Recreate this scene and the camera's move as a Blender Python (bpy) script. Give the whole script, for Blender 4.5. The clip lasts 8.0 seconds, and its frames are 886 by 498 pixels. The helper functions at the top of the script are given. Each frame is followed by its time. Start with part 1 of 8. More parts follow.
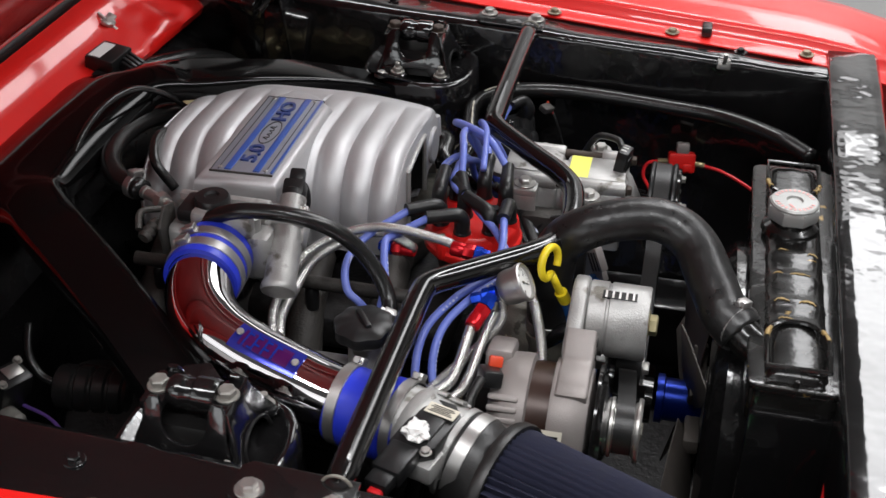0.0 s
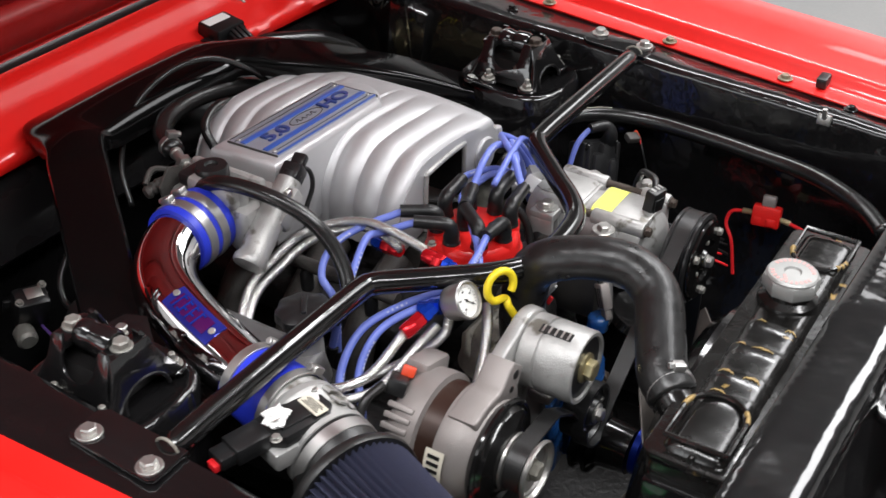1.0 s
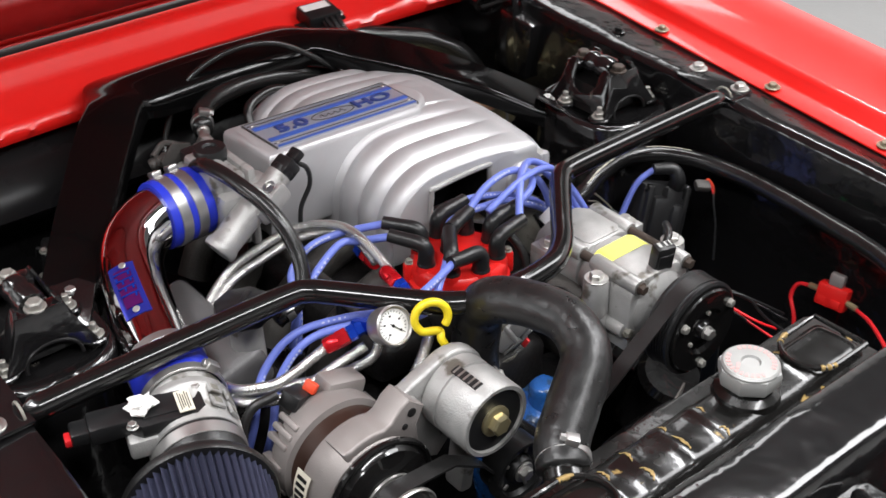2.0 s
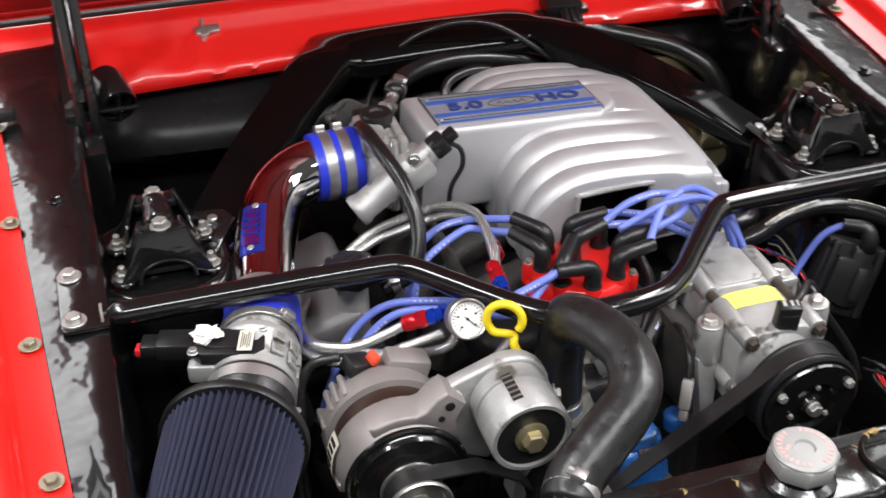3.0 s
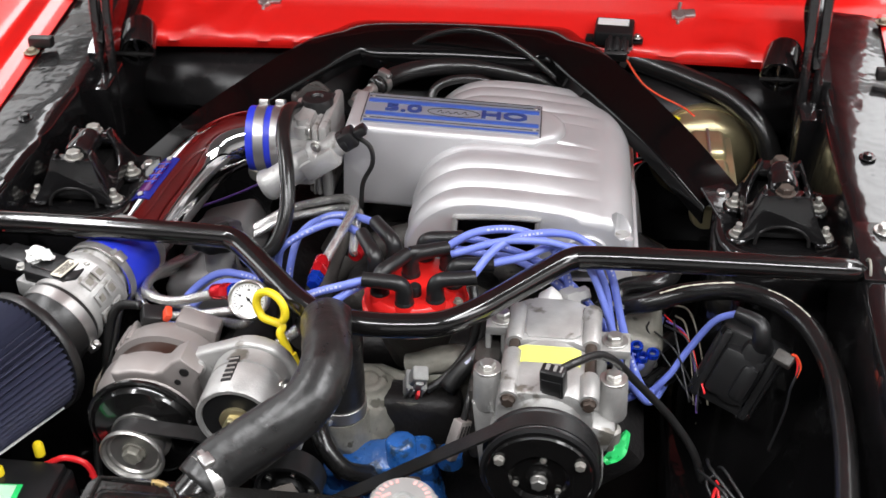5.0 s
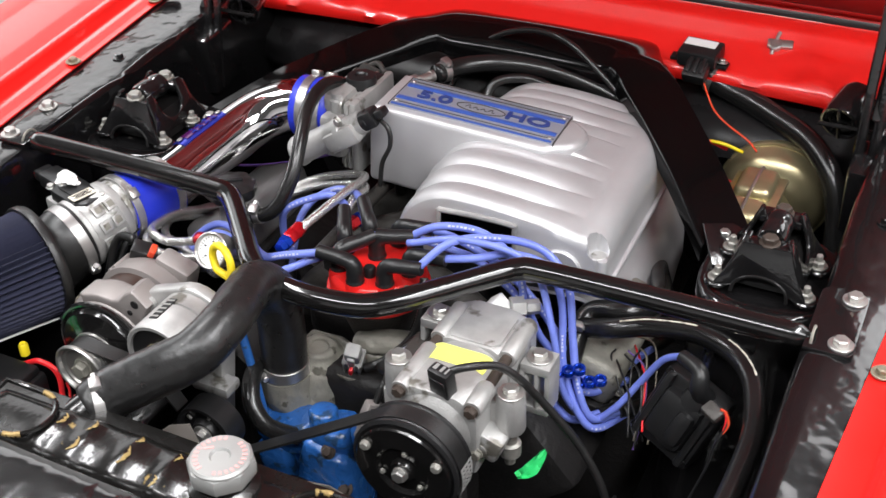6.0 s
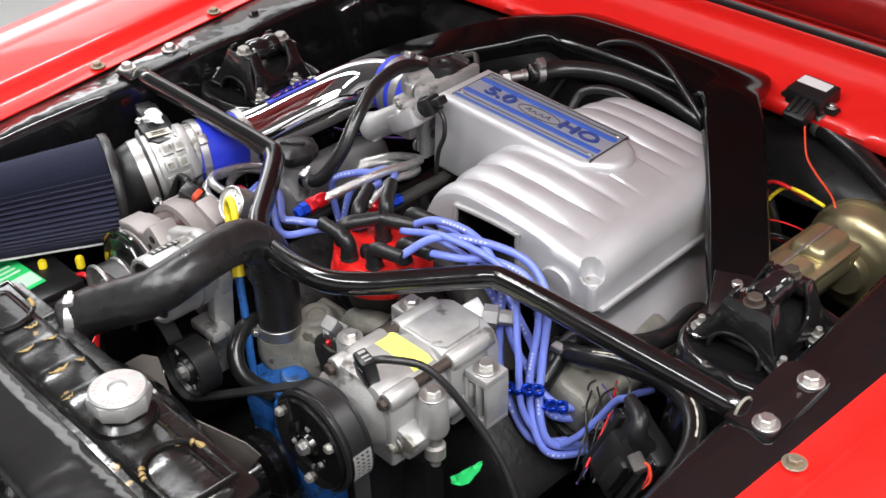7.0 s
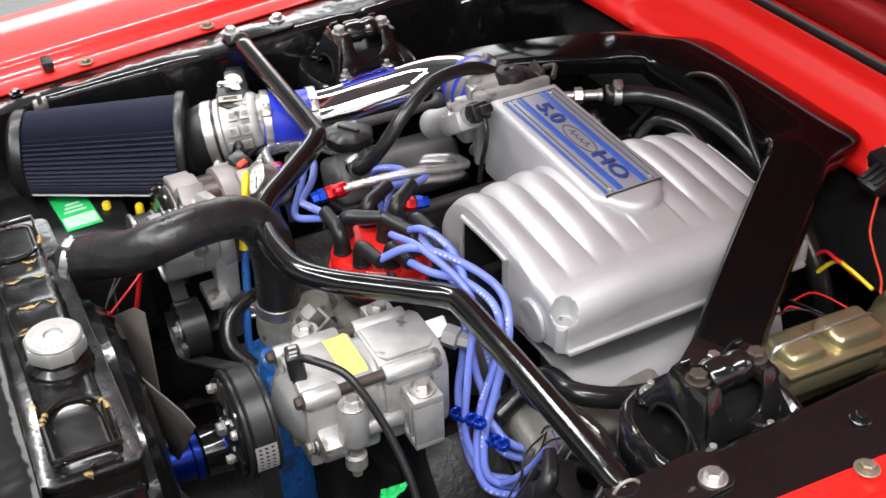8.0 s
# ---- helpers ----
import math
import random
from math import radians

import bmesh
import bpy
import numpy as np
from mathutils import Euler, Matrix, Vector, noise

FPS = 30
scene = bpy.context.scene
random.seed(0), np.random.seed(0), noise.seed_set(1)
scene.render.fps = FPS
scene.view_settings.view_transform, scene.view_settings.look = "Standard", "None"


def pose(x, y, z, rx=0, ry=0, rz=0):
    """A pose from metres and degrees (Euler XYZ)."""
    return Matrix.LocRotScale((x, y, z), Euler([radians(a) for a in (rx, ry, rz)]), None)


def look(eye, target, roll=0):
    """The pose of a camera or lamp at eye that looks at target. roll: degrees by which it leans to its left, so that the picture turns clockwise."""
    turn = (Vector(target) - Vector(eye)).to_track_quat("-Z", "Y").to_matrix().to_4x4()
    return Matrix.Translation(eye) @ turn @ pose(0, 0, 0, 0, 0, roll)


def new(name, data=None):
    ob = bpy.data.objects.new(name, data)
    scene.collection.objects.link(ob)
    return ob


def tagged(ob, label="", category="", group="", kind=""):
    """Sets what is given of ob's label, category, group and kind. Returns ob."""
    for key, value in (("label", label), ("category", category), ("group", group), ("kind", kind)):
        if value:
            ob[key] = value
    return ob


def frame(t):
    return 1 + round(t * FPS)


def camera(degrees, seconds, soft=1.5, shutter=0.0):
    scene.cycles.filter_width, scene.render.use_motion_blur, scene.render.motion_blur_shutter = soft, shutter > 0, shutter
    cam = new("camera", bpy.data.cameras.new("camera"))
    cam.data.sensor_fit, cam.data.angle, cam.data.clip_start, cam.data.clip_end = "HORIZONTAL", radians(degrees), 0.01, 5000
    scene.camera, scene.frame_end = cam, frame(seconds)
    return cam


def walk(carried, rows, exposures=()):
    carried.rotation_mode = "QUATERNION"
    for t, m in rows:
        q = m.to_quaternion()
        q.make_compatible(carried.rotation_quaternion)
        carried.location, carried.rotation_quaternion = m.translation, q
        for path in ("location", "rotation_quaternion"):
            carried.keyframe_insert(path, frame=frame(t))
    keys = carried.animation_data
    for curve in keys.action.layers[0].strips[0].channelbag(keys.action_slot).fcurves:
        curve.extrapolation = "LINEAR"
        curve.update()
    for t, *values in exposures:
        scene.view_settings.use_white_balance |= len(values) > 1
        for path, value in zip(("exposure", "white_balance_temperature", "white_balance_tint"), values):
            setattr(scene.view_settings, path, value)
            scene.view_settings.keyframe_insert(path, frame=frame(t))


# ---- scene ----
cam = camera(40.5, 8.0, shutter=0.3)
PATH = [
    (0, (-1.233, -0.29, 1.65), (0.391, 0.076, 0.541), 0.4),
    (0.5, (-1.18, -0.502, 1.659), (0.352, 0.141, 0.546), 0.3),
    (1, (-1.072, -0.683, 1.663), (0.338, 0.199, 0.553), 0.1),
    (1.2, (-1.012, -0.74, 1.661), (0.355, 0.21, 0.554), 0.0),
    (2.3, (-0.661, -1.0, 1.645), (0.238, 0.391, 0.523), -0.3),
    (2.5, (-0.607, -1.028, 1.649), (0.178, 0.422, 0.518), -0.2),
    (3, (-0.474, -1.078, 1.648), (0.023, 0.497, 0.52), -0.3),
    (3.5, (-0.323, -1.098, 1.65), (-0.129, 0.54, 0.519), -1.0),
    (4, (-0.139, -1.125, 1.653), (-0.038, 0.524, 0.525), -1.1),
    (4.5, (0.028, -1.157, 1.654), (0.076, 0.498, 0.533), -0.9),
    (4.7, (0.095, -1.155, 1.649), (0.038, 0.501, 0.53), -1.0),
    (5.8, (0.536, -1.078, 1.666), (-0.115, 0.436, 0.532), -1.6),
    (6, (0.607, -1.046, 1.663), (-0.136, 0.428, 0.533), -1.5),
    (6.5, (0.776, -0.936, 1.663), (-0.214, 0.385, 0.534), -1.5),
    (7, (0.93, -0.809, 1.663), (-0.266, 0.323, 0.528), -1.7),
    (7.5, (1.042, -0.65, 1.664), (-0.302, 0.29, 0.519), -2.0),
    (8, (1.099, -0.488, 1.667), (-0.372, 0.225, 0.514), -1.5),
]
walk(cam, [(t, look(eye, target, roll)) for t, eye, target, roll in PATH], exposures=[(0.0, -0.94), (0.5, -0.67), (1.0, -0.46), (2.5, -0.28), (4.5, -0.23), (6.5, -0.13), (8.0, -0.12)])

# ---- world and lights ----
world = bpy.data.worlds.new("world")
scene.world = world
world.use_nodes = True
bg = world.node_tree.nodes["Background"]
bg.inputs[0].default_value = (0.9, 0.95, 1.0, 1)
bg.inputs[1].default_value = 0.05


# ---- materials ----
def mat(name, color, rough=0.5, metal=0.0, coat=0.0, var=0.12, scale=30.0, bump=0.0, bump_scale=200.0,
        rough_var=0.12, wear=None, wear_amount=0.0, wear_scale=25.0, spec=0.5, coat_rough=0.06):
    """A principled surface with colour and gloss that vary at two scales, fine relief and optional worn spots."""
    m = bpy.data.materials.new(name)
    m.use_nodes = True
    nt = m.node_tree
    n, l = nt.nodes, nt.links
    b = n["Principled BSDF"]
    b.inputs["Metallic"].default_value = metal
    b.inputs["Specular IOR Level"].default_value = spec
    b.inputs["Coat Weight"].default_value = coat
    b.inputs["Coat Roughness"].default_value = coat_rough
    tc = n.new("ShaderNodeTexCoord")
    big, fine = n.new("ShaderNodeTexNoise"), n.new("ShaderNodeTexNoise")
    big.inputs["Scale"].default_value, big.inputs["Detail"].default_value = scale, 4.0
    fine.inputs["Scale"].default_value, fine.inputs["Detail"].default_value = bump_scale, 3.0
    for t in (big, fine):
        l.new(tc.outputs["Object"], t.inputs["Vector"])
    mix = n.new("ShaderNodeMix")
    mix.data_type = "RGBA"
    c = Vector(color)
    mix.inputs[6].default_value = (*(c * (1 - var)), 1)
    mix.inputs[7].default_value = (*[min(1.0, v) for v in c * (1 + var)], 1)
    l.new(big.outputs["Fac"], mix.inputs[0])
    out = mix.outputs[2]
    if wear:
        spots = n.new("ShaderNodeTexNoise")
        spots.inputs["Scale"].default_value, spots.inputs["Detail"].default_value = wear_scale, 6.0
        l.new(tc.outputs["Object"], spots.inputs["Vector"])
        ramp = n.new("ShaderNodeMapRange")
        ramp.inputs[1].default_value, ramp.inputs[2].default_value = 0.68 - wear_amount, 0.72 - wear_amount * 0.8
        l.new(spots.outputs["Fac"], ramp.inputs[0])
        over = n.new("ShaderNodeMix")
        over.data_type = "RGBA"
        over.inputs[7].default_value = (*wear, 1)
        l.new(ramp.outputs[0], over.inputs[0])
        l.new(out, over.inputs[6])
        out = over.outputs[2]
    l.new(out, b.inputs["Base Color"])
    rr = n.new("ShaderNodeMapRange")
    rr.inputs[3].default_value, rr.inputs[4].default_value = max(0.02, rough * (1 - rough_var * 2)), min(1.0, rough * (1 + rough_var * 2))
    l.new(fine.outputs["Fac"] if bump_scale < 90 else big.outputs["Fac"], rr.inputs[0])
    l.new(rr.outputs[0], b.inputs["Roughness"])
    if bump:
        bp = n.new("ShaderNodeBump")
        bp.inputs["Strength"].default_value, bp.inputs["Distance"].default_value = 1.0, bump
        l.new(fine.outputs["Fac"], bp.inputs["Height"])
        l.new(bp.outputs[0], b.inputs["Normal"])
        l.new(bp.outputs[0], b.inputs["Coat Normal"])
    return m


def braid_mat():
    """Woven steel sleeve: two sets of diagonal strands along the hose."""
    m = bpy.data.materials.new("braided_steel")
    m.use_nodes = True
    n, l = m.node_tree.nodes, m.node_tree.links
    b = n["Principled BSDF"]
    b.inputs["Metallic"].default_value, b.inputs["Roughness"].default_value = 0.85, 0.24
    uv = n.new("ShaderNodeUVMap")
    waves = []
    for angle in (38, -38):
        mp = n.new("ShaderNodeMapping")
        mp.inputs["Rotation"].default_value = (0, 0, radians(angle))
        w = n.new("ShaderNodeTexWave")
        w.inputs["Scale"].default_value = 120.0
        l.new(uv.outputs[0], mp.inputs[0])
        l.new(mp.outputs[0], w.inputs[0])
        waves.append(w)
    mx = n.new("ShaderNodeMath")
    mx.operation = "MULTIPLY"
    l.new(waves[0].outputs["Fac"], mx.inputs[0])
    l.new(waves[1].outputs["Fac"], mx.inputs[1])
    ramp = n.new("ShaderNodeMix")
    ramp.data_type = "RGBA"
    lift = n.new("ShaderNodeMapRange")
    lift.inputs[1].default_value, lift.inputs[2].default_value = 0.01, 0.42
    l.new(mx.outputs[0], lift.inputs[0])
    ramp.inputs[6].default_value, ramp.inputs[7].default_value = (0.26, 0.253, 0.24, 1), (1.0, 0.99, 0.97, 1)
    l.new(lift.outputs[0], ramp.inputs[0])
    l.new(ramp.outputs[2], b.inputs["Base Color"])
    bp = n.new("ShaderNodeBump")
    bp.inputs["Strength"].default_value, bp.inputs["Distance"].default_value = 1.0, 0.0004
    l.new(mx.outputs[0], bp.inputs["Height"])
    l.new(bp.outputs[0], b.inputs["Normal"])
    return m


RED = mat("red_paint", (0.74, 0.011, 0.008), 0.40, coat_rough=0.07, coat=0.85, var=0.05, scale=6, bump=0.00007, bump_scale=14)
# The red again, darkened: shade below the open hood is in this colour.
HOODSHADE = mat("shaded_red_paint", (0.30, 0.009, 0.008), 0.45, var=0.15, scale=5, bump=0.0002, bump_scale=60)
BLACK = mat("black_gloss_paint", (0.007, 0.0067, 0.007), 0.16, coat=0.5, var=0.3, scale=14, bump=0.0016, bump_scale=26, rough_var=0.3,
            wear=(0.05, 0.045, 0.04), wear_amount=0.0, wear_scale=40)
SHEET = mat("black_sheet_paint", (0.005, 0.0048, 0.0051), 0.24, coat=0.7, var=0.3, scale=10, bump=0.0046, bump_scale=12, rough_var=0.2, spec=0.3, coat_rough=0.06)
SUPPORT = mat("glossy_dented_black_paint", (0.007, 0.0067, 0.007), 0.13, coat=0.9, var=0.3, scale=10, bump=0.0048, bump_scale=11, rough_var=0.3, spec=0.5, coat_rough=0.03)
BRACE = mat("black_brace_paint", (0.0024, 0.0023, 0.0024), 0.11, var=0.2, scale=12, bump=0.0004, bump_scale=9, spec=0.2)
FIREWALL = mat("dull_black_paint", (0.009, 0.0086, 0.009), 0.28, var=0.3, scale=10, bump=0.0012, bump_scale=14, spec=0.16)
SATIN = mat("black_satin_paint", (0.009, 0.0085, 0.0085), 0.30, var=0.2, scale=20, bump=0.0001, bump_scale=300, spec=0.12)
TUBEBLACK = mat("black_tube_paint", (0.006, 0.0057, 0.0057), 0.16, coat=0.6, coat_rough=0.03, var=0.2, scale=20, bump=0.00025, bump_scale=40, spec=0.35)
RUBBER = mat("black_rubber", (0.011, 0.0108, 0.0108), 0.37, var=0.3, scale=40, bump=0.0003, bump_scale=500)
HOSERUBBER = mat("shiny_black_rubber", (0.010, 0.0098, 0.0098), 0.24, var=0.3, scale=40, bump=0.0002, bump_scale=300)
HOSEWRINKLE = mat("worn_black_hose_rubber", (0.013, 0.0127, 0.0127), 0.34, var=0.4, scale=30, bump=0.0011, bump_scale=75, rough_var=0.3)
PLASTIC = mat("black_plastic", (0.011, 0.011, 0.0115), 0.34, var=0.2, scale=40, bump=0.0001, bump_scale=600, spec=0.4)
SILVER = mat("silver_painted_casting", (0.50, 0.495, 0.505), 0.46, metal=0.55, var=0.10, scale=22, bump=0.00035, bump_scale=800, rough_var=0.12)
CAST = mat("bare_cast_aluminium", (0.40, 0.395, 0.385), 0.42, metal=0.5, var=0.38, scale=34, bump=0.0005, bump_scale=500,
           wear=(0.15, 0.14, 0.12), wear_amount=0.06)
DIRTY = mat("dirty_cast_aluminium", (0.22, 0.21, 0.18), 0.55, metal=0.3, var=0.6, scale=38, bump=0.0012, bump_scale=160,
            wear=(0.07, 0.065, 0.05), wear_amount=0.06, wear_scale=45)
ALTCAST = mat("warm_grey_casting", (0.26, 0.235, 0.225), 0.48, metal=0.4, var=0.1, scale=40, bump=0.0003, bump_scale=700)
STEEL = mat("zinc_steel", (0.48, 0.47, 0.45), 0.38, metal=0.9, var=0.15, scale=60, bump=0.0001, bump_scale=500)
CHROME = mat("polished_chrome", (0.66, 0.65, 0.66), 0.05, metal=1.0, var=0.03, scale=8, rough_var=0.1)
BAND = mat("brushed_clamp_steel", (0.46, 0.45, 0.44), 0.38, metal=0.9, var=0.05, scale=60)
BLUESIL = mat("blue_silicone", (0.018, 0.035, 0.50), 0.38, var=0.12, scale=30, bump=0.0001, bump_scale=400)
WIRE = mat("blue_lead_sleeve", (0.150, 0.200, 0.60), 0.38, var=0.08, scale=30)
BLUEANO = mat("blue_anodised", (0.01, 0.06, 0.55), 0.22, metal=0.7, var=0.08)
# Blue anodising darkened for the fan spacer, which sits in shade.
SPACERSHADE = mat("shaded_blue_anodised", (0.004, 0.022, 0.24), 0.30, metal=0.7, var=0.2, scale=40)
REDANO = mat("red_anodised", (0.60, 0.012, 0.02), 0.22, metal=0.65, var=0.08)
LIPBOLT = mat("dull_yellow_zinc", (0.27, 0.24, 0.175), 0.45, metal=0.75, var=0.3, scale=90, bump=0.0002, bump_scale=500)
DULLNUT = mat("dull_grey_nut", (0.30, 0.29, 0.265), 0.5, metal=0.6, var=0.35, scale=120, bump=0.0003, bump_scale=600)
GREYPLUG = mat("grey_plug_plastic", (0.27, 0.27, 0.265), 0.5, var=0.2, scale=120, bump=0.0003, bump_scale=700)
COVERGREY = mat("grey_cover_paint", (0.13, 0.126, 0.126), 0.45, metal=0.3, var=0.15, scale=30, bump=0.0004, bump_scale=400)
REDCAP = mat("red_cap_plastic", (0.62, 0.014, 0.012), 0.30, var=0.08, scale=30)
YELLOW = mat("yellow_plastic", (0.80, 0.62, 0.02), 0.4, var=0.06)
GOLD = mat("gold_zinc_plating", (0.46, 0.40, 0.235), 0.32, metal=0.8, var=0.35, scale=18, bump=0.0002, bump_scale=80)
PUMPBLUE = mat("blue_engine_paint", (0.018, 0.095, 0.32), 0.26, coat=0.2, var=0.35, scale=40, bump=0.002, bump_scale=120, wear=(0.02, 0.05, 0.11), wear_amount=0.10, wear_scale=60)
GRIME = mat("grimy_casting", (0.05, 0.046, 0.042), 0.55, metal=0.3, var=0.4, scale=60, bump=0.0008, bump_scale=300)
# Greasy iron; also the near black that paints shade in holes and recesses.
DARK = mat("greasy_iron_and_recess_shade", (0.013, 0.012, 0.012), 0.45, var=0.4, scale=25, bump=0.0015, bump_scale=120, spec=0.3)
TANK = mat("worn_black_radiator_paint", (0.007, 0.0066, 0.0062), 0.24, coat=0.38, coat_rough=0.05, var=0.3, scale=20, bump=0.0008, bump_scale=40, rough_var=0.35, spec=0.35,
           wear=(0.30, 0.20, 0.07), wear_amount=0.002, wear_scale=30)
FILTER = mat("navy_filter_cotton", (0.017, 0.019, 0.044), 0.75, var=0.25, scale=60, bump=0.0006, bump_scale=900)
GREEN = mat("green_label", (0.03, 0.62, 0.16), 0.4, var=0.2, scale=60)
WHITE = mat("white_label", (0.78, 0.78, 0.76), 0.6, var=0.05)
PRINT = mat("pale_print", (0.50, 0.52, 0.66), 0.6, var=0.05)
CREAM = mat("cream_label", (0.62, 0.58, 0.48), 0.6, var=0.1)
COPPER = mat("lacquered_copper_windings", (0.036, 0.018, 0.013), 0.35, metal=0.3, var=0.3)
LEMON = mat("yellow_sticker", (0.80, 0.80, 0.14), 0.45, var=0.04)
REDWIRE = mat("red_wire", (0.65, 0.015, 0.02), 0.4)
ORANGE = mat("orange_wire", (0.65, 0.06, 0.02), 0.4)
LETTERBLUE = mat("navy_letter_enamel", (0.022, 0.042, 0.17), 0.34, var=0.1)
PLATEBLUE = mat("blue_badge_enamel", (0.035, 0.085, 0.34), 0.34, var=0.1)
PIPEPLATE = mat("dark_blue_plate", (0.035, 0.045, 0.40), 0.14, metal=0.6, var=0.15)
PLATE = mat("satin_badge_aluminium", (0.32, 0.335, 0.39), 0.34, metal=0.45, var=0.06, scale=60, bump=0.0001, bump_scale=800)
BLADE = mat("dusty_fan_blade", (0.085, 0.074, 0.066), 0.55, var=0.45, scale=30, bump=0.0006, bump_scale=60, wear=(0.12, 0.10, 0.085), wear_amount=0.05, wear_scale=18)
CAPTOP = mat("cap_steel", (0.36, 0.36, 0.35), 0.45, metal=0.5, var=0.1, scale=40)
BRAID = braid_mat()
PALE = mat("pale_fitting", (0.72, 0.72, 0.71), 0.5, var=0.05, scale=60, bump=0.0002, bump_scale=500)
RUST = mat("rusty_bolt_shank", (0.052, 0.038, 0.030), 0.6, metal=0.3, var=0.4, scale=90)
CONCRETE = mat("grey_floor", (0.26, 0.26, 0.255), 0.45, var=0.12, scale=2.5, bump=0.0003, bump_scale=80)
WALLPAINT = mat("white_wall_paint", (0.62, 0.62, 0.61), 0.7, var=0.03, scale=2)
CEILPAINT = mat("ceiling_paint", (0.16, 0.16, 0.16), 0.8, var=0.04, scale=2)


# ---- building helpers ----
def rebuild(bm):
    bmesh.ops.recalc_face_normals(bm, faces=bm.faces)
    return bm


def mesh_of(name, bm, sharp=38):
    me = bpy.data.meshes.new(name)
    bm.normal_update()
    bm.to_mesh(me)
    bm.free()
    me.polygons.foreach_set("use_smooth", [True] * len(me.polygons))
    if sharp < 180:
        me.set_sharp_from_angle(angle=radians(sharp))
    return me


HOME = {}


def link(ob, parent, at=None):
    """Hangs ob under parent and stands it at the world pose given."""
    at = at or Matrix()
    ob.parent = parent
    ob.matrix_parent_inverse = HOME[parent.name].inverted()
    ob.matrix_basis = at
    HOME[ob.name] = at
    return ob


def part(name, bm, material, parent, label="", sharp=38, at=None):
    """Links a bmesh, made in world space (or at a pose), as one mesh object under a thing or a part."""
    me = bm if isinstance(bm, bpy.types.Mesh) else mesh_of(name, bm, sharp)
    if material and not me.materials:
        me.materials.append(material)
    ob = link(new(name, me), parent, at)
    return tagged(ob, label)


def thing(name, at, label, category, group="", kind=""):
    """An Empty at the base of a thing."""
    ob = new(name)
    ob.empty_display_size = 0.02
    ob.matrix_basis = Matrix.Translation(at)
    HOME[ob.name] = ob.matrix_basis.copy()
    return tagged(ob, label, category, group, kind)


def single(name, bm, material, label, category, kind="", group="", sharp=38):
    """A thing that is one mesh."""
    me = mesh_of(name, bm, sharp)
    me.materials.append(material)
    ob = new(name, me)
    HOME[ob.name] = Matrix()
    return tagged(ob, label, category, group, kind)


def frame_to(at, axis, up=(0, 0, 1)):
    """A pose at a place whose z runs along axis."""
    z = Vector(axis).normalized()
    u = Vector(up)
    if abs(z.dot(u.normalized())) > 0.98:
        u = Vector((0, 1, 0))
    x = u.cross(z).normalized()
    y = z.cross(x)
    m = Matrix((x, y, z)).transposed().to_4x4()
    m.translation = Vector(at)
    return m


def box(bm, sx, sy, sz, m, bevel=0.0, seg=2):
    """A box centred at the pose m, its edges rounded."""
    t = bmesh.new()
    bmesh.ops.create_cube(t, size=1)
    bmesh.ops.scale(t, vec=(sx, sy, sz), verts=t.verts)
    if bevel:
        bmesh.ops.bevel(t, geom=list(t.edges), offset=bevel, segments=seg, affect="EDGES", profile=0.5)
    return merge(bm, t, m)


def merge(bm, t, m=None):
    if m is not None:
        bmesh.ops.transform(t, matrix=m, verts=t.verts)
    me = bpy.data.meshes.new("tmp")
    t.to_mesh(me)
    t.free()
    bm.from_mesh(me)
    bpy.data.meshes.remove(me)
    return bm


def lathe(bm, profile, m, seg=28):
    """A turned shape: (radius, height) pairs about the z of the pose m; radius 0 closes an end."""
    rings = []
    for r, z in profile:
        if r <= 1e-6:
            rings.append([bm.verts.new(m @ Vector((0, 0, z)))])
        else:
            rings.append([bm.verts.new(m @ Vector((r * math.cos(2 * math.pi * k / seg), r * math.sin(2 * math.pi * k / seg), z))) for k in range(seg)])
    for a, b in zip(rings, rings[1:]):
        for k in range(seg):
            j = (k + 1) % seg
            if len(a) == 1 and len(b) > 1:
                bm.faces.new((a[0], b[j], b[k]))
            elif len(b) == 1 and len(a) > 1:
                bm.faces.new((a[k], a[j], b[0]))
            elif len(a) > 1:
                bm.faces.new((a[k], a[j], b[j], b[k]))
    return bm


def disc(bm, r, h, m, bevel=0.0015, seg=28):
    """A cylinder from z 0 to h with broken edges."""
    b = min(bevel, r * 0.4, h * 0.45)
    return lathe(bm, [(0, 0), (r - b, 0), (r, b), (r, h - b), (r - b, h), (0, h)], m, seg)


def ring(bm, r0, r1, h, m, bevel=0.001, seg=32):
    """A hollow cylinder."""
    b = bevel
    return lathe(bm, [(r0, b), (r0 + b, 0), (r1 - b, 0), (r1, b), (r1, h - b), (r1 - b, h), (r0 + b, h), (r0, h - b), (r0, b)], m, seg)


def spline(points, n=8):
    """A smooth line through the points."""
    p = [Vector(q) for q in points]
    p = [2 * p[0] - p[1], *p, 2 * p[-1] - p[-2]]
    out = []
    for i in range(1, len(p) - 2):
        a, b, c, d = p[i - 1:i + 3]
        for k in range(n):
            t = k / n
            out.append(0.5 * (2 * b + (c - a) * t + (2 * a - 5 * b + 4 * c - d) * t * t + (3 * b - a - 3 * c + d) * t ** 3))
    out.append(p[-2])
    return out


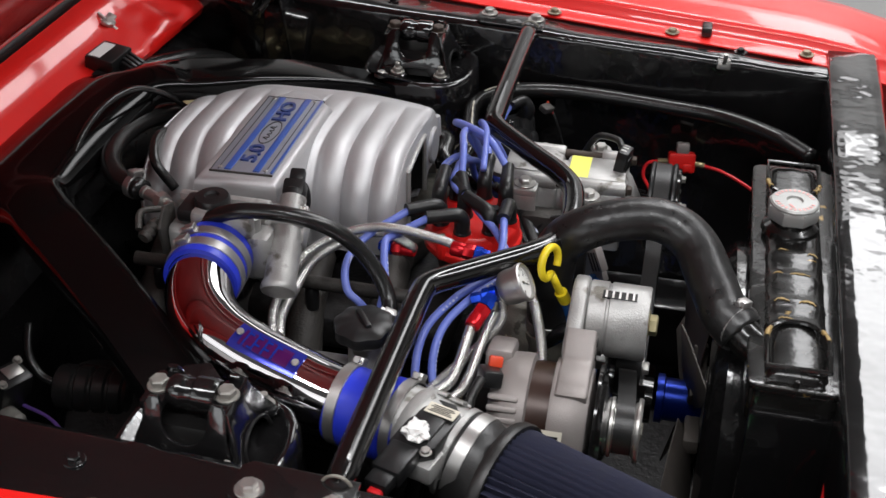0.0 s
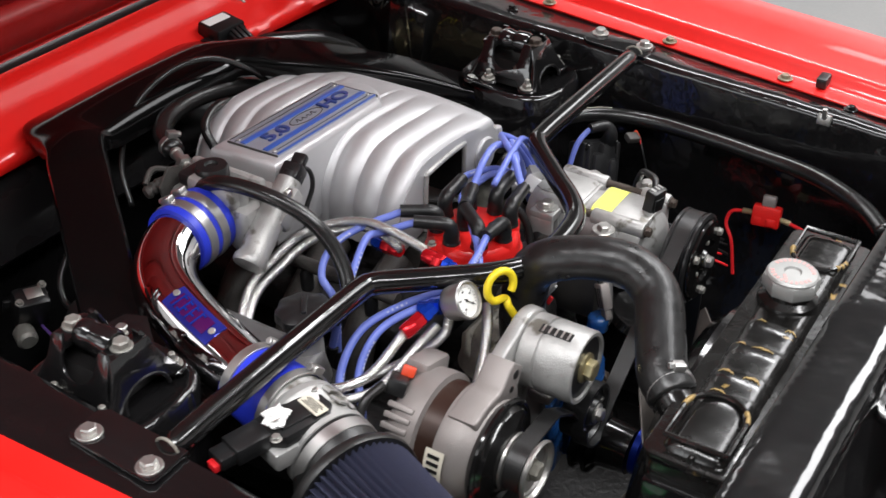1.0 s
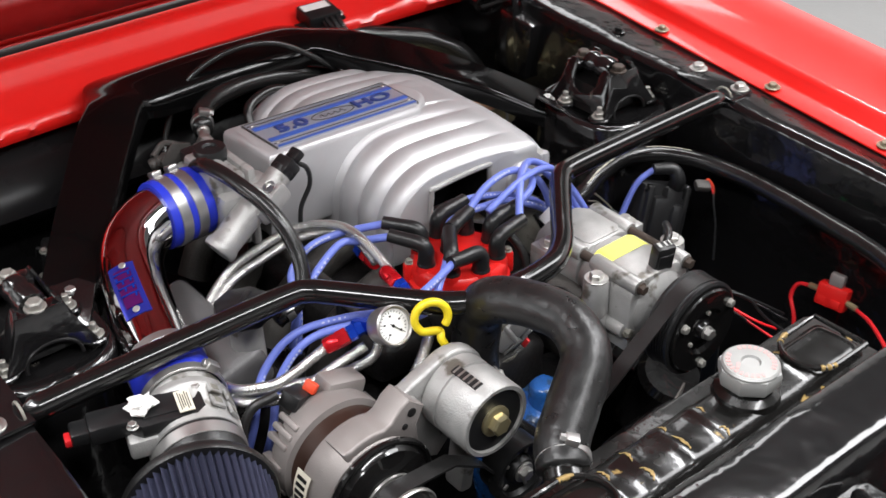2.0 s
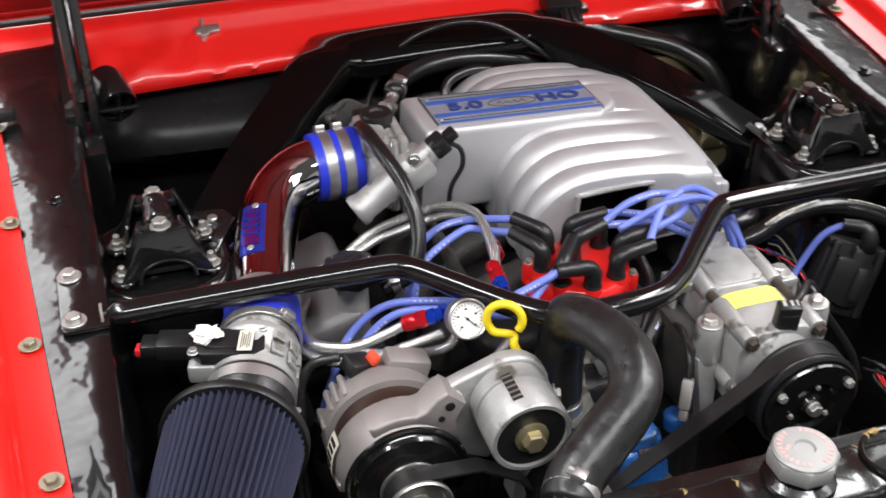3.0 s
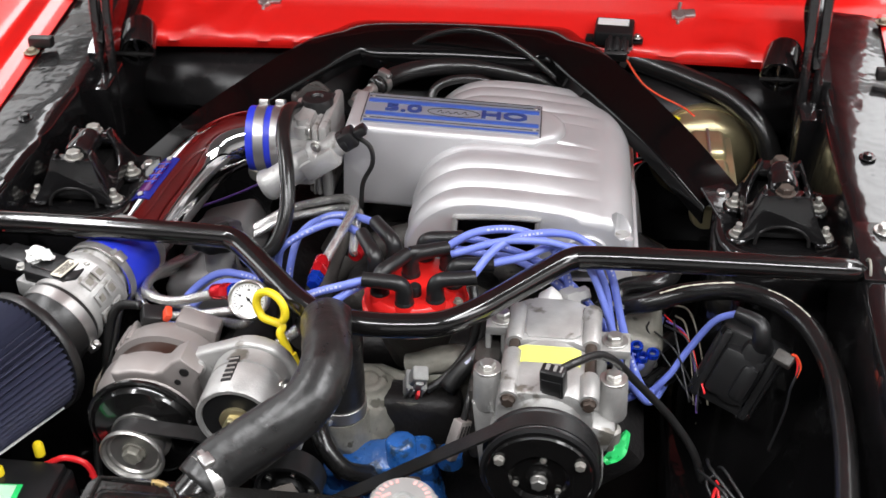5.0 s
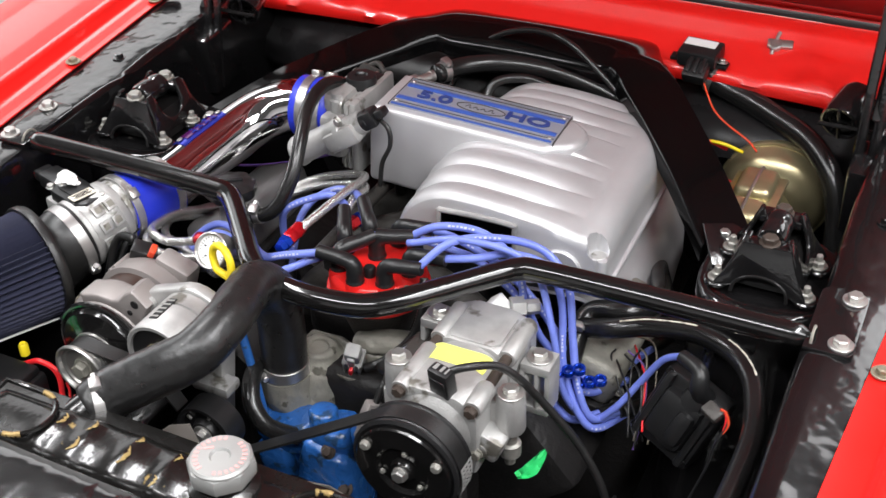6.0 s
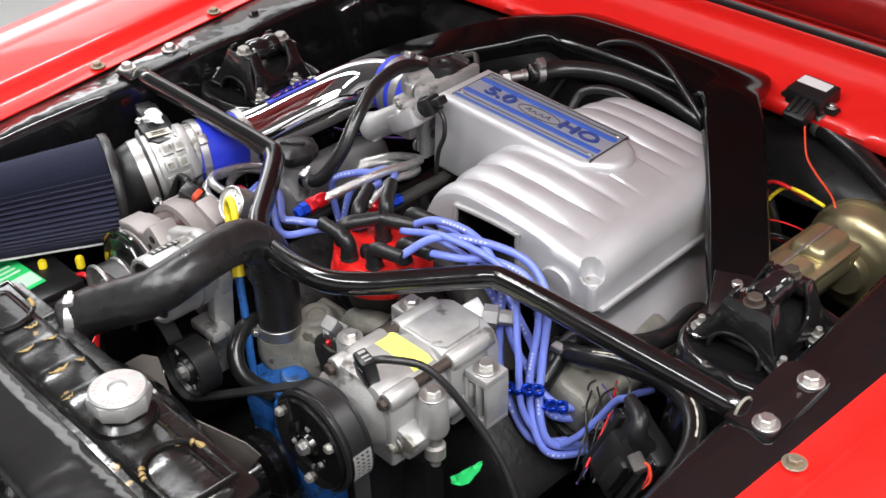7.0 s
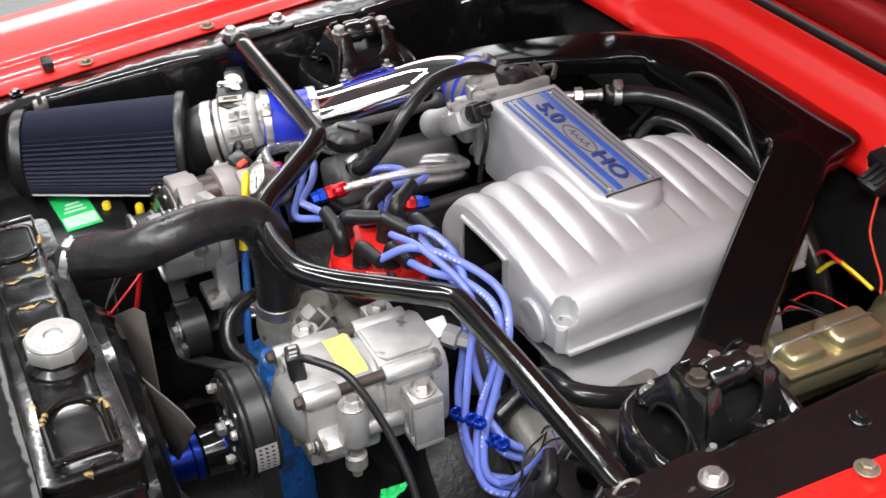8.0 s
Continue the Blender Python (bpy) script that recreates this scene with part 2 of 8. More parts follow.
def tube(bm, points, r, seg=12, n=8, smooth=True, cap=True, squash=1.0):
    """A round bar or hose along the points; r is a radius or a function of the way along, 0 to 1."""
    line = spline(points, n) if smooth else [Vector(q) for q in points]
    uv = bm.loops.layers.uv.verify()
    up = Vector((0, 0, 1))
    d0 = (line[1] - line[0]).normalized()
    side = d0.cross(up) if abs(d0.z) < 0.95 else d0.cross(Vector((1, 0, 0)))
    side.normalize()
    rings, far, length = [], [], 0.0
    for i, p in enumerate(line):
        d = (line[min(i + 1, len(line) - 1)] - line[max(i - 1, 0)]).normalized()
        side = (side - d * side.dot(d)).normalized()
        other = d.cross(side)
        if i:
            length += (p - line[i - 1]).length
        q = r(i / (len(line) - 1)) if callable(r) else r
        rings.append([bm.verts.new(p + q * (math.cos(2 * math.pi * k / seg) * side + squash * math.sin(2 * math.pi * k / seg) * other)) for k in range(seg)])
        far.append(length)
    size = 2 * math.pi * (r(0.5) if callable(r) else r)
    for i in range(len(rings) - 1):
        for k in range(seg):
            j = (k + 1) % seg
            f = bm.faces.new((rings[i][k], rings[i][j], rings[i + 1][j], rings[i + 1][k]))
            for loop, (u, v) in zip(f.loops, ((far[i], k), (far[i], k + 1), (far[i + 1], k + 1), (far[i + 1], k))):
                loop[uv].uv = (u, v / seg * size)
    if cap:
        bm.faces.new(list(reversed(rings[0])))
        bm.faces.new(rings[-1])
    return bm


def loom(bm, points, r, pitch=0.0035):
    """Corrugated conduit along the points."""
    line = spline(points, 10)
    length = sum((b - a).length for a, b in zip(line, line[1:]))
    count = max(8, int(length / pitch) * 2)
    marks, run, i = [], 0.0, 0
    for k in range(count + 1):
        want = length * k / count
        while i < len(line) - 2 and run + (line[i + 1] - line[i]).length < want:
            run += (line[i + 1] - line[i]).length
            i += 1
        seg = (line[i + 1] - line[i]).length
        marks.append(line[i].lerp(line[i + 1], min(1.0, (want - run) / max(seg, 1e-9))))
    return tube(bm, marks, lambda t: r * (1.0 if round(t * count) % 2 else 0.82), seg=9, smooth=False)


def prism(bm, outline, h, m, bevel=0.0, seg=2):
    """A plate: the outline in the pose's x and y, h thick along its z."""
    t = bmesh.new()
    lo = [t.verts.new((x, y, 0)) for x, y in outline]
    hi = [t.verts.new((x, y, h)) for x, y in outline]
    t.faces.new(list(reversed(lo)))
    t.faces.new(hi)
    for k in range(len(lo)):
        j = (k + 1) % len(lo)
        t.faces.new((lo[k], lo[j], hi[j], hi[k]))
    bmesh.ops.recalc_face_normals(t, faces=t.faces)
    if bevel:
        rim = [e for e in t.edges if abs(e.verts[0].co.z - e.verts[1].co.z) < 1e-9]
        bmesh.ops.bevel(t, geom=rim, offset=bevel, segments=seg, affect="EDGES", profile=0.5)
    return merge(bm, t, m)


def arc(cx, cy, r, a0, a1, n=8):
    return [(cx + r * math.cos(radians(a0 + (a1 - a0) * k / n)), cy + r * math.sin(radians(a0 + (a1 - a0) * k / n))) for k in range(n + 1)]


def torus(bm, R, r, m, seg=28, sub=8):
    rows = []
    for k in range(seg):
        a = 2 * math.pi * k / seg
        rows.append([bm.verts.new(m @ Vector(((R + r * math.cos(2 * math.pi * j / sub)) * math.cos(a), (R + r * math.cos(2 * math.pi * j / sub)) * math.sin(a),
                                              r * math.sin(2 * math.pi * j / sub)))) for j in range(sub)])
    for k in range(seg):
        for j in range(sub):
            bm.faces.new((rows[k][j], rows[(k + 1) % seg][j], rows[(k + 1) % seg][(j + 1) % sub], rows[k][(j + 1) % sub]))
    return bm


def roughen(bm, amp, scale, seed=0.0, fine=0.35):
    """Lumpy, hand-cast surface: pushes the points along their normals."""
    bmesh.ops.subdivide_edges(bm, edges=[ed for ed in bm.edges if ed.calc_length() > 0.006], cuts=2, use_grid_fill=True)
    bm.normal_update()
    for v in bm.verts:
        p = v.co * scale + Vector((seed, 0, 0))
        v.co += v.normal * amp * (noise.noise(p) + fine * noise.noise(p * 3.3))
    return bm


BOLTS = {}


def bolt(parent, at, axis=(0, 0, 1), size=0.008, material=None, washer=1.55, name="bolt", turn=17.0):
    """A flanged hexagon bolt head standing on a face."""
    material = material or STEEL
    key = (round(size, 4), material.name, washer)
    if key not in BOLTS:
        bm = bmesh.new()
        disc(bm, size * washer, size * 0.32, Matrix(), 0.0006, 18)
        lathe(bm, [(size, size * 0.3), (size, size * 0.95), (size * 0.82, size * 1.12), (0, size * 1.12)], Matrix(), 6)
        BOLTS[key] = mesh_of(name, bm, 30)
    me = BOLTS[key]
    return part(name, me, material, parent, at=frame_to(at, axis) @ Matrix.Rotation(radians(turn + 31 * len(HOME) % 60), 4, "Z"))


def clamp(parent, at, axis, r, width=0.011, label="steel hose clamp", screw=(0, 0, 1)):
    """A worm-drive hose clamp with its screw housing."""
    m = frame_to(at, axis)
    bm = bmesh.new()
    ring(bm, r * 0.97, r + 0.0014, width, m @ Matrix.Translation((0, 0, -width / 2)), 0.0004)
    s = Vector(screw)
    z = Vector(axis).normalized()
    s = (s - z * s.dot(z)).normalized()
    w = frame_to(Vector(at) + s * (r + 0.004), z.cross(s))
    box(bm, 0.012, 0.008, 0.014, w, 0.0015)
    disc(bm, 0.004, 0.006, w @ Matrix.Translation((0, 0, 0.006)), 0.0006, 6)
    return part("hose_clamp", bm, BAND, parent, label)


def lettering(text, size, depth, m, parent, material, name="lettering", squeeze=1.0):
    cu = bpy.data.curves.new(name, "FONT")
    cu.body, cu.size, cu.extrude, cu.align_x, cu.align_y = text, size, depth, "CENTER", "CENTER"
    cu.offset = size * 0.018
    tmp = new(name, cu)
    me = bpy.data.meshes.new_from_object(tmp.evaluated_get(bpy.context.evaluated_depsgraph_get()))
    bpy.data.objects.remove(tmp)
    bpy.data.curves.remove(cu)
    me.transform(m @ Matrix.Diagonal((squeeze, 1, 1, 1)))
    me.materials.clear()
    return part(name, me, material, parent)


# ---- the garage ----
def slab(name, lo, hi, material, label, category):
    bm = bmesh.new()
    c = [(a + b) / 2 for a, b in zip(lo, hi)]
    box(bm, *[b - a for a, b in zip(lo, hi)], Matrix.Translation(c), 0.004, 1)
    return single(name, bm, material, label, category, "structure")


slab("floor", (-5, -5, -0.1), (5, 5, 0), CONCRETE, "smooth light grey concrete garage floor", "floor")
slab("wall_north", (-5.1, 5, 0), (5.1, 5.1, 3.3), WALLPAINT, "plain white painted garage wall", "wall")
slab("wall_south", (-5.1, -5.1, 0), (5.1, -5, 3.3), WALLPAINT, "plain white painted garage wall", "wall")
slab("wall_east", (5, -5, 0), (5.1, 5, 3.3), WALLPAINT, "plain white painted garage wall", "wall")
bm = bmesh.new()
for lo, hi in (((-5.1, -5, 0), (-5, 5, 1.7)), ((-5.1, -5, 3.0), (-5, 5, 3.3)), ((-5.1, -5, 1.7), (-5, -0.5, 3.0)), ((-5.1, 2.5, 1.7), (-5, 5, 3.0))):
    box(bm, hi[0] - lo[0], hi[1] - lo[1], hi[2] - lo[2], Matrix.Translation(((hi[0] + lo[0]) / 2, (hi[1] + lo[1]) / 2, (hi[2] + lo[2]) / 2)))
single("wall_west", bm, WALLPAINT, "plain white painted garage wall with an added window", "wall", "structure")
# Added, unseen window: a bright panel for the wing paint to mirror.
window = thing("added_window_1", (-5.05, 1.0, 1.7), "unseen bright window in a white frame, added for its reflection", "window", kind="structure")
for wy, wz, sy, sz in ((1.0, 1.73, 3.0, 0.06), (1.0, 2.97, 3.0, 0.06), (-0.47, 2.35, 0.06, 1.18), (2.47, 2.35, 0.06, 1.18)):
    bm = bmesh.new()
    box(bm, 0.08, sy, sz, Matrix.Translation((-5.05, wy, wz)), 0.004)
    part("window_frame", bm, WALLPAINT, window)
day = bpy.data.lights.new("added_window_lamp", "AREA")
day.shape, day.size, day.size_y, day.energy, day.color = "RECTANGLE", 1.18, 2.88, 70, (0.95, 0.98, 1.0)
link(new("added_window_lamp", day), window, Matrix.Translation((-5.04, 1.0, 2.35)) @ Matrix.Rotation(radians(-90), 4, "Y"))
slab("ceiling", (-5.1, -5.1, 3.3), (5.1, 5.1, 3.4), CEILPAINT, "plain dark grey garage ceiling", "ceiling")


def added_ceiling_light(x, y, sx, sy, power):
    t = thing("added_ceiling_light", (x, y, 3.3), "unseen white ceiling light panel, added for light and reflections", "lamp", "ceiling lights")
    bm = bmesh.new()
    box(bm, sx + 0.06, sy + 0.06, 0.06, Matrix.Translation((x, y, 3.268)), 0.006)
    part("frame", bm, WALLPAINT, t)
    lamp = bpy.data.lights.new("added_lamp", "AREA")
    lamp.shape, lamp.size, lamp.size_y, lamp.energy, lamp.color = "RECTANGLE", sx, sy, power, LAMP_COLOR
    link(new("added_lamp", lamp), t, Matrix.Translation((x, y, 3.232)))


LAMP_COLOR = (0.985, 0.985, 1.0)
# Panels added out of view, placed and sized for their reflections in the paint.
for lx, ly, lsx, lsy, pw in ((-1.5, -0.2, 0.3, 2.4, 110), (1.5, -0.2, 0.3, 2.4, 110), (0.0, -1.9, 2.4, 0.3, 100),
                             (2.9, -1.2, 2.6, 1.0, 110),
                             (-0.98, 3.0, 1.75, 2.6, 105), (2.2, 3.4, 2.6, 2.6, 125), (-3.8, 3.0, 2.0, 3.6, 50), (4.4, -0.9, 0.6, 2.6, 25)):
    added_ceiling_light(lx, ly, lsx, lsy, pw)


# ---- the car's body ----
def za(y):
    """Height of the apron's top along the car."""
    return 0.892 + 0.055 * y


car = thing("classic_car", (0, 0.5, 0), "red classic coupe with its hood open, engine bay painted black", "car")


def strip_surface(bm, rows, close=False):
    """Faces between neighbouring rows of points."""
    vs = [[bm.verts.new(p) for p in row] for row in rows]
    for a, b in zip(vs, vs[1:]):
        for k in range(len(a) - 1):
            bm.faces.new((a[k], a[k + 1], b[k + 1], b[k]))
    return bm


def thicken(bm, d):
    """Gives a sheet its thickness."""
    bmesh.ops.recalc_face_normals(bm, faces=bm.faces)
    bmesh.ops.solidify(bm, geom=list(bm.faces), thickness=d)
    return bm


def fender(s):
    """One front wing: bolted lip, step, crown and side, s is +1 or -1 across the car."""
    bm = bmesh.new()
    rows = []
    for i in range(34):
        y = -0.80 + 2.3 * i / 33
        f = max(0.0, (-0.45 - y) / 0.35)
        z, e = za(y) - 0.10 * f * f, 0.612 + 0.070 * y if y < 0.6 else 0.654
        rows.append([(s * (e - 0.034), y, z + 0.0035), (s * (e - 0.002), y, z + 0.0045), (s * (e + 0.004), y, z + 0.008), (s * (e + 0.008), y, z + 0.020), (s * (e + 0.012), y, z + 0.026),
                     (s * (e + 0.020), y, z + 0.028), (s * (e + 0.07), y, z + 0.034), (s * (e + 0.13), y, z + 0.036), (s * (e + 0.17), y, z + 0.030), (s * (e + 0.195), y, z + 0.014),
                     (s * (e + 0.212), y, z - 0.02), (s * (e + 0.224), y, z - 0.10), (s * (e + 0.232), y, z - 0.22), (s * (e + 0.225), y, z - 0.40), (s * (e + 0.20), y, z - 0.55)])
    strip_surface(bm, rows)
    thicken(bm, 0.0025)
    f = part("fender", bm, RED, car, "glossy red painted front wing", sharp=50)
    return f


def apron(s):
    """The black inner wall and folded top of one side of the bay."""
    lean = 1.9 if s > 0 else 1.0
    bm = bmesh.new()
    rows = []
    for i in range(46):
        y = -0.56 + 1.24 * i / 45
        z = za(y)
        w = 0.0036 * noise.noise((s * 3.1, y * 11, 0.3)) + 0.0013 * (1.0 + 2.0 * max(0.0, y - 0.3)) * noise.noise((s * 7.7, y * 40, 0.7))
        e = 0.598 + 0.068 * y
        x0 = 0.506 + 0.004 * noise.noise((s * 1.3, y * 6, 2.2)) + 0.025 * max(0.0, y - 0.25)
        rows.append([(s * e, y, z - 0.0028 * lean), (s * (e - 0.022), y, z + w * 0.6 - 0.0010), (s * (e - 0.044), y, z + w + 0.0010 * lean), (s * (x0 + 0.026), y, z + w * 1.2 + 0.0022 * lean), (s * (x0 + 0.010), y, z + w * 0.4 + 0.0024 * lean), (s * (x0 + 0.002), y, z + 0.0005), (s * x0, y, z - 0.006),
                     (s * (x0 - 0.002), y, z - 0.03), (s * (x0 - 0.012), y, z - 0.09), (s * (x0 - 0.006), y, z - 0.16), (s * (x0 - 0.03), y, z - 0.28), (s * (x0 - 0.10), y, z - 0.42), (s * (x0 - 0.16), y, z - 0.52)])
    strip_surface(bm, rows)
    thicken(bm, 0.003)
    return part("inner_apron", bm, SHEET, car, "black painted inner wing sheet with a wavy hand-painted sheen", sharp=60)


for side in (-1, 1):
    wing, inner = fender(side), apron(side)
    for by in (-0.46, -0.252, -0.062, 0.156, 0.370, 0.560):
        bx = 0.589 + 0.055 * by
        bolt(wing, (side * bx, by, za(by) + 0.006), size=0.0066, material=LIPBOLT, washer=1.75, name="wing_bolt")
    for by in (0.197, -0.36):
        bolt(inner, (side * 0.546, by, za(by) + 0.002), size=0.0062, material=BLACK, washer=1.7, name="apron_bolt")
    # small pressed bracket on the inner wall
    bm = bmesh.new()
    box(bm, 0.007, 0.020, 0.016, pose(side * 0.500, -0.336, 0.872, 0, side * 12, 0), 0.002)
    tube(bm, [(side * 0.500, -0.336, 0.874), (side * 0.492, -0.337, 0.883), (side * 0.490, -0.337, 0.893)], 0.0035, 8, 4)
    part("wall_bracket", bm, STEEL, inner, "small zinc bracket")
    # rubber hood stop on the wing's lip
    bm = bmesh.new()
    box(bm, 0.036, 0.016, 0.016, Matrix.Translation((side * 0.601, 0.39, za(0.39) + 0.014)), 0.003)
    part("rubber_stop", bm, RUBBER, car, "small black rubber hood stop")
    bm = bmesh.new()
    box(bm, 0.036, 0.016, 0.016, Matrix.Translation((side * 0.592, -0.305, za(-0.305) + 0.014)), 0.003)
    part("rubber_stop", bm, RUBBER, car, "small black rubber hood stop")

# cowl: rolled front lip, sloping red panel, ridge and gutter
bm = bmesh.new()
rows = []
for i in range(141):
    x = -0.66 + 1.32 * i / 140
    dip = 0.018 * (abs(x) / 0.5) ** 2
    lump = 0.004 * math.exp(-((abs(x) - 0.40) / 0.05) ** 2)
    wob = 0.0025 * noise.noise((x * 12, 1.7, 0)) + 0.0016 * noise.noise((x * 45, 3.1, 0))
    beat = min(1.0, max(0.0, (abs(x) - 0.22) / 0.10))
    row = []
    for k, (py, pz, d, hit) in enumerate(((0.536, 0.866, 1, 0), (0.530, 0.880, 1, 0.3), (0.536, 0.889, 1, 0.6), (0.544, 0.8925, 1, 1), (0.552, 0.8950, 1, 1), (0.562, 0.8995, 0.8, 1), (0.572, 0.9045, 0.6, 1), (0.585, 0.9115, 0.5, 1),
                                           (0.598, 0.9185, 0.4, 0.7), (0.606, 0.932, 0.3, 0.3), (0.616, 0.938, 0.3, 0), (0.640, 0.941, 0, 0), (0.648, 0.928, 0, 0), (0.668, 0.928, 0, 0), (0.674, 0.945, 0, 0),
                                           (0.70, 0.952, 0, 0), (0.80, 0.955, 0, 0), (1.15, 0.965, 0, 0))):
        dent = hit * beat * (0.0060 * noise.noise((x * 26, py * 40, 5.0)) + 0.0022 * noise.noise((x * 70, py * 90, 2.0)))
        row.append((x, py - dip * d + (wob if k in (1, 2) else 0.0), pz + (lump if 2 < k < 8 else 0.0) + dent))
    rows.append(row)
strip_surface(bm, rows)
thicken(bm, 0.0025)
cowl = part("cowl_panel", bm, RED, car, "glossy red cowl panel below the windscreen", sharp=60)
bm = bmesh.new()
box(bm, 1.26, 0.014, 0.014, Matrix.Translation((0, 0.658, 0.936)), 0.004)
part("weatherstrip", bm, RUBBER, car, "black rubber hood seal")
for cx in (-0.315, 0.328):
    c = bmesh.new()
    box(c, 0.036, 0.014, 0.007, pose(cx + 0.006, 0.590, 0.920, 28, 0, 8), 0.002)
    disc(c, 0.009, 0.010, pose(cx, 0.588, 0.914, 28), 0.002, 12)
    tube(c, [(cx - 0.002, 0.574, 0.909), (cx - 0.001, 0.590, 0.922), (cx + 0.001, 0.604, 0.932)], 0.0028, 8, 4)
    part("cowl_clip", c, STEEL, cowl, "small zinc-plated spring clip")

# firewall with a long pressed ledge
bm = bmesh.new()
rows = []
for i in range(31):
    x = -0.60 + 1.2 * i / 30
    k = max(0.0, 1 - (abs(x) / 0.56) ** 6)
    rows.append([(x, 0.566, 0.888), (x, 0.572, 0.86), (x, 0.560 - 0.03 * k, 0.835), (x, 0.535 - 0.045 * k, 0.815), (x, 0.53 - 0.05 * k, 0.785), (x, 0.545 - 0.03 * k, 0.755), (x, 0.568, 0.73), (x, 0.57, 0.60), (x, 0.55, 0.35)])
strip_surface(bm, rows)
thicken(bm, 0.004)
part("firewall", bm, FIREWALL, car, "black painted firewall with a pressed ledge", sharp=60)

# hood: skin, edge and pressed inner frame, propped open over the bay
HOODM = pose(0, 0.672, 0.966, -53, 0, 0)


def hood():
    bm = bmesh.new()
    rows = []
    for i in range(25):
        x = -0.64 + 1.28 * i / 24
        c = 0.028 * (1 - (x / 0.64) ** 2)
        rows.append([HOODM @ Vector((x, -1.18 * j / 16, c + 0.012)) for j in range(17)])
    strip_surface(bm, rows)
    thicken(bm, 0.003)
    h = part("hood", bm, RED, car, "red hood, propped open, its underside facing the engine", sharp=60)
    bm = bmesh.new()
    strip_surface(bm, [[HOODM @ Vector((-0.62 + 1.24 * i / 12, -0.02 - 1.14 * j / 8, 0.028 * (1 - ((-0.62 + 1.24 * i / 12) / 0.64) ** 2) + 0.004)) for j in range(9)] for i in range(13)])
    thicken(bm, 0.002)
    part("underside", bm, HOODSHADE, h, "red underside, darkened for shade", sharp=60)
    bm = bmesh.new()
    for ax, ay, bx, by, w in ((0, -0.045, 1.24, 0, 0.09), (0, -1.13, 1.24, 0, 0.09)):
        box(bm, bx, w, 0.03, HOODM @ Matrix.Translation((ax, ay, -0.006)), 0.010)
    for x in (-0.585, 0.585):
        box(bm, 0.09, 1.10, 0.03, HOODM @ Matrix.Translation((x, -0.59, -0.006)), 0.010)
    for x, a in ((-0.27, 26), (0.27, -26)):
        box(bm, 0.07, 1.08, 0.022, HOODM @ Matrix.Translation((x, -0.58, -0.001)) @ Matrix.Rotation(radians(a), 4, "Z"), 0.008)
    part("inner_frame", bm, HOODSHADE, h, "pressed red inner frame of the hood, darkened for shade", sharp=50)


hood()

# hood hinges with their coil springs
for side in (-1, 1):
    bm = bmesh.new()
    for off in (0, 0.018):
        tube(bm, [(side * (0.487 + off), 0.352, 0.80), (side * (0.487 + off), 0.372, 0.95), (side * (0.488 + off), 0.41, 1.14), (side * (0.49 + off), 0.44, 1.24)], 0.0042, 8, 5, squash=1.6)
    hinge = part("hood_hinge", bm, BLACK, car, "black painted hood hinge arms")
    bm = bmesh.new()
    box(bm, 0.030, 0.075, 0.10, pose(side * 0.497, 0.365, 0.845, 8), 0.006)
    part("hinge_base", bm, BLACK, hinge)
    bm = bmesh.new()
    box(bm, 0.012, 0.16, 0.035, pose(side * 0.50, 0.42, 1.00, 58), 0.005)
    box(bm, 0.008, 0.20, 0.060, pose(side * 0.515, 0.47, 0.93, 20), 0.012)
    part("hinge_link", bm, BLACK, hinge)
    # spring cup that faces the engine, with its coil end and cross pin
    cup = frame_to((side * 0.455, 0.388, 0.917), (side * 0.22, 0.93, 0.28))
    bm = bmesh.new()
    lathe(bm, [(0.0, 0.020), (0.0205, 0.020), (0.0215, 0.002), (0.0225, 0.0), (0.0250, 0.0), (0.0260, 0.003), (0.0260, 0.050), (0.0220, 0.060), (0.0, 0.062)], cup, 36)
    spring_cup = part("spring_cup", bm, BLACK, hinge, "black spring cup")
    bm = bmesh.new()
    tube(bm, [cup @ Vector((0.0190 * (1 - 0.010 * k) * math.cos(0.5 * k), 0.0190 * (1 - 0.010 * k) * math.sin(0.5 * k), 0.004 + 0.0004 * k)) for k in range(40)], 0.0022, 6, smooth=False)
    part("coil", bm, SATIN, spring_cup, "black coil spring")
    bm = bmesh.new()
    tube(bm, [cup @ Vector((0, -0.023, -0.001)), cup @ Vector((0, 0.023, -0.001))], 0.0026, 8, 1)
    part("spoke", bm, BLACK, spring_cup)
    bm = bmesh.new()
    tube(bm, [(side * 0.43, 0.384, 0.916), (side * 0.50, 0.382, 0.917)], 0.0030, 8, 2)
    part("hinge_pin", bm, SATIN, hinge)

# radiator support: top plate with a folded edge, wall below, tie panel in front
bm = bmesh.new()
rows = []
for i in range(37):
    x = -0.60 + 1.2 * i / 36
    w, sk = 0.0022 * noise.noise((x * 12, 4.4, 0.2)), 0.005 - 0.017 * x
    rows.append([(x, sk + py, pz + w * k) for py, pz, k in ((-0.487, 0.55, 0), (-0.487, 0.70, 0), (-0.486, 0.84, 0), (-0.487, 0.8735, 1), (-0.4895, 0.876, 1), (-0.506, 0.8765, 1.3), (-0.524, 0.8768, 1.3), (-0.542, 0.8768, 1.3), (-0.556, 0.8760, 1), (-0.563, 0.870, 1),
                                                            (-0.567, 0.84, 0), (-0.58, 0.76, 0), (-0.61, 0.70, 0), (-0.70, 0.68, 0))])
strip_surface(bm, rows)
thicken(bm, 0.003)
part("radiator_support", bm, SUPPORT, car, "black painted radiator support with dents and shine", sharp=60)
bm = bmesh.new()
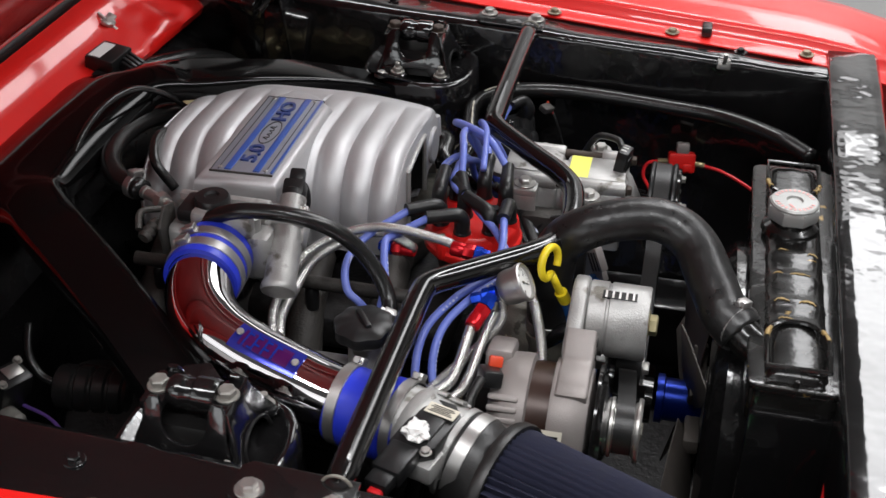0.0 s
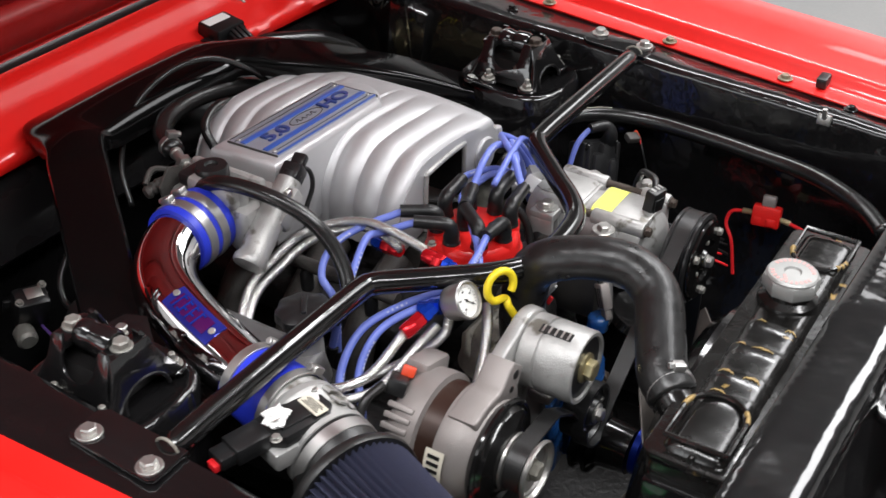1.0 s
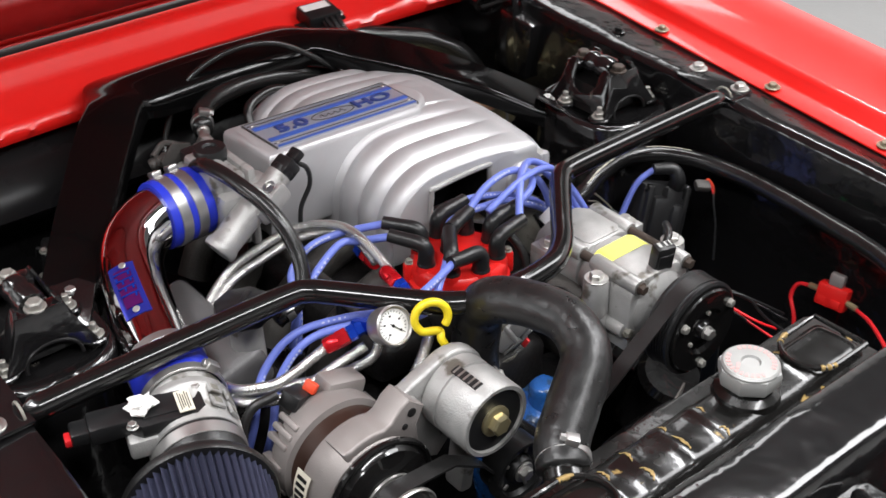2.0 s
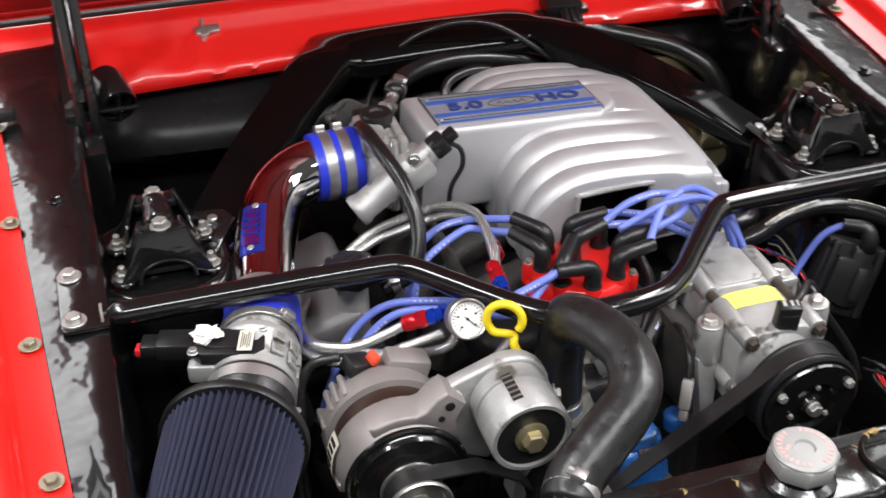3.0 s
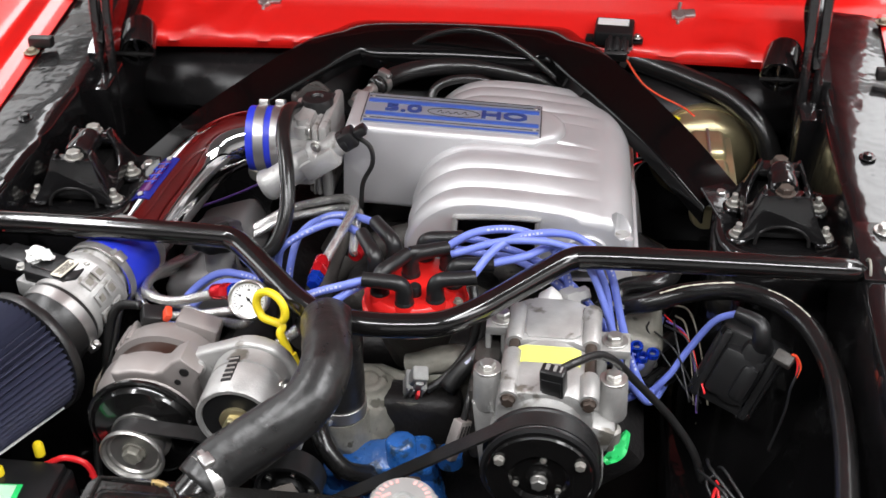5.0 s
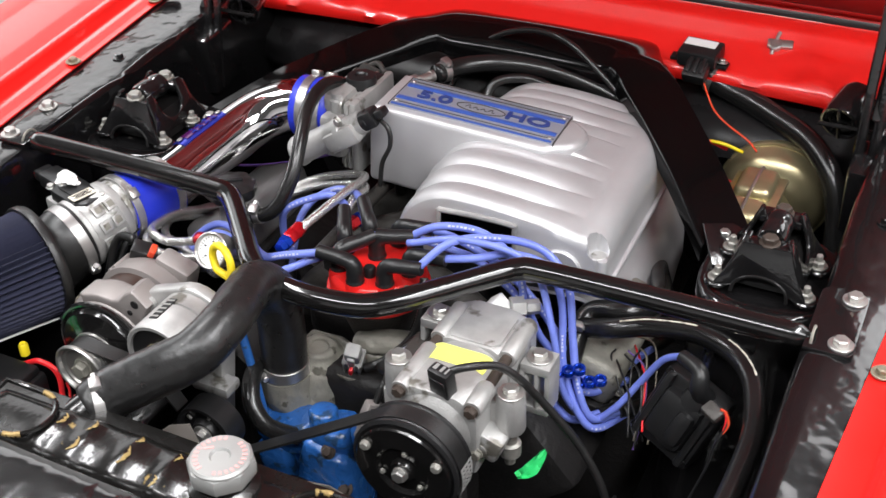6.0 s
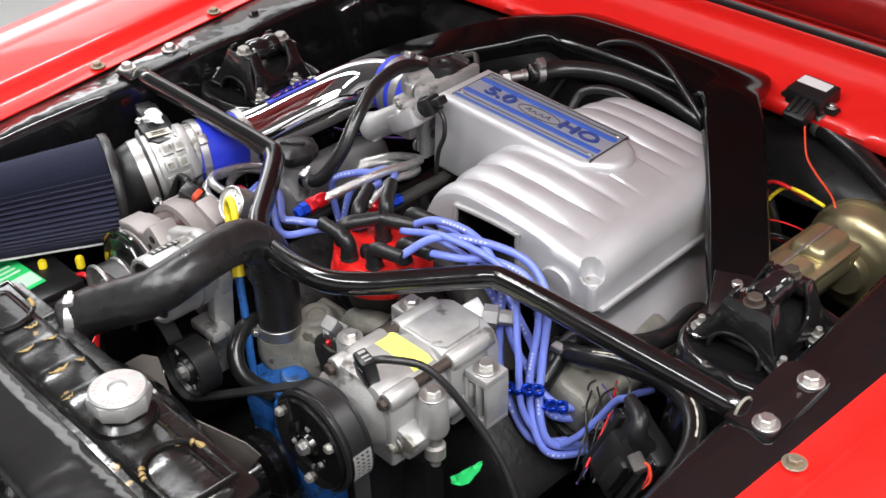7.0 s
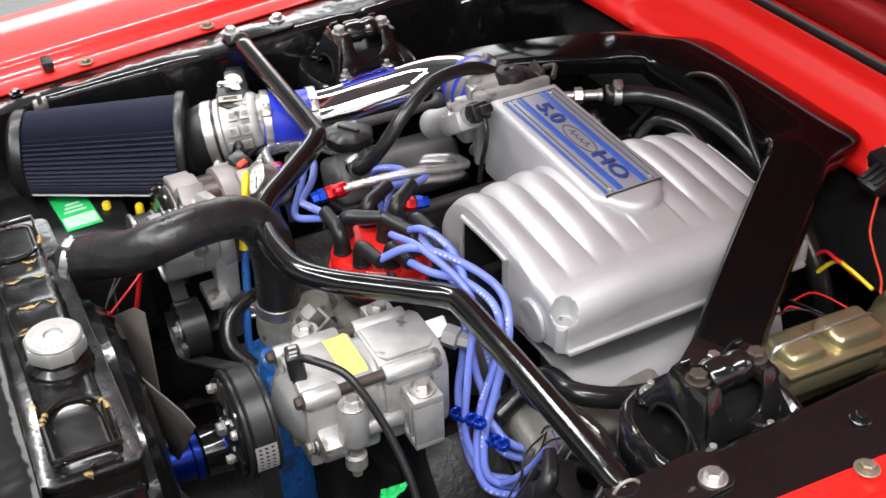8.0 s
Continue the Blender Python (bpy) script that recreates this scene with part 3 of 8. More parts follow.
prism(bm, [(-0.075, -0.03), (-0.045, -0.085), (0.045, -0.085), (0.075, -0.03), (0.06, 0.035), (0.02, 0.055), (-0.02, 0.055), (-0.06, 0.035)], 0.012, pose(0.02, -0.60, 0.815, 12), 0.004)
tube(bm, [(-0.02, -0.575, 0.835), (0.0, -0.60, 0.85), (0.03, -0.60, 0.85), (0.055, -0.575, 0.835)], 0.008, 10, 6)
box(bm, 0.05, 0.05, 0.05, pose(0.02, -0.61, 0.815, 10), 0.012)
latch = part("hood_latch", bm, BLACK, car, "black cast hood latch bracket")
for bx in (-0.03, 0.07):
    bolt(latch, (bx, -0.615, 0.829), size=0.007, material=STEEL)
bm = bmesh.new()
box(bm, 1.36, 0.06, 0.30, Matrix.Translation((0, -0.80, 0.66)), 0.02)
part("grille_panel", bm, BLACK, car, "dark grille panel at the nose")


# shock towers with their cast caps
def shock_tower(s):
    bm = bmesh.new()
    rows = []
    for k in range(25):
        a = 2 * math.pi * k / 24
        cx, sy = math.cos(a), math.sin(a)
        q = 1 / (abs(cx) ** 3 + abs(sy) ** 3) ** (1 / 3)
        px, py = cx * q, sy * q
        rows.append([(s * (0.44 + px * rx), 0.124 + py * ry, z) for rx, ry, z in
                     ((0.0, 0.0, 0.846), (0.045, 0.05, 0.846), (0.066, 0.075, 0.847), (0.070, 0.079, 0.853), (0.075, 0.084, 0.853), (0.079, 0.088, 0.846), (0.080, 0.09, 0.80), (0.088, 0.11, 0.66), (0.11, 0.15, 0.45))])
    strip_surface(bm, rows)
    bmesh.ops.remove_doubles(bm, verts=bm.verts, dist=0.0002)
    rebuild(bm)
    t = part("shock_tower", bm, BLACK, car, "black painted shock tower", sharp=60)
    return t


def tower_cap(s):
    x, y, z = s * 0.437, 0.128, 0.850
    cap = thing("shock_tower_cap", (x, y, z), "black cast shock tower cap bolted on the tower", "bracket", "shock tower caps")
    flank = [(0.054, 0.0), (0.051, 0.008), (0.044, 0.020), (0.036, 0.034), (0.030, 0.048), (0.027, 0.060)]
    span, rise = 0.031, 0.023
    bow = [(span * math.cos(math.pi * k / 14), rise * math.sin(math.pi * k / 14) ** 0.8) for k in range(15)]
    for sy in (-1, 1):
        m = frame_to((x, y + sy * 0.056, z + 0.002), (0, -0.95, 0.31) if sy < 0 else (0, -0.95, -0.31))
        bm = bmesh.new()
        prism(bm, [(-a, b) for a, b in flank] + flank[::-1] + bow[1:-1], 0.005, m, 0.0018)
        arch = part("arch_plate", bm, BLACK, cap)
        bm = bmesh.new()
        tube(bm, [m @ Vector((a, b, 0.004)) for a, b in bow], 0.0022, 8, 2)
        part("arch_lip", bm, SATIN, arch, "rolled lip of the arch")
    for sx in (-1, 1):
        notch = [(0.052, 0.0), (0.050, 0.014), (0.043, 0.034), (0.041, 0.058), (0.036, 0.067), (0.027, 0.068), (0.0235, 0.060)]
        cut = [(0.0225 * math.cos(radians(a)), 0.046 + 0.0225 * math.sin(radians(a))) for a in range(0, -181, -18)]
        low = [(-0.030, 0.0), (-0.024, 0.010), (0.024, 0.010), (0.030, 0.0)]
        bm = bmesh.new()
        outline = notch + cut + [(-a, b) for a, b in notch[::-1]] + low
        prism(bm, outline[::-1], 0.0055, frame_to((x + sx * 0.044, y, z + 0.002), (sx * 0.93, 0, 0.36)), 0.002)
        part("side_plate", bm, BLACK, cap, "black side plate with a rounded notch")
        for fy in (-0.047, 0.020):
            bm = bmesh.new()
            disc(bm, 0.0150, 0.006, Matrix.Translation((x + sx * 0.050, y + fy, z + 0.002)), 0.0015, 18)
            part("foot", bm, BLACK, cap)
            bolt(cap, (x + sx * 0.050, y + fy, z + 0.008), size=0.0074, material=DULLNUT, washer=1.45, name="nut")
            bm = bmesh.new()
            disc(bm, 0.0038, 0.016, Matrix.Translation((x + sx * 0.050, y + fy, z + 0.008)), 0.0008, 10)
            part("stud", bm, DULLNUT, cap)
    # Filler block added inside; its black stands in for shade in the openings.
    bm = bmesh.new()
    prism(bm, [(-0.042, 0.0), (0.042, 0.0), (0.038, 0.012), (0.024, 0.032), (-0.024, 0.032), (-0.038, 0.012)], 0.084, frame_to((x, y + 0.042, z + 0.001), (0, -1, 0)), 0.004)
    part("core", bm, SATIN, cap, "dull black filler block added to darken the cap's openings")
    # barrel that holds the damper's bush, with a raised collar
    bm = bmesh.new()
    lathe(bm, [(0.0, 0.0), (0.0125, 0.0), (0.0150, 0.002), (0.0165, 0.006), (0.0165, 0.016), (0.0150, 0.018), (0.0150, 0.026), (0.0172, 0.028), (0.0172, 0.046), (0.0150, 0.050), (0.0, 0.050)], frame_to((x, y + 0.026, z + 0.056), (0, -1, 0)), 24)
    part("bush", bm, BLACK, cap, "black shock absorber bush")
    for ty in (-0.032, 0.036):
        bm = bmesh.new()
        box(bm, 0.050, 0.024, 0.012, pose(x, y + ty, z + 0.052), 0.004)
        flat = part("top_flat", bm, BLACK, cap)
        bolt(flat, (x, y + ty, z + 0.058), size=0.0092, material=RUST if s > 0 else DULLNUT, washer=1.3)


for side in (-1, 1):
    shock_tower(side)
    tower_cap(side)


# export brace from the cowl to both towers
def brace():
    t = thing("firewall_brace", (0, 0.50, 0.90), "black painted sheet steel brace between cowl and shock towers", "brace")
    # stations from the middle of the cowl to a tower: inner edge, outer edge, height of the crown
    half = [((0.0, 0.428, 0.912), (0.0, 0.563, 0.9065), 0.019), ((0.065, 0.427, 0.912), (0.080, 0.562, 0.9065), 0.018), ((0.112, 0.425, 0.914), (0.156, 0.556, 0.9075), 0.014),
            ((0.128, 0.424, 0.918), (0.187, 0.500, 0.915), 0.010), ((0.140, 0.416, 0.919), (0.206, 0.458, 0.923), 0.006), ((0.172, 0.379, 0.913), (0.237, 0.419, 0.918), 0.002),
            ((0.228, 0.307, 0.901), (0.286, 0.353, 0.904), 0.002), ((0.290, 0.227, 0.881), (0.342, 0.278, 0.883), 0.002), ((0.350, 0.150, 0.850), (0.398, 0.203, 0.852), 0.0)]
    full = [((-a[0], a[1], a[2]), (-b[0], b[1], b[2]), c) for a, b, c in half[:0:-1]] + half
    inner, outer = spline([a for a, b, c in full], 6), spline([b for a, b, c in full], 6)
    crown = [p.x for p in spline([(c, 0, 0) for a, b, c in full], 6)]
    bm = bmesh.new()
    rows = []
    for a, b, c in zip(inner, outer, crown):
        way = (b - a).normalized()
        down = Vector((0, 0, -1))
        row = [a + down * 0.024 - way * 0.001, a + down * 0.008, a + down * 0.002 + way * 0.002]
        for w in (0.08, 0.18, 0.30, 0.45, 0.60, 0.75, 0.88, 0.96):
            row.append(a.lerp(b, w) + Vector((0, 0, (c + 0.004 if c > 0.003 else c) * math.sin(math.pi * min(1.0, w * 1.05) ** 0.85))))
        row += [b + down * 0.002 - way * 0.002, b + down * 0.006]
        if c < 0.0135:
            row.append(b + down * (0.006 + 0.018 * min(1.0, (0.0135 - c) / 0.006)))
        else:
            row.append(b + down * 0.0062)
        rows.append(row)
    strip_surface(bm, rows)
    thicken(bm, 0.003)
    part("sheet", bm, BRACE, t, "", 60)
    for s in (-1, 1):
        bm = bmesh.new()
        prism(bm, [(-0.034, -0.03), (0.03, -0.034), (0.034, 0.02), (0.012, 0.034), (-0.03, 0.03)], 0.004, pose(s * 0.383, 0.158, 0.850, 22, s * 14, s * 38), 0.0015)
        foot = part("foot", bm, BLACK, t, "glossy black bracket foot")
        bolt(foot, (s * 0.372, 0.170, 0.856), size=0.007)


brace()


# cross bar from wing to wing
def cross_bar():
    t = thing("cross_bar", (0, -0.05, 0.88), "glossy black steel tube brace across the engine bay", "brace")
    bm = bmesh.new()
    side = [(0.514, -0.034, 0.893), (0.43, -0.034, 0.893), (0.30, -0.035, 0.893), (0.215, -0.036, 0.892), (0.192, -0.041, 0.891), (0.170, -0.060, 0.889), (0.125, -0.108, 0.886), (0.095, -0.140, 0.885),
            (0.062, -0.163, 0.884), (0.02, -0.171, 0.884), (-0.02, -0.171, 0.884), (-0.062, -0.163, 0.884), (-0.095, -0.140, 0.885), (-0.125, -0.108, 0.886), (-0.170, -0.060, 0.889), (-0.192, -0.041, 0.891),
            (-0.215, -0.036, 0.892), (-0.30, -0.035, 0.893), (-0.43, -0.034, 0.893), (-0.514, -0.034, 0.893)]
    tube(bm, side, lambda u: 0.0135 * max(0.15, math.sqrt(1 - max(0.0, (abs(2 * u - 1) - 0.975) / 0.026) ** 2)), 20, 6)
    part("tube", bm, TUBEBLACK, t)
    for s in (-1, 1):
        bm = bmesh.new()
        plate = [(-0.030, -0.054), (0.014, -0.054), (0.019, -0.048), (0.019, 0.047), (0.014, 0.053), (-0.022, 0.053), (-0.030, 0.044)]
        prism(bm, [(s * a, b) for a, b in (plate if s > 0 else plate[::-1])], 0.005, pose(s * 0.536, 0.0, za(0) + 0.003, 3), 0.0012)
        p = part("end_plate", bm, BLACK, t, "black bolted end plate")
        for by in (-0.039, 0.036):
            bolt(p, (s * 0.541, by, za(by) + 0.0075), size=0.0084, washer=1.55)
        bm = bmesh.new()
        torus(bm, 0.0138, 0.0016, frame_to((s * 0.513, -0.034, 0.893), (1, 0, 0)), 20, 6)
        part("weld", bm, DIRTY, t, "bare welded bead at the tube's end")


cross_bar()

# ---- the engine: intake plenum with its badge ----
EY = 0.219
YAW = Matrix.Translation((0.028, EY, 0)) @ Matrix.Rotation(radians(1.6), 4, "Z") @ Matrix.Translation((-0.028, -EY, 0))


def plenum():
    t = thing("intake_plenum", (0.1, EY, 0.80), "silver-painted cast intake plenum with raised ribs and a badge on top", "intake manifold")
    xl, xr, zb, zt, rl, rr = -0.018, 0.260, 0.828, 0.917, 0.084, 0.042

    def outline():
        """The plenum's section across the car, with outward normals and the way along it."""
        pts = []
        for k in range(7):
            pts.append((Vector((xl, 0.795 + (zt - rl - 0.795) * k / 7)), Vector((-1, 0))))
        for k in range(15):
            a = math.pi - math.pi / 2 * k / 14
            n = Vector((math.cos(a), math.sin(a)))
            pts.append((Vector((xl + rl, zt - rl)) + rl * n, n))
        drop = 0.020
        for k in range(1, 14):
            u = k / 14
            pts.append((Vector((xl + rl + (xr - rr - xl - rl) * u, zt - drop * u * u)), Vector((0.08 * u, 1)).normalized()))
        for k in range(37):
            a = math.pi / 2 - math.pi / 2 * k / 36
            n = Vector((math.cos(a), math.sin(a)))
            pts.append((Vector((xr - rr, zt - drop - rr)) + rr * n, n))
        for k in range(1, 5):
            pts.append((Vector((xr + 0.004 * k / 4, zt - drop - rr - (zt - drop - rr - zb) * k / 4)), Vector((1, 0))))
        return pts

    line = outline()
    for s in (-1, 1):
        bm = bmesh.new()
        rows = []
        deep = 0.122 if s < 0 else 0.128
        cols = 76
        for j in range(cols + 1):
            v = -0.050 + (deep + 0.050) * j / cols
            rad = 0.012 if s < 0 else 0.026
            if v > deep - rad:
                a = math.asin(min(1.0, (v - deep + rad) / rad))
                d = rad * (1 - math.cos(a))
            else:
                d = 0.0
            lower = (0.014 if s < 0 else 0.020) * (max(0.0, v) / deep) ** 1.5
            phase = (v - 0.010) / 0.037
            inside = 1.0 if -0.024 < v < 0.118 else 0.0
            wave = abs(math.sin(math.pi * phase)) ** 0.55
            row = []
            for k, (p, n) in enumerate(line):
                mask = 1.0
                if k >= 22:
                    mask = max(0.0, min(1.0, (0.216 - p.x) / 0.07)) ** 0.8
                if k < 7:
                    mask *= 0.35 + 0.65 * k / 7
                amp = 0.0088 * mask * inside
                q = p - n * (d + amp * (1 - wave))
                zz = q.y - lower * (1.0 if q.y > 0.86 else max(0.0, (q.y - zb) / (0.86 - zb)))
                far = math.hypot(q.x - 0.2465, v - 0.110)
                if far < 0.0135:
                    zz = min(zz, 0.8587 + max(0.0, far - 0.0115) * 4)
                row.append(YAW @ Vector((q.x, EY + s * (0.050 + v), zz)))
            rows.append(row)
        strip_surface(bm, rows)
        # end face, notched at the front for the access opening
        rim = rows[-1]
        notch = [Vector((0.146, 0.80)), Vector((0.1455, 0.872)), Vector((0.139, 0.8835)), Vector((0.057, 0.8835)), Vector((0.047, 0.875)), Vector((0.044, 0.80))]
        yend = EY + s * (0.050 + deep)
        poly = [Vector(p) for p in rim]
        if s < 0:
            poly += [YAW @ Vector((p.x, yend, max(p.y, 0.799))) for p in notch]
        f = bm.faces.new([bm.verts.new(p) for p in poly])
        f.normal_update()
        bmesh.ops.triangulate(bm, faces=[f])
        bmesh.ops.remove_doubles(bm, verts=bm.verts, dist=0.0001)
        rebuild(bm)
        part("rib_bank", bm, SILVER, t, "", 44)
        if s < 0:
            bm = bmesh.new()
            rail = [YAW @ Vector((p.x, yend - 0.002, p.y)) for p in notch]
            tube(bm, rail, 0.0034, 8, 5)
            part("opening_rim", bm, CAST, t, "raised rim of the front opening, paint worn thin")
            # Near-black inner walls: the opening's shade is put into their colour.
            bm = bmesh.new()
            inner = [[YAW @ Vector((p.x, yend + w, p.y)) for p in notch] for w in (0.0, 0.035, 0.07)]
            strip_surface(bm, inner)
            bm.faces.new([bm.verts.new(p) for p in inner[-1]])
            part("opening_shade_wall", bm, DARK, t)
    # spine, neck to the throttle body
    bm = bmesh.new()
    prism(bm, [(-0.1305, -0.051), (0.110, -0.051)] + arc(0.110, 0, 0.040, -72, 72, 8) + [(0.110, 0.051), (-0.1305, 0.051)], 0.118, YAW @ pose(0.022, EY, 0.869, 0, 3.6, 0) @ Matrix.Translation((0, 0, -0.059)), 0.010, 3)
    part("neck", bm, SILVER, t, "", 50)
    # flat sides, lower flange and corner bosses on the open end
    bm = bmesh.new()
    box(bm, 0.008, 0.332, 0.007, YAW @ pose(0.264, EY, 0.829), 0.003)
    part("flange", bm, SILVER, t)
    for sy in (-1, 1):
        bm = bmesh.new()
        disc(bm, 0.0092, 0.0016, YAW @ Matrix.Translation((0.2465, EY + sy * 0.160, 0.8580)), 0.0006, 20)
        part("pocket_boss", bm, CAST, t, "bare round seat in the corner pocket")
        bm = bmesh.new()
        lathe(bm, [(0.0, 0.0), (0.0080, 0.0), (0.0072, 0.026), (0.0060, 0.0295), (0.0, 0.0295)], YAW @ Matrix.Translation((0.2530, EY + sy * 0.1675, 0.829)), 16)
        part("corner_rib", bm, SILVER, t)
    bm = bmesh.new()
    disc(bm, 0.026, 0.006, frame_to(YAW @ Vector((0.205, EY - 0.171, 0.838)), (0, -1, 0)), 0.002, 24)
    part("side_plug", bm, SILVER, t)
    # badge
    P = pose(0.0285, 0.2190, 0.9265, 0, 3.7, 2.2) @ Matrix.Translation((0, 0, 0.0005))
    bm = bmesh.new()
    box(bm, 0.228, 0.077, 0.006, P, 0.0015)
    badge = part("badge_plate", bm, PLATE, t, "satin aluminium badge plate with blue stripes")
    for yy, w in ((-0.0366, 0.0034), (-0.0176, 0.0084), (0.0176, 0.0084)):
        bm = bmesh.new()
        box(bm, 0.222, w, 0.0022, P @ Matrix.Translation((0, yy, 0.0035)), 0.0008)
        part("stripe", bm, PLATEBLUE, badge, "blue enamel stripe")
    for yy in (-0.0290, 0.0290, 0.0372):
        bm = bmesh.new()
        box(bm, 0.224, 0.0006, 0.0016, P @ Matrix.Translation((0, yy, 0.0032)), 0.0)
        part("pressed_line", bm, GRIME, badge, "thin dark pressed line")
    # Solid dark strips paint the shade of a gap at each end.
    for xx in (-0.1138, 0.1138):
        bm = bmesh.new()
        box(bm, 0.0012, 0.078, 0.0058, P @ Matrix.Translation((xx, 0, 0.0002)), 0.0)
        part("gap_shade_strip", bm, GRIME, badge, "dark strip for the shaded gap at the plate's end")
    for text, xx in (("5.0", -0.064), ("HO", 0.066)):
        lettering(text, 0.0262, 0.0016, P @ Matrix.Translation((xx, 0.0, 0.0038)), badge, LETTERBLUE, squeeze=1.52)
    bm = bmesh.new()
    e = [P @ Vector((0.001 + 0.0335 * math.cos(2 * math.pi * k / 36), 0.0108 * math.sin(2 * math.pi * k / 36), 0.0034)) for k in range(37)]
    tube(bm, e, 0.0007, 6, smooth=False)
    part("oval_emblem", bm, GRIME, badge, "oval maker's emblem outlined on the badge")
    for k in range(4):
        bm = bmesh.new()
        c = P @ Matrix.Translation((-0.0155 + 0.0105 * k, 0.0, 0.0034)) @ Matrix.Rotation(radians(-14), 4, "Z")
        tube(bm, [c @ Vector(q) for q in ((-0.004, -0.003, 0), (-0.001, 0.0045 if k in (0, 3) else 0.002, 0), (0.002, -0.002, 0), (0.005, -0.001, 0))], 0.0006, 6, 4)
        part("emblem_stroke", bm, GRIME, badge, "dark illegible stroke of the emblem")
    for xx in (-0.106, 0.106):
        for yy in (-0.028, 0.028):
            bm = bmesh.new()
            disc(bm, 0.0026, 0.0016, P @ Matrix.Translation((xx, yy, 0.003)), 0.0006, 10)
            part("rivet", bm, STEEL, badge)


plenum()


# ---- lower engine ----
def lower_engine():
    t = thing("engine_block", (0, 0.1, 0.4), "dark greasy V8 engine block under the intake", "engine")
    bm = bmesh.new()
    box(bm, 0.34, 0.52, 0.24, pose(0, 0.13, 0.53), 0.03)
    part("block", bm, DARK, t)
    for s in (-1, 1):
        bm = bmesh.new()
        box(bm, 0.16, 0.50, 0.12, pose(s * 0.20, 0.15, 0.635, 0, -s * 40, 0), 0.02)
        part("cylinder_head", bm, DARK, t)
    bm = bmesh.new()
    box(bm, 0.26, 0.05, 0.24, pose(0, -0.13, 0.58), 0.02)
    part("timing_cover", bm, DARK, t)
    bm = bmesh.new()
    box(bm, 0.20, 0.42, 0.06, pose(0.0, 0.17, 0.725), 0.02, 3)
    lower = part("lower_intake", bm, DARK, t, "dark lower intake", 50)
    for s in (-1, 1):
        for k in range(4):
            y = 0.03 + 0.10 * k
            bm = bmesh.new()
            tube(bm, [(s * 0.145, y, 0.69), (s * 0.115, y + 0.008, 0.735), (s * 0.06, y + 0.015, 0.765), (s * 0.01, y + 0.02, 0.78)], 0.023, 12, 5)
            part("runner", bm, GRIME, lower, "", 50)
    bm = bmesh.new()
    tube(bm, [(-0.10, -0.01, 0.800), (-0.10, 0.15, 0.803), (-0.10, 0.36, 0.803)], 0.009, 10, 2)
    part("fuel_rail", bm, GRIME, t, "dark fuel rail")
    for k in range(4):
        bm = bmesh.new()
        lathe(bm, [(0, 0), (0.009, 0), (0.009, 0.024), (0.006, 0.03), (0, 0.03)], pose(-0.10, 0.03 + 0.10 * k, 0.765), 12)
        part("injector", bm, PLASTIC, t)
    for s in (-1, 1):
        bm = bmesh.new()
        top = 0.772 if s < 0 else 0.728
        box(bm, 0.085, 0.19, 0.060, pose(s * 0.262, 0.092, top, 0, s * 18, 0), 0.014, 3)
        cover = part("valve_cover", bm, COVERGREY if s < 0 else DIRTY, t, "grey painted rocker cover" if s < 0 else "stained cast rocker cover", 50)
        bm = bmesh.new()
        box(bm, 0.100, 0.20, 0.012, pose(s * 0.254, 0.092, top - 0.032, 0, s * 18, 0), 0.004)
        part("cover_flange", bm, DARK, cover)
        for k in range(2):
            bolt(cover, (s * 0.296, 0.03 + 0.12 * k, top - 0.034), (s * 0.37, 0, 0.93), 0.006)
    # tube runners behind the open end of the plenum
    bm = bmesh.new()
    rows = []
    for i in range(21):
        y = 0.060 + 0.30 * i / 20
        zt = 0.798 - 0.026 * math.sin(math.pi * min(1.0, (y - 0.060) / 0.26)) ** 0.8
        o = 0.010 * math.sin(math.pi * i / 20)
        rows.append([(0.15, y, zt - 0.006), (0.215, y, zt - 0.002), (0.238 + o * 0.3, y, zt - 0.003), (0.254 + o * 0.6, y, zt - 0.010), (0.266 + o, y, zt - 0.024), (0.274 + o, y, zt - 0.045), (0.279 + o, y, zt - 0.075), (0.280 + o, y, zt - 0.11)])
    strip_surface(bm, rows)
    thicken(bm, 0.004)
    part("runner_base", bm, SILVER, t, "silver intake base below the plenum")
    # front cover with water outlet and sensors
    bm = bmesh.new()
    box(bm, 0.15, 0.05, 0.09, pose(0.005, -0.120, 0.710), 0.018, 3)
    part("front_cover", bm, DARK, t, "dark front cover", 50)
    bm = bmesh.new()
    tube(bm, [(-0.052, -0.158, 0.748), (-0.051, -0.158, 0.724), (-0.046, -0.151, 0.706), (-0.034, -0.136, 0.699), (-0.020, -0.115, 0.704), (-0.008, -0.090, 0.715)], lambda u: 0.0295 + 0.006 * u, 22, 5)
    outlet = part("water_outlet", roughen(bm, 0.0022, 60, 1.0), DIRTY, t, "stained cast thermostat housing", 60)
    bm = bmesh.new()
    lathe(bm, [(0.0, -0.066), (0.050, -0.064), (0.046, -0.040), (0.036, -0.018), (0.0235, -0.006), (0.0205, 0.0), (0.0165, 0.002), (0.0120, 0.001), (0.0110, -0.002), (0.0, -0.002)], pose(-0.028, -0.1195, 0.766, 4, 6, 0), 28)
    part("boss", roughen(bm, 0.0010, 70, 4.0), DIRTY, outlet, "round cast boss with a dished top", 60)
    bm = bmesh.new()
    prism(bm, [(-0.052, -0.012), (-0.040, -0.030), (0.0, -0.036), (0.040, -0.028), (0.054, -0.010), (0.054, 0.012), (0.038, 0.030), (0.0, 0.036), (-0.040, 0.030), (-0.052, 0.012)], 0.012, pose(-0.022, -0.098, 0.724, 58, 0, -10), 0.003)
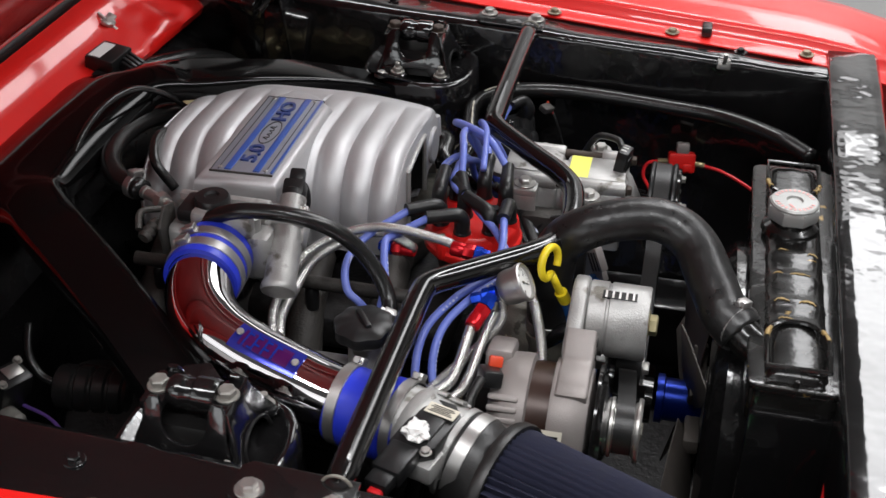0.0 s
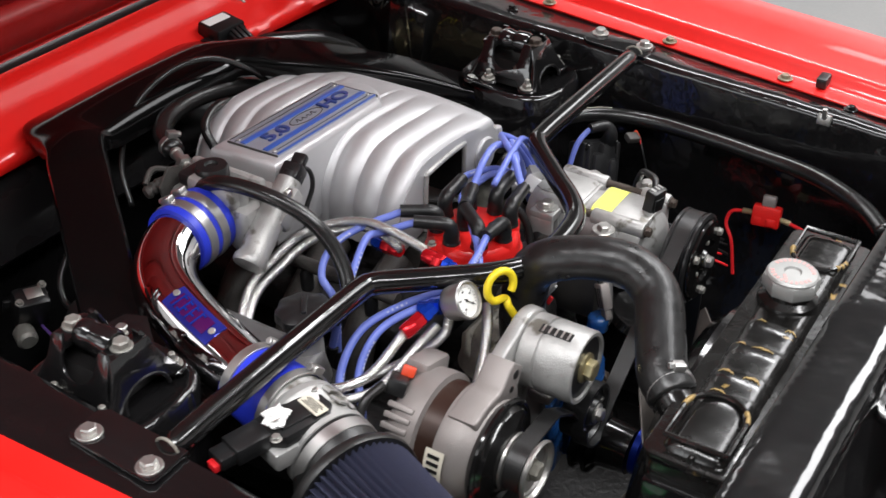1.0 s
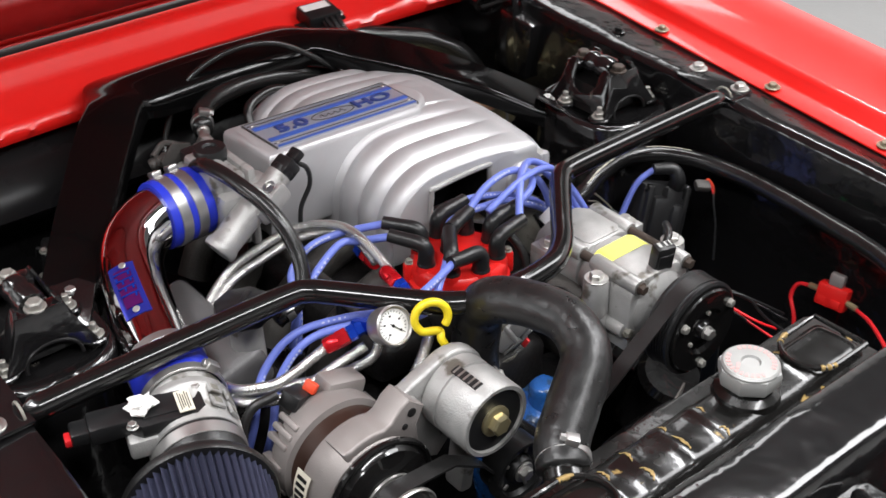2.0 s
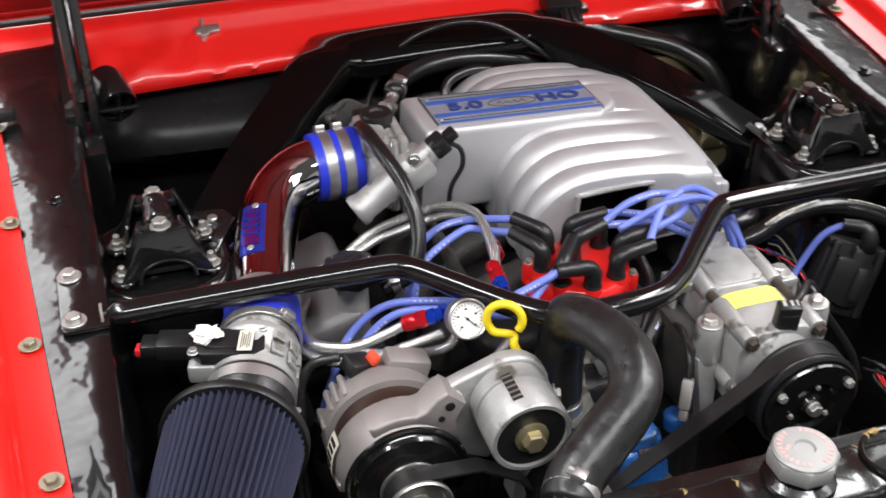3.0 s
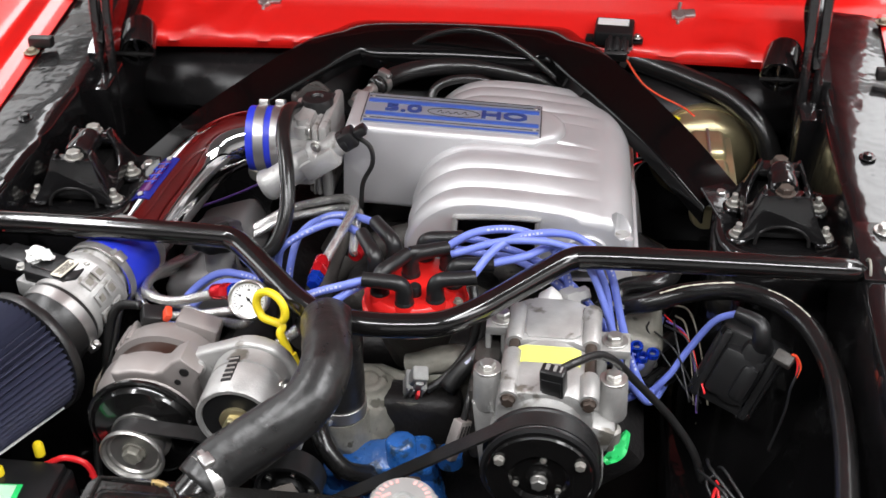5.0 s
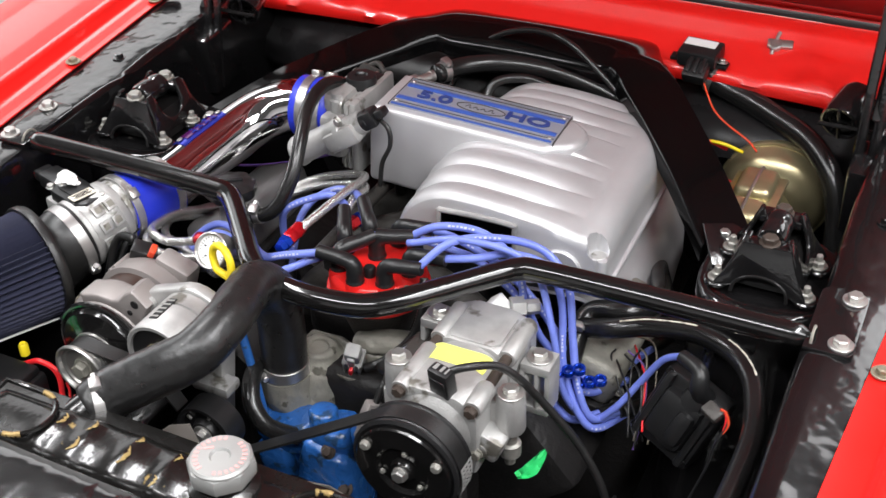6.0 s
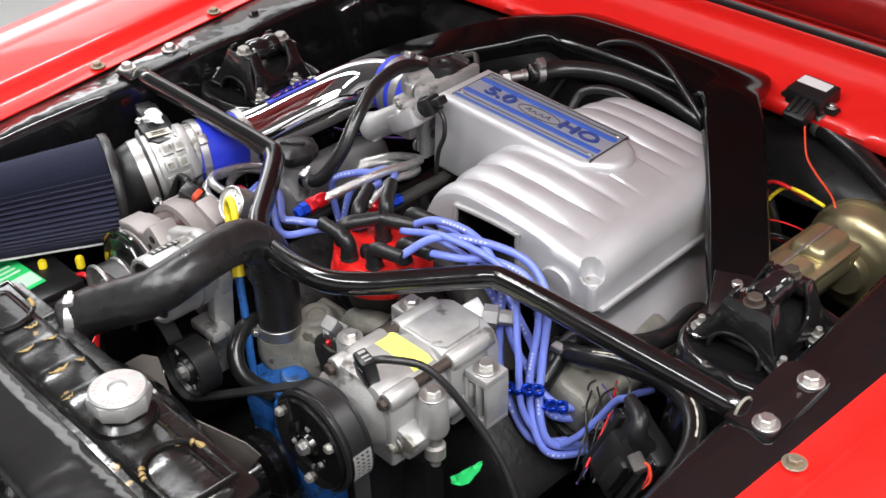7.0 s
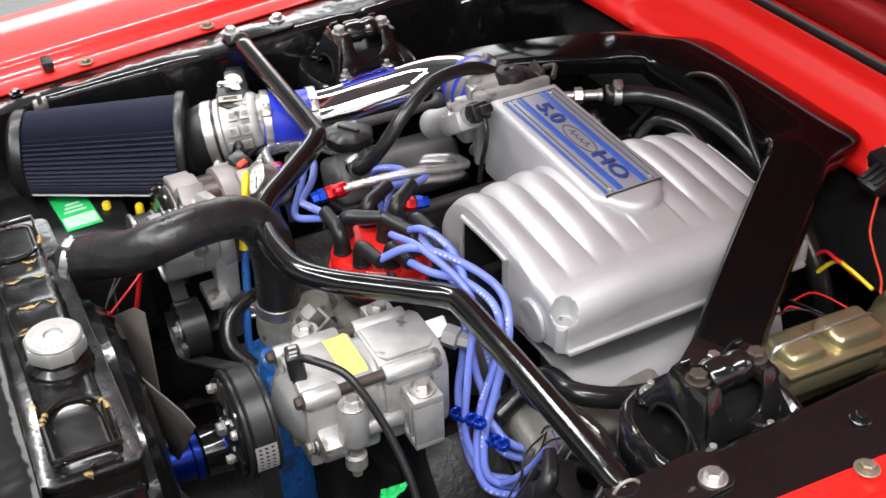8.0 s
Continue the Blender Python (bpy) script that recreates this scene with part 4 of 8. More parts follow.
    flange = part("outlet_flange", roughen(bm, 0.0008, 90, 2.0), DIRTY, outlet, "", 50)
    for q in ((-0.068, -0.112, 0.733), (0.022, -0.104, 0.738)):
        bolt(flange, q, (0, -0.85, 0.53), 0.0075, LIPBOLT, 1.4)
    # front face of the intake: cast lump, runner stubs and a threaded boss
    bm = bmesh.new()
    box(bm, 0.080, 0.050, 0.060, pose(0.050, -0.082, 0.742, 10, 0, 6), 0.014, 3)
    lump = part("intake_nose", roughen(bm, 0.0022, 55, 7.0), DIRTY, t, "stained cast nose of the intake", 60)
    bm = bmesh.new()
    tube(bm, [(0.012, -0.096, 0.770), (0.050, -0.092, 0.778), (0.085, -0.082, 0.780), (0.118, -0.070, 0.776)], lambda u: 0.015 + 0.004 * math.sin(5 * u), 16, 6, squash=0.75)
    part("cast_runner", roughen(bm, 0.0012, 80, 3.0), DIRTY, lump, "brownish cast runner", 60)
    for q, r in (((-0.008, -0.130, 0.742), 0.0125), ((0.105, -0.098, 0.790), 0.012)):
        bm = bmesh.new()
        lathe(bm, [(0.0, -0.040), (r * 1.3, -0.040), (r * 1.1, -0.006), (r, 0.0), (0.0, 0.0)], pose(*q, 8, -6, 0), 14)
        stub = part("bolt_stub", bm, CAST, t, "cast bolt stub")
        bolt(stub, q, (0, -0.14, 0.99), r * 0.62, DULLNUT, 1.5)
    bm = bmesh.new()
    lathe(bm, [(0, 0), (0.021, 0), (0.021, 0.03), (0.030, 0.04), (0.030, 0.050), (0, 0.050)], pose(0.018, -0.112, 0.700), 18)
    part("sensor_boss", roughen(bm, 0.001, 80, 5.0), DIRTY, t, "", 60)
    bm = bmesh.new()
    tube(bm, [(0.062, -0.128, 0.766), (0.085, -0.112, 0.790), (0.108, -0.094, 0.806), (0.128, -0.075, 0.806)], 0.0105, 14, 6)
    duct = part("wrapped_lead", bm, RUBBER, t, "thick black taped lead with pale print", 180)
    bm = bmesh.new()
    for k in range(7):
        p, q = Vector((0.085, -0.112, 0.790)), Vector((0.108, -0.094, 0.806))
        d = (q - p).normalized()
        n = Vector((-0.2, -0.75, 0.62))
        n = (n - d * n.dot(d)).normalized()
        box(bm, 0.0022 if k % 2 else 0.0032, 0.005, 0.0004, frame_to(p + d * 0.0042 * k + n * 0.0107, n, d), 0.0)
    part("print", bm, PRINT, duct, "illegible pale print")


lower_engine()


def throttle_body():
    t = thing("throttle_body", (-0.16, 0.215, 0.85), "cast aluminium throttle body bolted to the plenum neck", "throttle body")
    c = Vector((-0.13, 0.214, 0.884))
    bm = bmesh.new()
    box(bm, 0.012, 0.112, 0.108, pose(-0.131, 0.216, 0.878), 0.005)
    box(bm, 0.010, 0.104, 0.100, pose(-0.142, 0.215, 0.878), 0.005)
    part("spacer_plate", bm, CAST, t)
    for y, z in ((0.170, 0.921), (0.260, 0.921), (0.170, 0.838), (0.260, 0.838)):
        bolt(t, (-0.147, y, z), (-1, 0, 0), 0.0065)
    bm = bmesh.new()
    lathe(bm, [(0.030, 0.0), (0.043, 0.0), (0.044, 0.012), (0.040, 0.02), (0.039, 0.048), (0.036, 0.05), (0.033, 0.048)], frame_to((-0.145, 0.211, 0.884), (-1, -0.03, 0.02)), 28)
    box(bm, 0.034, 0.075, 0.030, pose(-0.163, 0.205, 0.920, 0, 0, 0), 0.008)
    box(bm, 0.036, 0.034, 0.060, pose(-0.160, 0.166, 0.880), 0.008)
    box(bm, 0.030, 0.03, 0.05, pose(-0.163, 0.258, 0.885), 0.008)
    lathe(bm, [(0, 0), (0.012, 0), (0.012, 0.022), (0.009, 0.024), (0.009, 0.032), (0, 0.032)], pose(-0.16, 0.176, 0.905), 14)
    part("body", bm, CAST, t, "", 45)
    bm = bmesh.new()
    lathe(bm, [(0, -0.012), (0.021, -0.012), (0.021, 0.0), (0.019, 0.004), (0.009, 0.005), (0.007, 0.002), (0, 0.002)], pose(-0.150, 0.224, 0.938), 20)
    box(bm, 0.045, 0.05, 0.018, pose(-0.152, 0.235, 0.924), 0.005)
    part("position_sensor", bm, PLASTIC, t, "black throttle position sensor")
    bm = bmesh.new()
    prism(bm, [(-0.02, -0.03), (0.016, -0.028), (0.022, 0.01), (0.004, 0.03), (-0.02, 0.022)], 0.004, frame_to((-0.170, 0.272, 0.905), (0, 1, 0)), 0.001)
    tube(bm, [(-0.19, 0.30, 0.91), (-0.17, 0.305, 0.92), (-0.15, 0.29, 0.915)], 0.004, 8, 5)
    lathe(bm, [(0, 0), (0.007, 0), (0.009, 0.004), (0.007, 0.008), (0.009, 0.012), (0.007, 0.016), (0.009, 0.020), (0.006, 0.03), (0, 0.03)], frame_to((-0.200, 0.290, 0.905), (0.9, -0.2, 0.25)), 10)
    part("linkage", bm, GRIME, t, "grimy throttle linkage and cable end")
    # idle air valve: slanting silver can
    bm = bmesh.new()
    a, b = Vector((-0.204, 0.132, 0.858)), Vector((-0.118, 0.142, 0.912))
    d = (b - a)
    lathe(bm, [(0.0, 0.0), (0.010, 0.0), (0.0195, 0.001), (0.021, 0.004), (0.0205, 0.010), (0.0185, 0.014), (0.0185, 0.078), (0.021, 0.080), (0.021, 0.088), (0.0155, 0.092), (0.0155, 0.120), (0, 0.120)], frame_to(a, d), 24)
    box(bm, 0.055, 0.028, 0.052, frame_to(a.lerp(b, 0.86) + Vector((0, 0.006, -0.006)), d), 0.006)
    iac = part("idle_air_valve", bm, CAST, t, "silver idle air valve canister")
    for o in (-1, 1):
        bolt(iac, a.lerp(b, 0.9) + Vector((-0.004, -0.016, o * 0.018)), (-0.2, -1, 0), 0.005)
    bm = bmesh.new()
    box(bm, 0.026, 0.024, 0.022, frame_to(a + d.normalized() * 0.131, d), 0.004)
    disc(bm, 0.014, 0.012, frame_to(a + d.normalized() * 0.118, d), 0.002, 16)
    box(bm, 0.018, 0.012, 0.016, frame_to(a + d.normalized() * 0.140 + Vector((0.008, 0, 0.006)), d), 0.003)
    part("plug", bm, PLASTIC, iac, "black electrical plug")
    bm = bmesh.new()
    tube(bm, [(-0.083, 0.146, 0.930), (-0.066, 0.142, 0.918), (-0.064, 0.14, 0.895), (-0.078, 0.142, 0.865), (-0.082, 0.14, 0.83)], 0.0032, 8, 8)
    part("lead", bm, RUBBER, iac, "thin black lead")


throttle_body()


def intake_pipe():
    t = thing("intake_pipe", (-0.31, 0.12, 0.82), "polished chrome intake pipe with blue silicone couplers", "pipe")
    bm = bmesh.new()
    line = [(-0.188, 0.2105, 0.886), (-0.222, 0.2085, 0.886), (-0.252, 0.203, 0.884), (-0.280, 0.188, 0.876), (-0.300, 0.163, 0.866), (-0.314, 0.128, 0.856), (-0.326, 0.085, 0.847), (-0.336, 0.04, 0.838), (-0.344, 0.0, 0.834)]
    tube(bm, line, 0.0375, 32, 8, cap=False)
    pipe = part("pipe", bm, CHROME, t, "polished chrome tube", 180)
    bm = bmesh.new()
    ax = Vector((-1, -0.06, 0))
    lathe(bm, [(0.037, 0.0), (0.0425, 0.0), (0.043, 0.002), (0.043, 0.056), (0.0425, 0.058), (0.037, 0.058)], frame_to((-0.181, 0.211, 0.886), ax), 36)
    sleeve = part("coupler", bm, BLUESIL, t, "bright blue silicone coupler")
    for k in (0.019, 0.041):
        clamp(sleeve, Vector((-0.181, 0.211, 0.886)) + ax.normalized() * k, ax, 0.0432, 0.0135, "wide polished steel clamp", (0, 0.5, 1))
    bm = bmesh.new()
    tube(bm, [(-0.341, 0.018, 0.836), (-0.347, -0.008, 0.834), (-0.352, -0.03, 0.835), (-0.360, -0.062, 0.838)], lambda u: 0.0415 + 0.003 * u, 32, 8, cap=False)
    elbow = part("coupler", bm, BLUESIL, t, "bright blue silicone coupler", 180)
    clamp(elbow, (-0.343, 0.010, 0.836), (-0.2, -1, 0), 0.0420, 0.012, "polished steel clamp", (0.7, 0, 0.7))
    clamp(elbow, (-0.358, -0.054, 0.837), (-0.25, -1, 0), 0.0445, 0.011, "polished steel clamp", (0.7, 0, 0.7))
    # riveted plate, bent round the pipe
    bm = bmesh.new()
    rows = []
    path = spline(line, 8)
    keep = [p for p in path if -0.5 < p.y < 0.142 and p.y > 0.052]
    for p, q in zip(keep, keep[1:]):
        d = (q - p).normalized()
        up = Vector((0.1, 0.22, 1))
        up = (up - d * up.dot(d)).normalized()
        side = d.cross(up)
        rows.append([p + 0.0386 * (math.cos(a) * up + math.sin(a) * side) for a in [radians(-3 + 46 * k / 10) for k in range(11)]])
    strip_surface(bm, rows)
    thicken(bm, 0.0012)
    plate = part("maker_plate", bm, PIPEPLATE, t, "blue and magenta riveted maker's plate", 60)
    bm = bmesh.new()
    strip_surface(bm, [[p + (p - keep[i]).normalized() * 0.0014 for p in rows[i][2:9]] for i in range(2, len(rows) - 2)])
    thicken(bm, 0.0004)
    part("plate_panel", bm, MAGENTA, plate, "dark magenta printed panel")
    for i in range(3, len(rows) - 4, 2):
        c, n = rows[i][5], (rows[i][5] - keep[i]).normalized()
        m = frame_to(c + n * 0.0012, n, keep[i + 1] - keep[i])
        bm = bmesh.new()
        box(bm, 0.020, 0.0022, 0.001, m, 0.0)
        for q in ((-0.007, 0.003), (0.002, 0.0035), (0.008, -0.0025))[:1 + i % 3]:
            box(bm, 0.0026, 0.0062, 0.001, m @ Matrix.Translation((q[0], q[1], 0.0003)), 0.0)
        part("plate_writing", bm, BLUEANO, plate, "illegible blue writing on the plate")
    for i in (1, len(rows) - 2):
        c, n = rows[i][5 if i > 1 else 4], None
        n = (c - keep[i]).normalized()
        bm = bmesh.new()
        disc(bm, 0.0042, 0.002, frame_to(c + n * 0.001, n), 0.0008, 12)
        part("rivet", bm, STEEL, plate)


MAGENTA = mat("magenta_print", (0.085, 0.008, 0.10), 0.2, metal=0.4, var=0.1)
intake_pipe()


def mass_air_meter():
    t = thing("mass_air_meter", (-0.37, -0.09, 0.80), "cast aluminium air flow meter with black sensor head", "air flow meter")
    ax = Vector((-0.33, -1, -0.16)).normalized()
    c0 = Vector((-0.357, -0.050, 0.838))
    bm = bmesh.new()
    lathe(bm, [(0.034, 0), (0.041, 0.0), (0.041, 0.010), (0.0455, 0.014), (0.0465, 0.022), (0.043, 0.026), (0.043, 0.062), (0.047, 0.064), (0.047, 0.070), (0.0415, 0.073), (0.0415, 0.084), (0.034, 0.084)], frame_to(c0, ax), 36)
    body = part("housing", bm, CAST, t, "", 45)
    across = Vector((0.958, -0.287, 0)).normalized()
    flat = Vector((-0.287, -0.958, 0)).normalized()
    for th in (52, 24, -4):
        n = across * math.cos(radians(th)) + Vector((0, 0, 1)) * math.sin(radians(th))
        for d in (0.034, 0.052):
            bm = bmesh.new()
            M = frame_to(c0 + ax * d + n * 0.0435, n, ax)
            prism(bm, [(-0.0075, -0.0075), (0.0075, -0.0075), (0.0075, 0.0075), (-0.0075, 0.0075)], 0.0035, M, 0.001)
            pad = part("pad", bm, CAST, body)
            # Darker flat square stands in for the shade of a recess.
            bm = bmesh.new()
            box(bm, 0.008, 0.008, 0.0008, M @ Matrix.Translation((0, 0, 0.0036)), 0.0)
            part("pad_dark_square", bm, DIRTY, body)
    # sensor head on a cast saddle
    top = Matrix((-across, flat, Vector((0, 0, 1)))).transposed().to_4x4()
    if top.determinant() < 0:
        top = Matrix((across, flat, Vector((0, 0, 1)))).transposed().to_4x4()
    top.translation = (-0.394, -0.088, 0.858)
    side_sign = 1 if (top.to_3x3() @ Vector((1, 0, 0))).x < 0 else -1
    bm = bmesh.new()
    box(bm, 0.082, 0.050, 0.022, top @ Matrix.Translation((0, 0, -0.010)), 0.004)
    part("saddle", bm, CAST, t)
    bm = bmesh.new()
    prism(bm, [(-0.038, -0.022), (0.038, -0.022), (0.038, 0.010), (0.026, 0.022), (-0.026, 0.022), (-0.038, 0.010)], 0.016, top, 0.003)
    box(bm, 0.050, 0.030, 0.003, top @ Matrix.Translation((-0.002 * side_sign, -0.002, 0.0165)), 0.0015)
    head = part("sensor_head", bm, PLASTIC, t, "black plastic sensor head")
    bm = bmesh.new()
    box(bm, 0.040, 0.030, 0.020, top @ Matrix.Translation((side_sign * 0.054, -0.004, 0.008)), 0.003)
    box(bm, 0.026, 0.024, 0.015, top @ Matrix.Translation((side_sign * 0.078, -0.004, 0.007)), 0.003)
    plug = part("plug", bm, PLASTIC, head, "black electrical plug with red tag")
    bm = bmesh.new()
    box(bm, 0.008, 0.014, 0.009, top @ Matrix.Translation((side_sign * 0.093, -0.002, 0.004)), 0.002)
    part("red_tag", bm, REDWIRE, head)
    bm = bmesh.new()
    box(bm, 0.015, 0.032, 0.0010, top @ Matrix.Translation((-side_sign * 0.019, 0.004, 0.0192)), 0.0)
    lab = part("label", bm, CREAM, head, "small pale printed label")
    bm = bmesh.new()
    for k in range(5):
        box(bm, 0.0009, 0.026 - 0.004 * (k % 3), 0.0006, top @ Matrix.Translation((-side_sign * (0.019 + 0.0022 * (k - 2)), 0.004, 0.0199)), 0.0)
    part("print", bm, GRIME, head)
    for sx, sy in ((-1, -1), (1, 1)):
        bolt(head, top @ Vector((side_sign * sx * 0.034, sy * 0.0165, 0.014)), (0, 0, 1), 0.0048, washer=1.25)
    # cotton wad stuffed on top
    w = bmesh.new()
    bmesh.ops.create_icosphere(w, subdivisions=3, radius=0.0115)
    for v in w.verts:
        v.co = v.co * (1 + 0.8 * noise.noise(v.co * 110 + Vector((3, 1, 7))) + 0.5 * noise.noise(v.co * 260))
        v.co.x *= 1.15
        v.co.z *= 0.55
    bmesh.ops.transform(w, matrix=Matrix.Translation((-0.413, -0.080, 0.882)), verts=w.verts)
    part("tissue", w, WHITE, head, "crumpled white tissue on the sensor", 12)


mass_air_meter()


def air_filter():
    t = thing("air_filter", (-0.45, -0.26, 0.75), "navy blue pleated cone air filter with black rubber ends", "air filter")
    ax = Vector((-0.36, -1, 0.03)).normalized()
    c0 = Vector((-0.405, -0.159, 0.806))
    m = frame_to(c0, ax)
    bm = bmesh.new()
    pleats, length = 56, 0.215
    rows = []
    for j in range(7):
        z = 0.004 + (length + 0.006) * j / 6
        r = 0.0725 + (0.0585 - 0.0725) * j / 6
        rows.append([m @ Vector(((r - (0.0085 if k % 2 else 0.0)) * math.cos(math.pi * k / pleats), (r - (0.0085 if k % 2 else 0.0)) * math.sin(math.pi * k / pleats), z)) for k in range(2 * pleats + 1)])
    strip_surface(bm, rows)
    rebuild(bm)
    part("pleats", bm, FILTER, t, "navy cotton pleats", 20)
    bm = bmesh.new()
    lathe(bm, [(0.042, -0.006), (0.0490, -0.006), (0.0510, -0.003), (0.070, -0.002), (0.0752, 0.000), (0.0766, 0.003), (0.0766, 0.010), (0.0756, 0.012), (0.066, 0.011)], m, 56)
    base = part("rubber_base", bm, RUBBER, t, "black rubber mounting flange")
    meter_ax = Vector((-0.33, -1, -0.16)).normalized()
    end = Vector((-0.357, -0.050, 0.838)) + meter_ax * 0.072
    bm = bmesh.new()
    tube(bm, [end, end + meter_ax * 0.014, c0 - ax * 0.016, c0 - ax * 0.003], lambda u: 0.0455 + 0.002 * u, 36, 5, cap=False)
    neck = part("rubber_neck", bm, RUBBER, base, "black rubber neck", 180)
    clamp(base, end + meter_ax * 0.010, meter_ax, 0.0462, 0.014, "steel clamp with a brass screw", (0.8, 0, -0.5))
    bm = bmesh.new()
    lathe(bm, [(0.05, length + 0.004), (0.0615, length + 0.006), (0.0625, length + 0.012), (0.0615, length + 0.020), (0.054, length + 0.026), (0.0, length + 0.026)], m, 40)
    part("end_cap", bm, RUBBER, t, "black rubber end cap")
    bm = bmesh.new()
    side = m @ Matrix.Rotation(radians(-52), 4, "Z")
    box(bm, 0.0025, 0.006, length * 0.96, side @ Matrix.Translation((0.0665, 0, length / 2 + 0.01)) @ Matrix.Rotation(radians(-3.7), 4, "Y"), 0.0)
    part("seam", bm, WHITE, t, "white glued seam")


air_filter()


# ---- ignition ----
CAPC = Vector((0.017, -0.047, 0.804))
POSTS = {}


def distributor():
    t = thing("distributor", CAPC, "red distributor cap with black lead boots", "distributor")
    c = CAPC
    bm = bmesh.new()
    lathe(bm, [(0.030, -0.06), (0.044, -0.02), (0.050, 0.014), (0.0, 0.014)], Matrix.Translation(c), 28)
    part("housing", bm, GRIME, t)
    bm = bmesh.new()
    lathe(bm, [(0.040, 0.012), (0.0605, 0.012), (0.062, 0.014), (0.062, 0.022), (0.0585, 0.025), (0.0585, 0.038), (0.0570, 0.044), (0.053, 0.048), (0.030, 0.050), (0.0, 0.051)], Matrix.Translation(c), 44)
    cap = part("cap", bm, REDCAP, t, "glossy red plastic cap")
    for k in range(8):
        a = radians(-6 + 45 * k)
        q = c + Vector((0.0455 * math.cos(a), 0.0455 * math.sin(a), 0))
        bm = bmesh.new()
        lathe(bm, [(0.0130, 0.024), (0.0125, 0.046), (0.0115, 0.051), (0.0, 0.052)], Matrix.Translation(q), 14)
        part("tower", bm, REDCAP, cap)
        POSTS[k] = q + Vector((0, 0, 0.050))
    POSTS[8] = c + Vector((-0.006, 0.010, 0.051))
    bm = bmesh.new()
    lathe(bm, [(0.0075, 0.045), (0.0075, 0.060), (0.006, 0.062), (0.0, 0.062)], Matrix.Translation(c + Vector((0.004, -0.026, 0))), 14)
    part("vent", bm, PLASTIC, cap, "small black vent plug")
    for a in (332, 152):
        p = c + Vector((0.060 * math.cos(radians(a)), 0.060 * math.sin(radians(a)), 0.030))
        bm = bmesh.new()
        box(bm, 0.014, 0.012, 0.030, Matrix.Translation(p) @ Matrix.Rotation(radians(a), 4, "Z"), 0.004)
        lug = part("screw_lug", bm, REDCAP, cap)
        bolt(lug, p + Vector((0, 0, 0.014)), size=0.0045, material=DIRTY, washer=1.3)


distributor()
LEADS = [0]


def boot_and_lead(post, out, path, r=0.0047, marks=True, reach=0.046):
    """A plug lead: an elbow boot on a cap post that points along out, then the sleeve along the path."""
    LEADS[0] += 1
    t = thing("spark_plug_lead", post, "blue silicone spark plug lead with a black elbow boot", "cable", "spark plug leads")
    o = Vector(out).normalized()
    post = Vector(post)
    bm = bmesh.new()
    tube(bm, [post + Vector((0, 0, z)) for z in (-0.002, 0.010, 0.018)] + [post + o * 0.003 + Vector((0, 0, 0.0245)), post + o * 0.010 + Vector((0, 0, 0.028))]
         + [post + o * d + Vector((0, 0, 0.028 + 0.08 * (d - 0.010))) for d in (0.024, reach)], lambda u: 0.0104 - 0.0022 * u, 14, 4)
    lathe(bm, [(0.0104, -0.002), (0.0112, 0.0), (0.0112, 0.003), (0.0100, 0.005)], Matrix.Translation(post), 14)
    end = post + o * reach + Vector((0, 0, 0.0308))
    boot = part("boot", bm, PLASTIC, t, "black elbow boot", 60)
    pts = [end - o * 0.006, *[Vector(p) for p in path]]
    bm = bmesh.new()
    tube(bm, pts, r, 12, 10)
    sleeve = part("sleeve", bm, WIRE, t, "blue silicone sleeve", 180)
    line = spline(pts, 10)
    if marks:
        word, run, wait = None, 0.0, 0.035 + 0.022 * (LEADS[0] % 4)
        for i in range(len(line) - 2):
            step = (line[i + 1] - line[i]).length
            run += step
            phase = (run - wait) % 0.115
            if run <= wait or phase >= 0.034:
                if word and len(word.verts):
                    part("print", word, PRINT, sleeve, "illegible pale print along the sleeve")
                word = None
            else:
                word = word or bmesh.new()
                d = (line[i + 1] - line[i]).normalized()
                n = Vector((0.35, -0.75, 0.55))
                n = (n - d * n.dot(d)).normalized()
                for k in range(max(1, int(step / 0.0042))):
                    tall = 0.0030 if (i + k) % 3 else 0.0020
                    box(word, 0.0026 if (i + k) % 2 else 0.0018, tall, 0.0003, frame_to(line[i] + d * 0.0042 * k + n * (r + 0.0001), n, d), 0.0)
        if word and len(word.verts):
            part("print", word, PRINT, sleeve, "illegible pale print along the sleeve")
    # boot on the plug end
    d = (line[-1] - line[-3]).normalized()
    bm = bmesh.new()
    tube(bm, [line[-1] - d * 0.005, line[-1] + d * 0.02, line[-1] + d * 0.045], lambda u: 0.0075 + 0.002 * u, 12, 3)
    part("plug_boot", bm, PLASTIC, t)


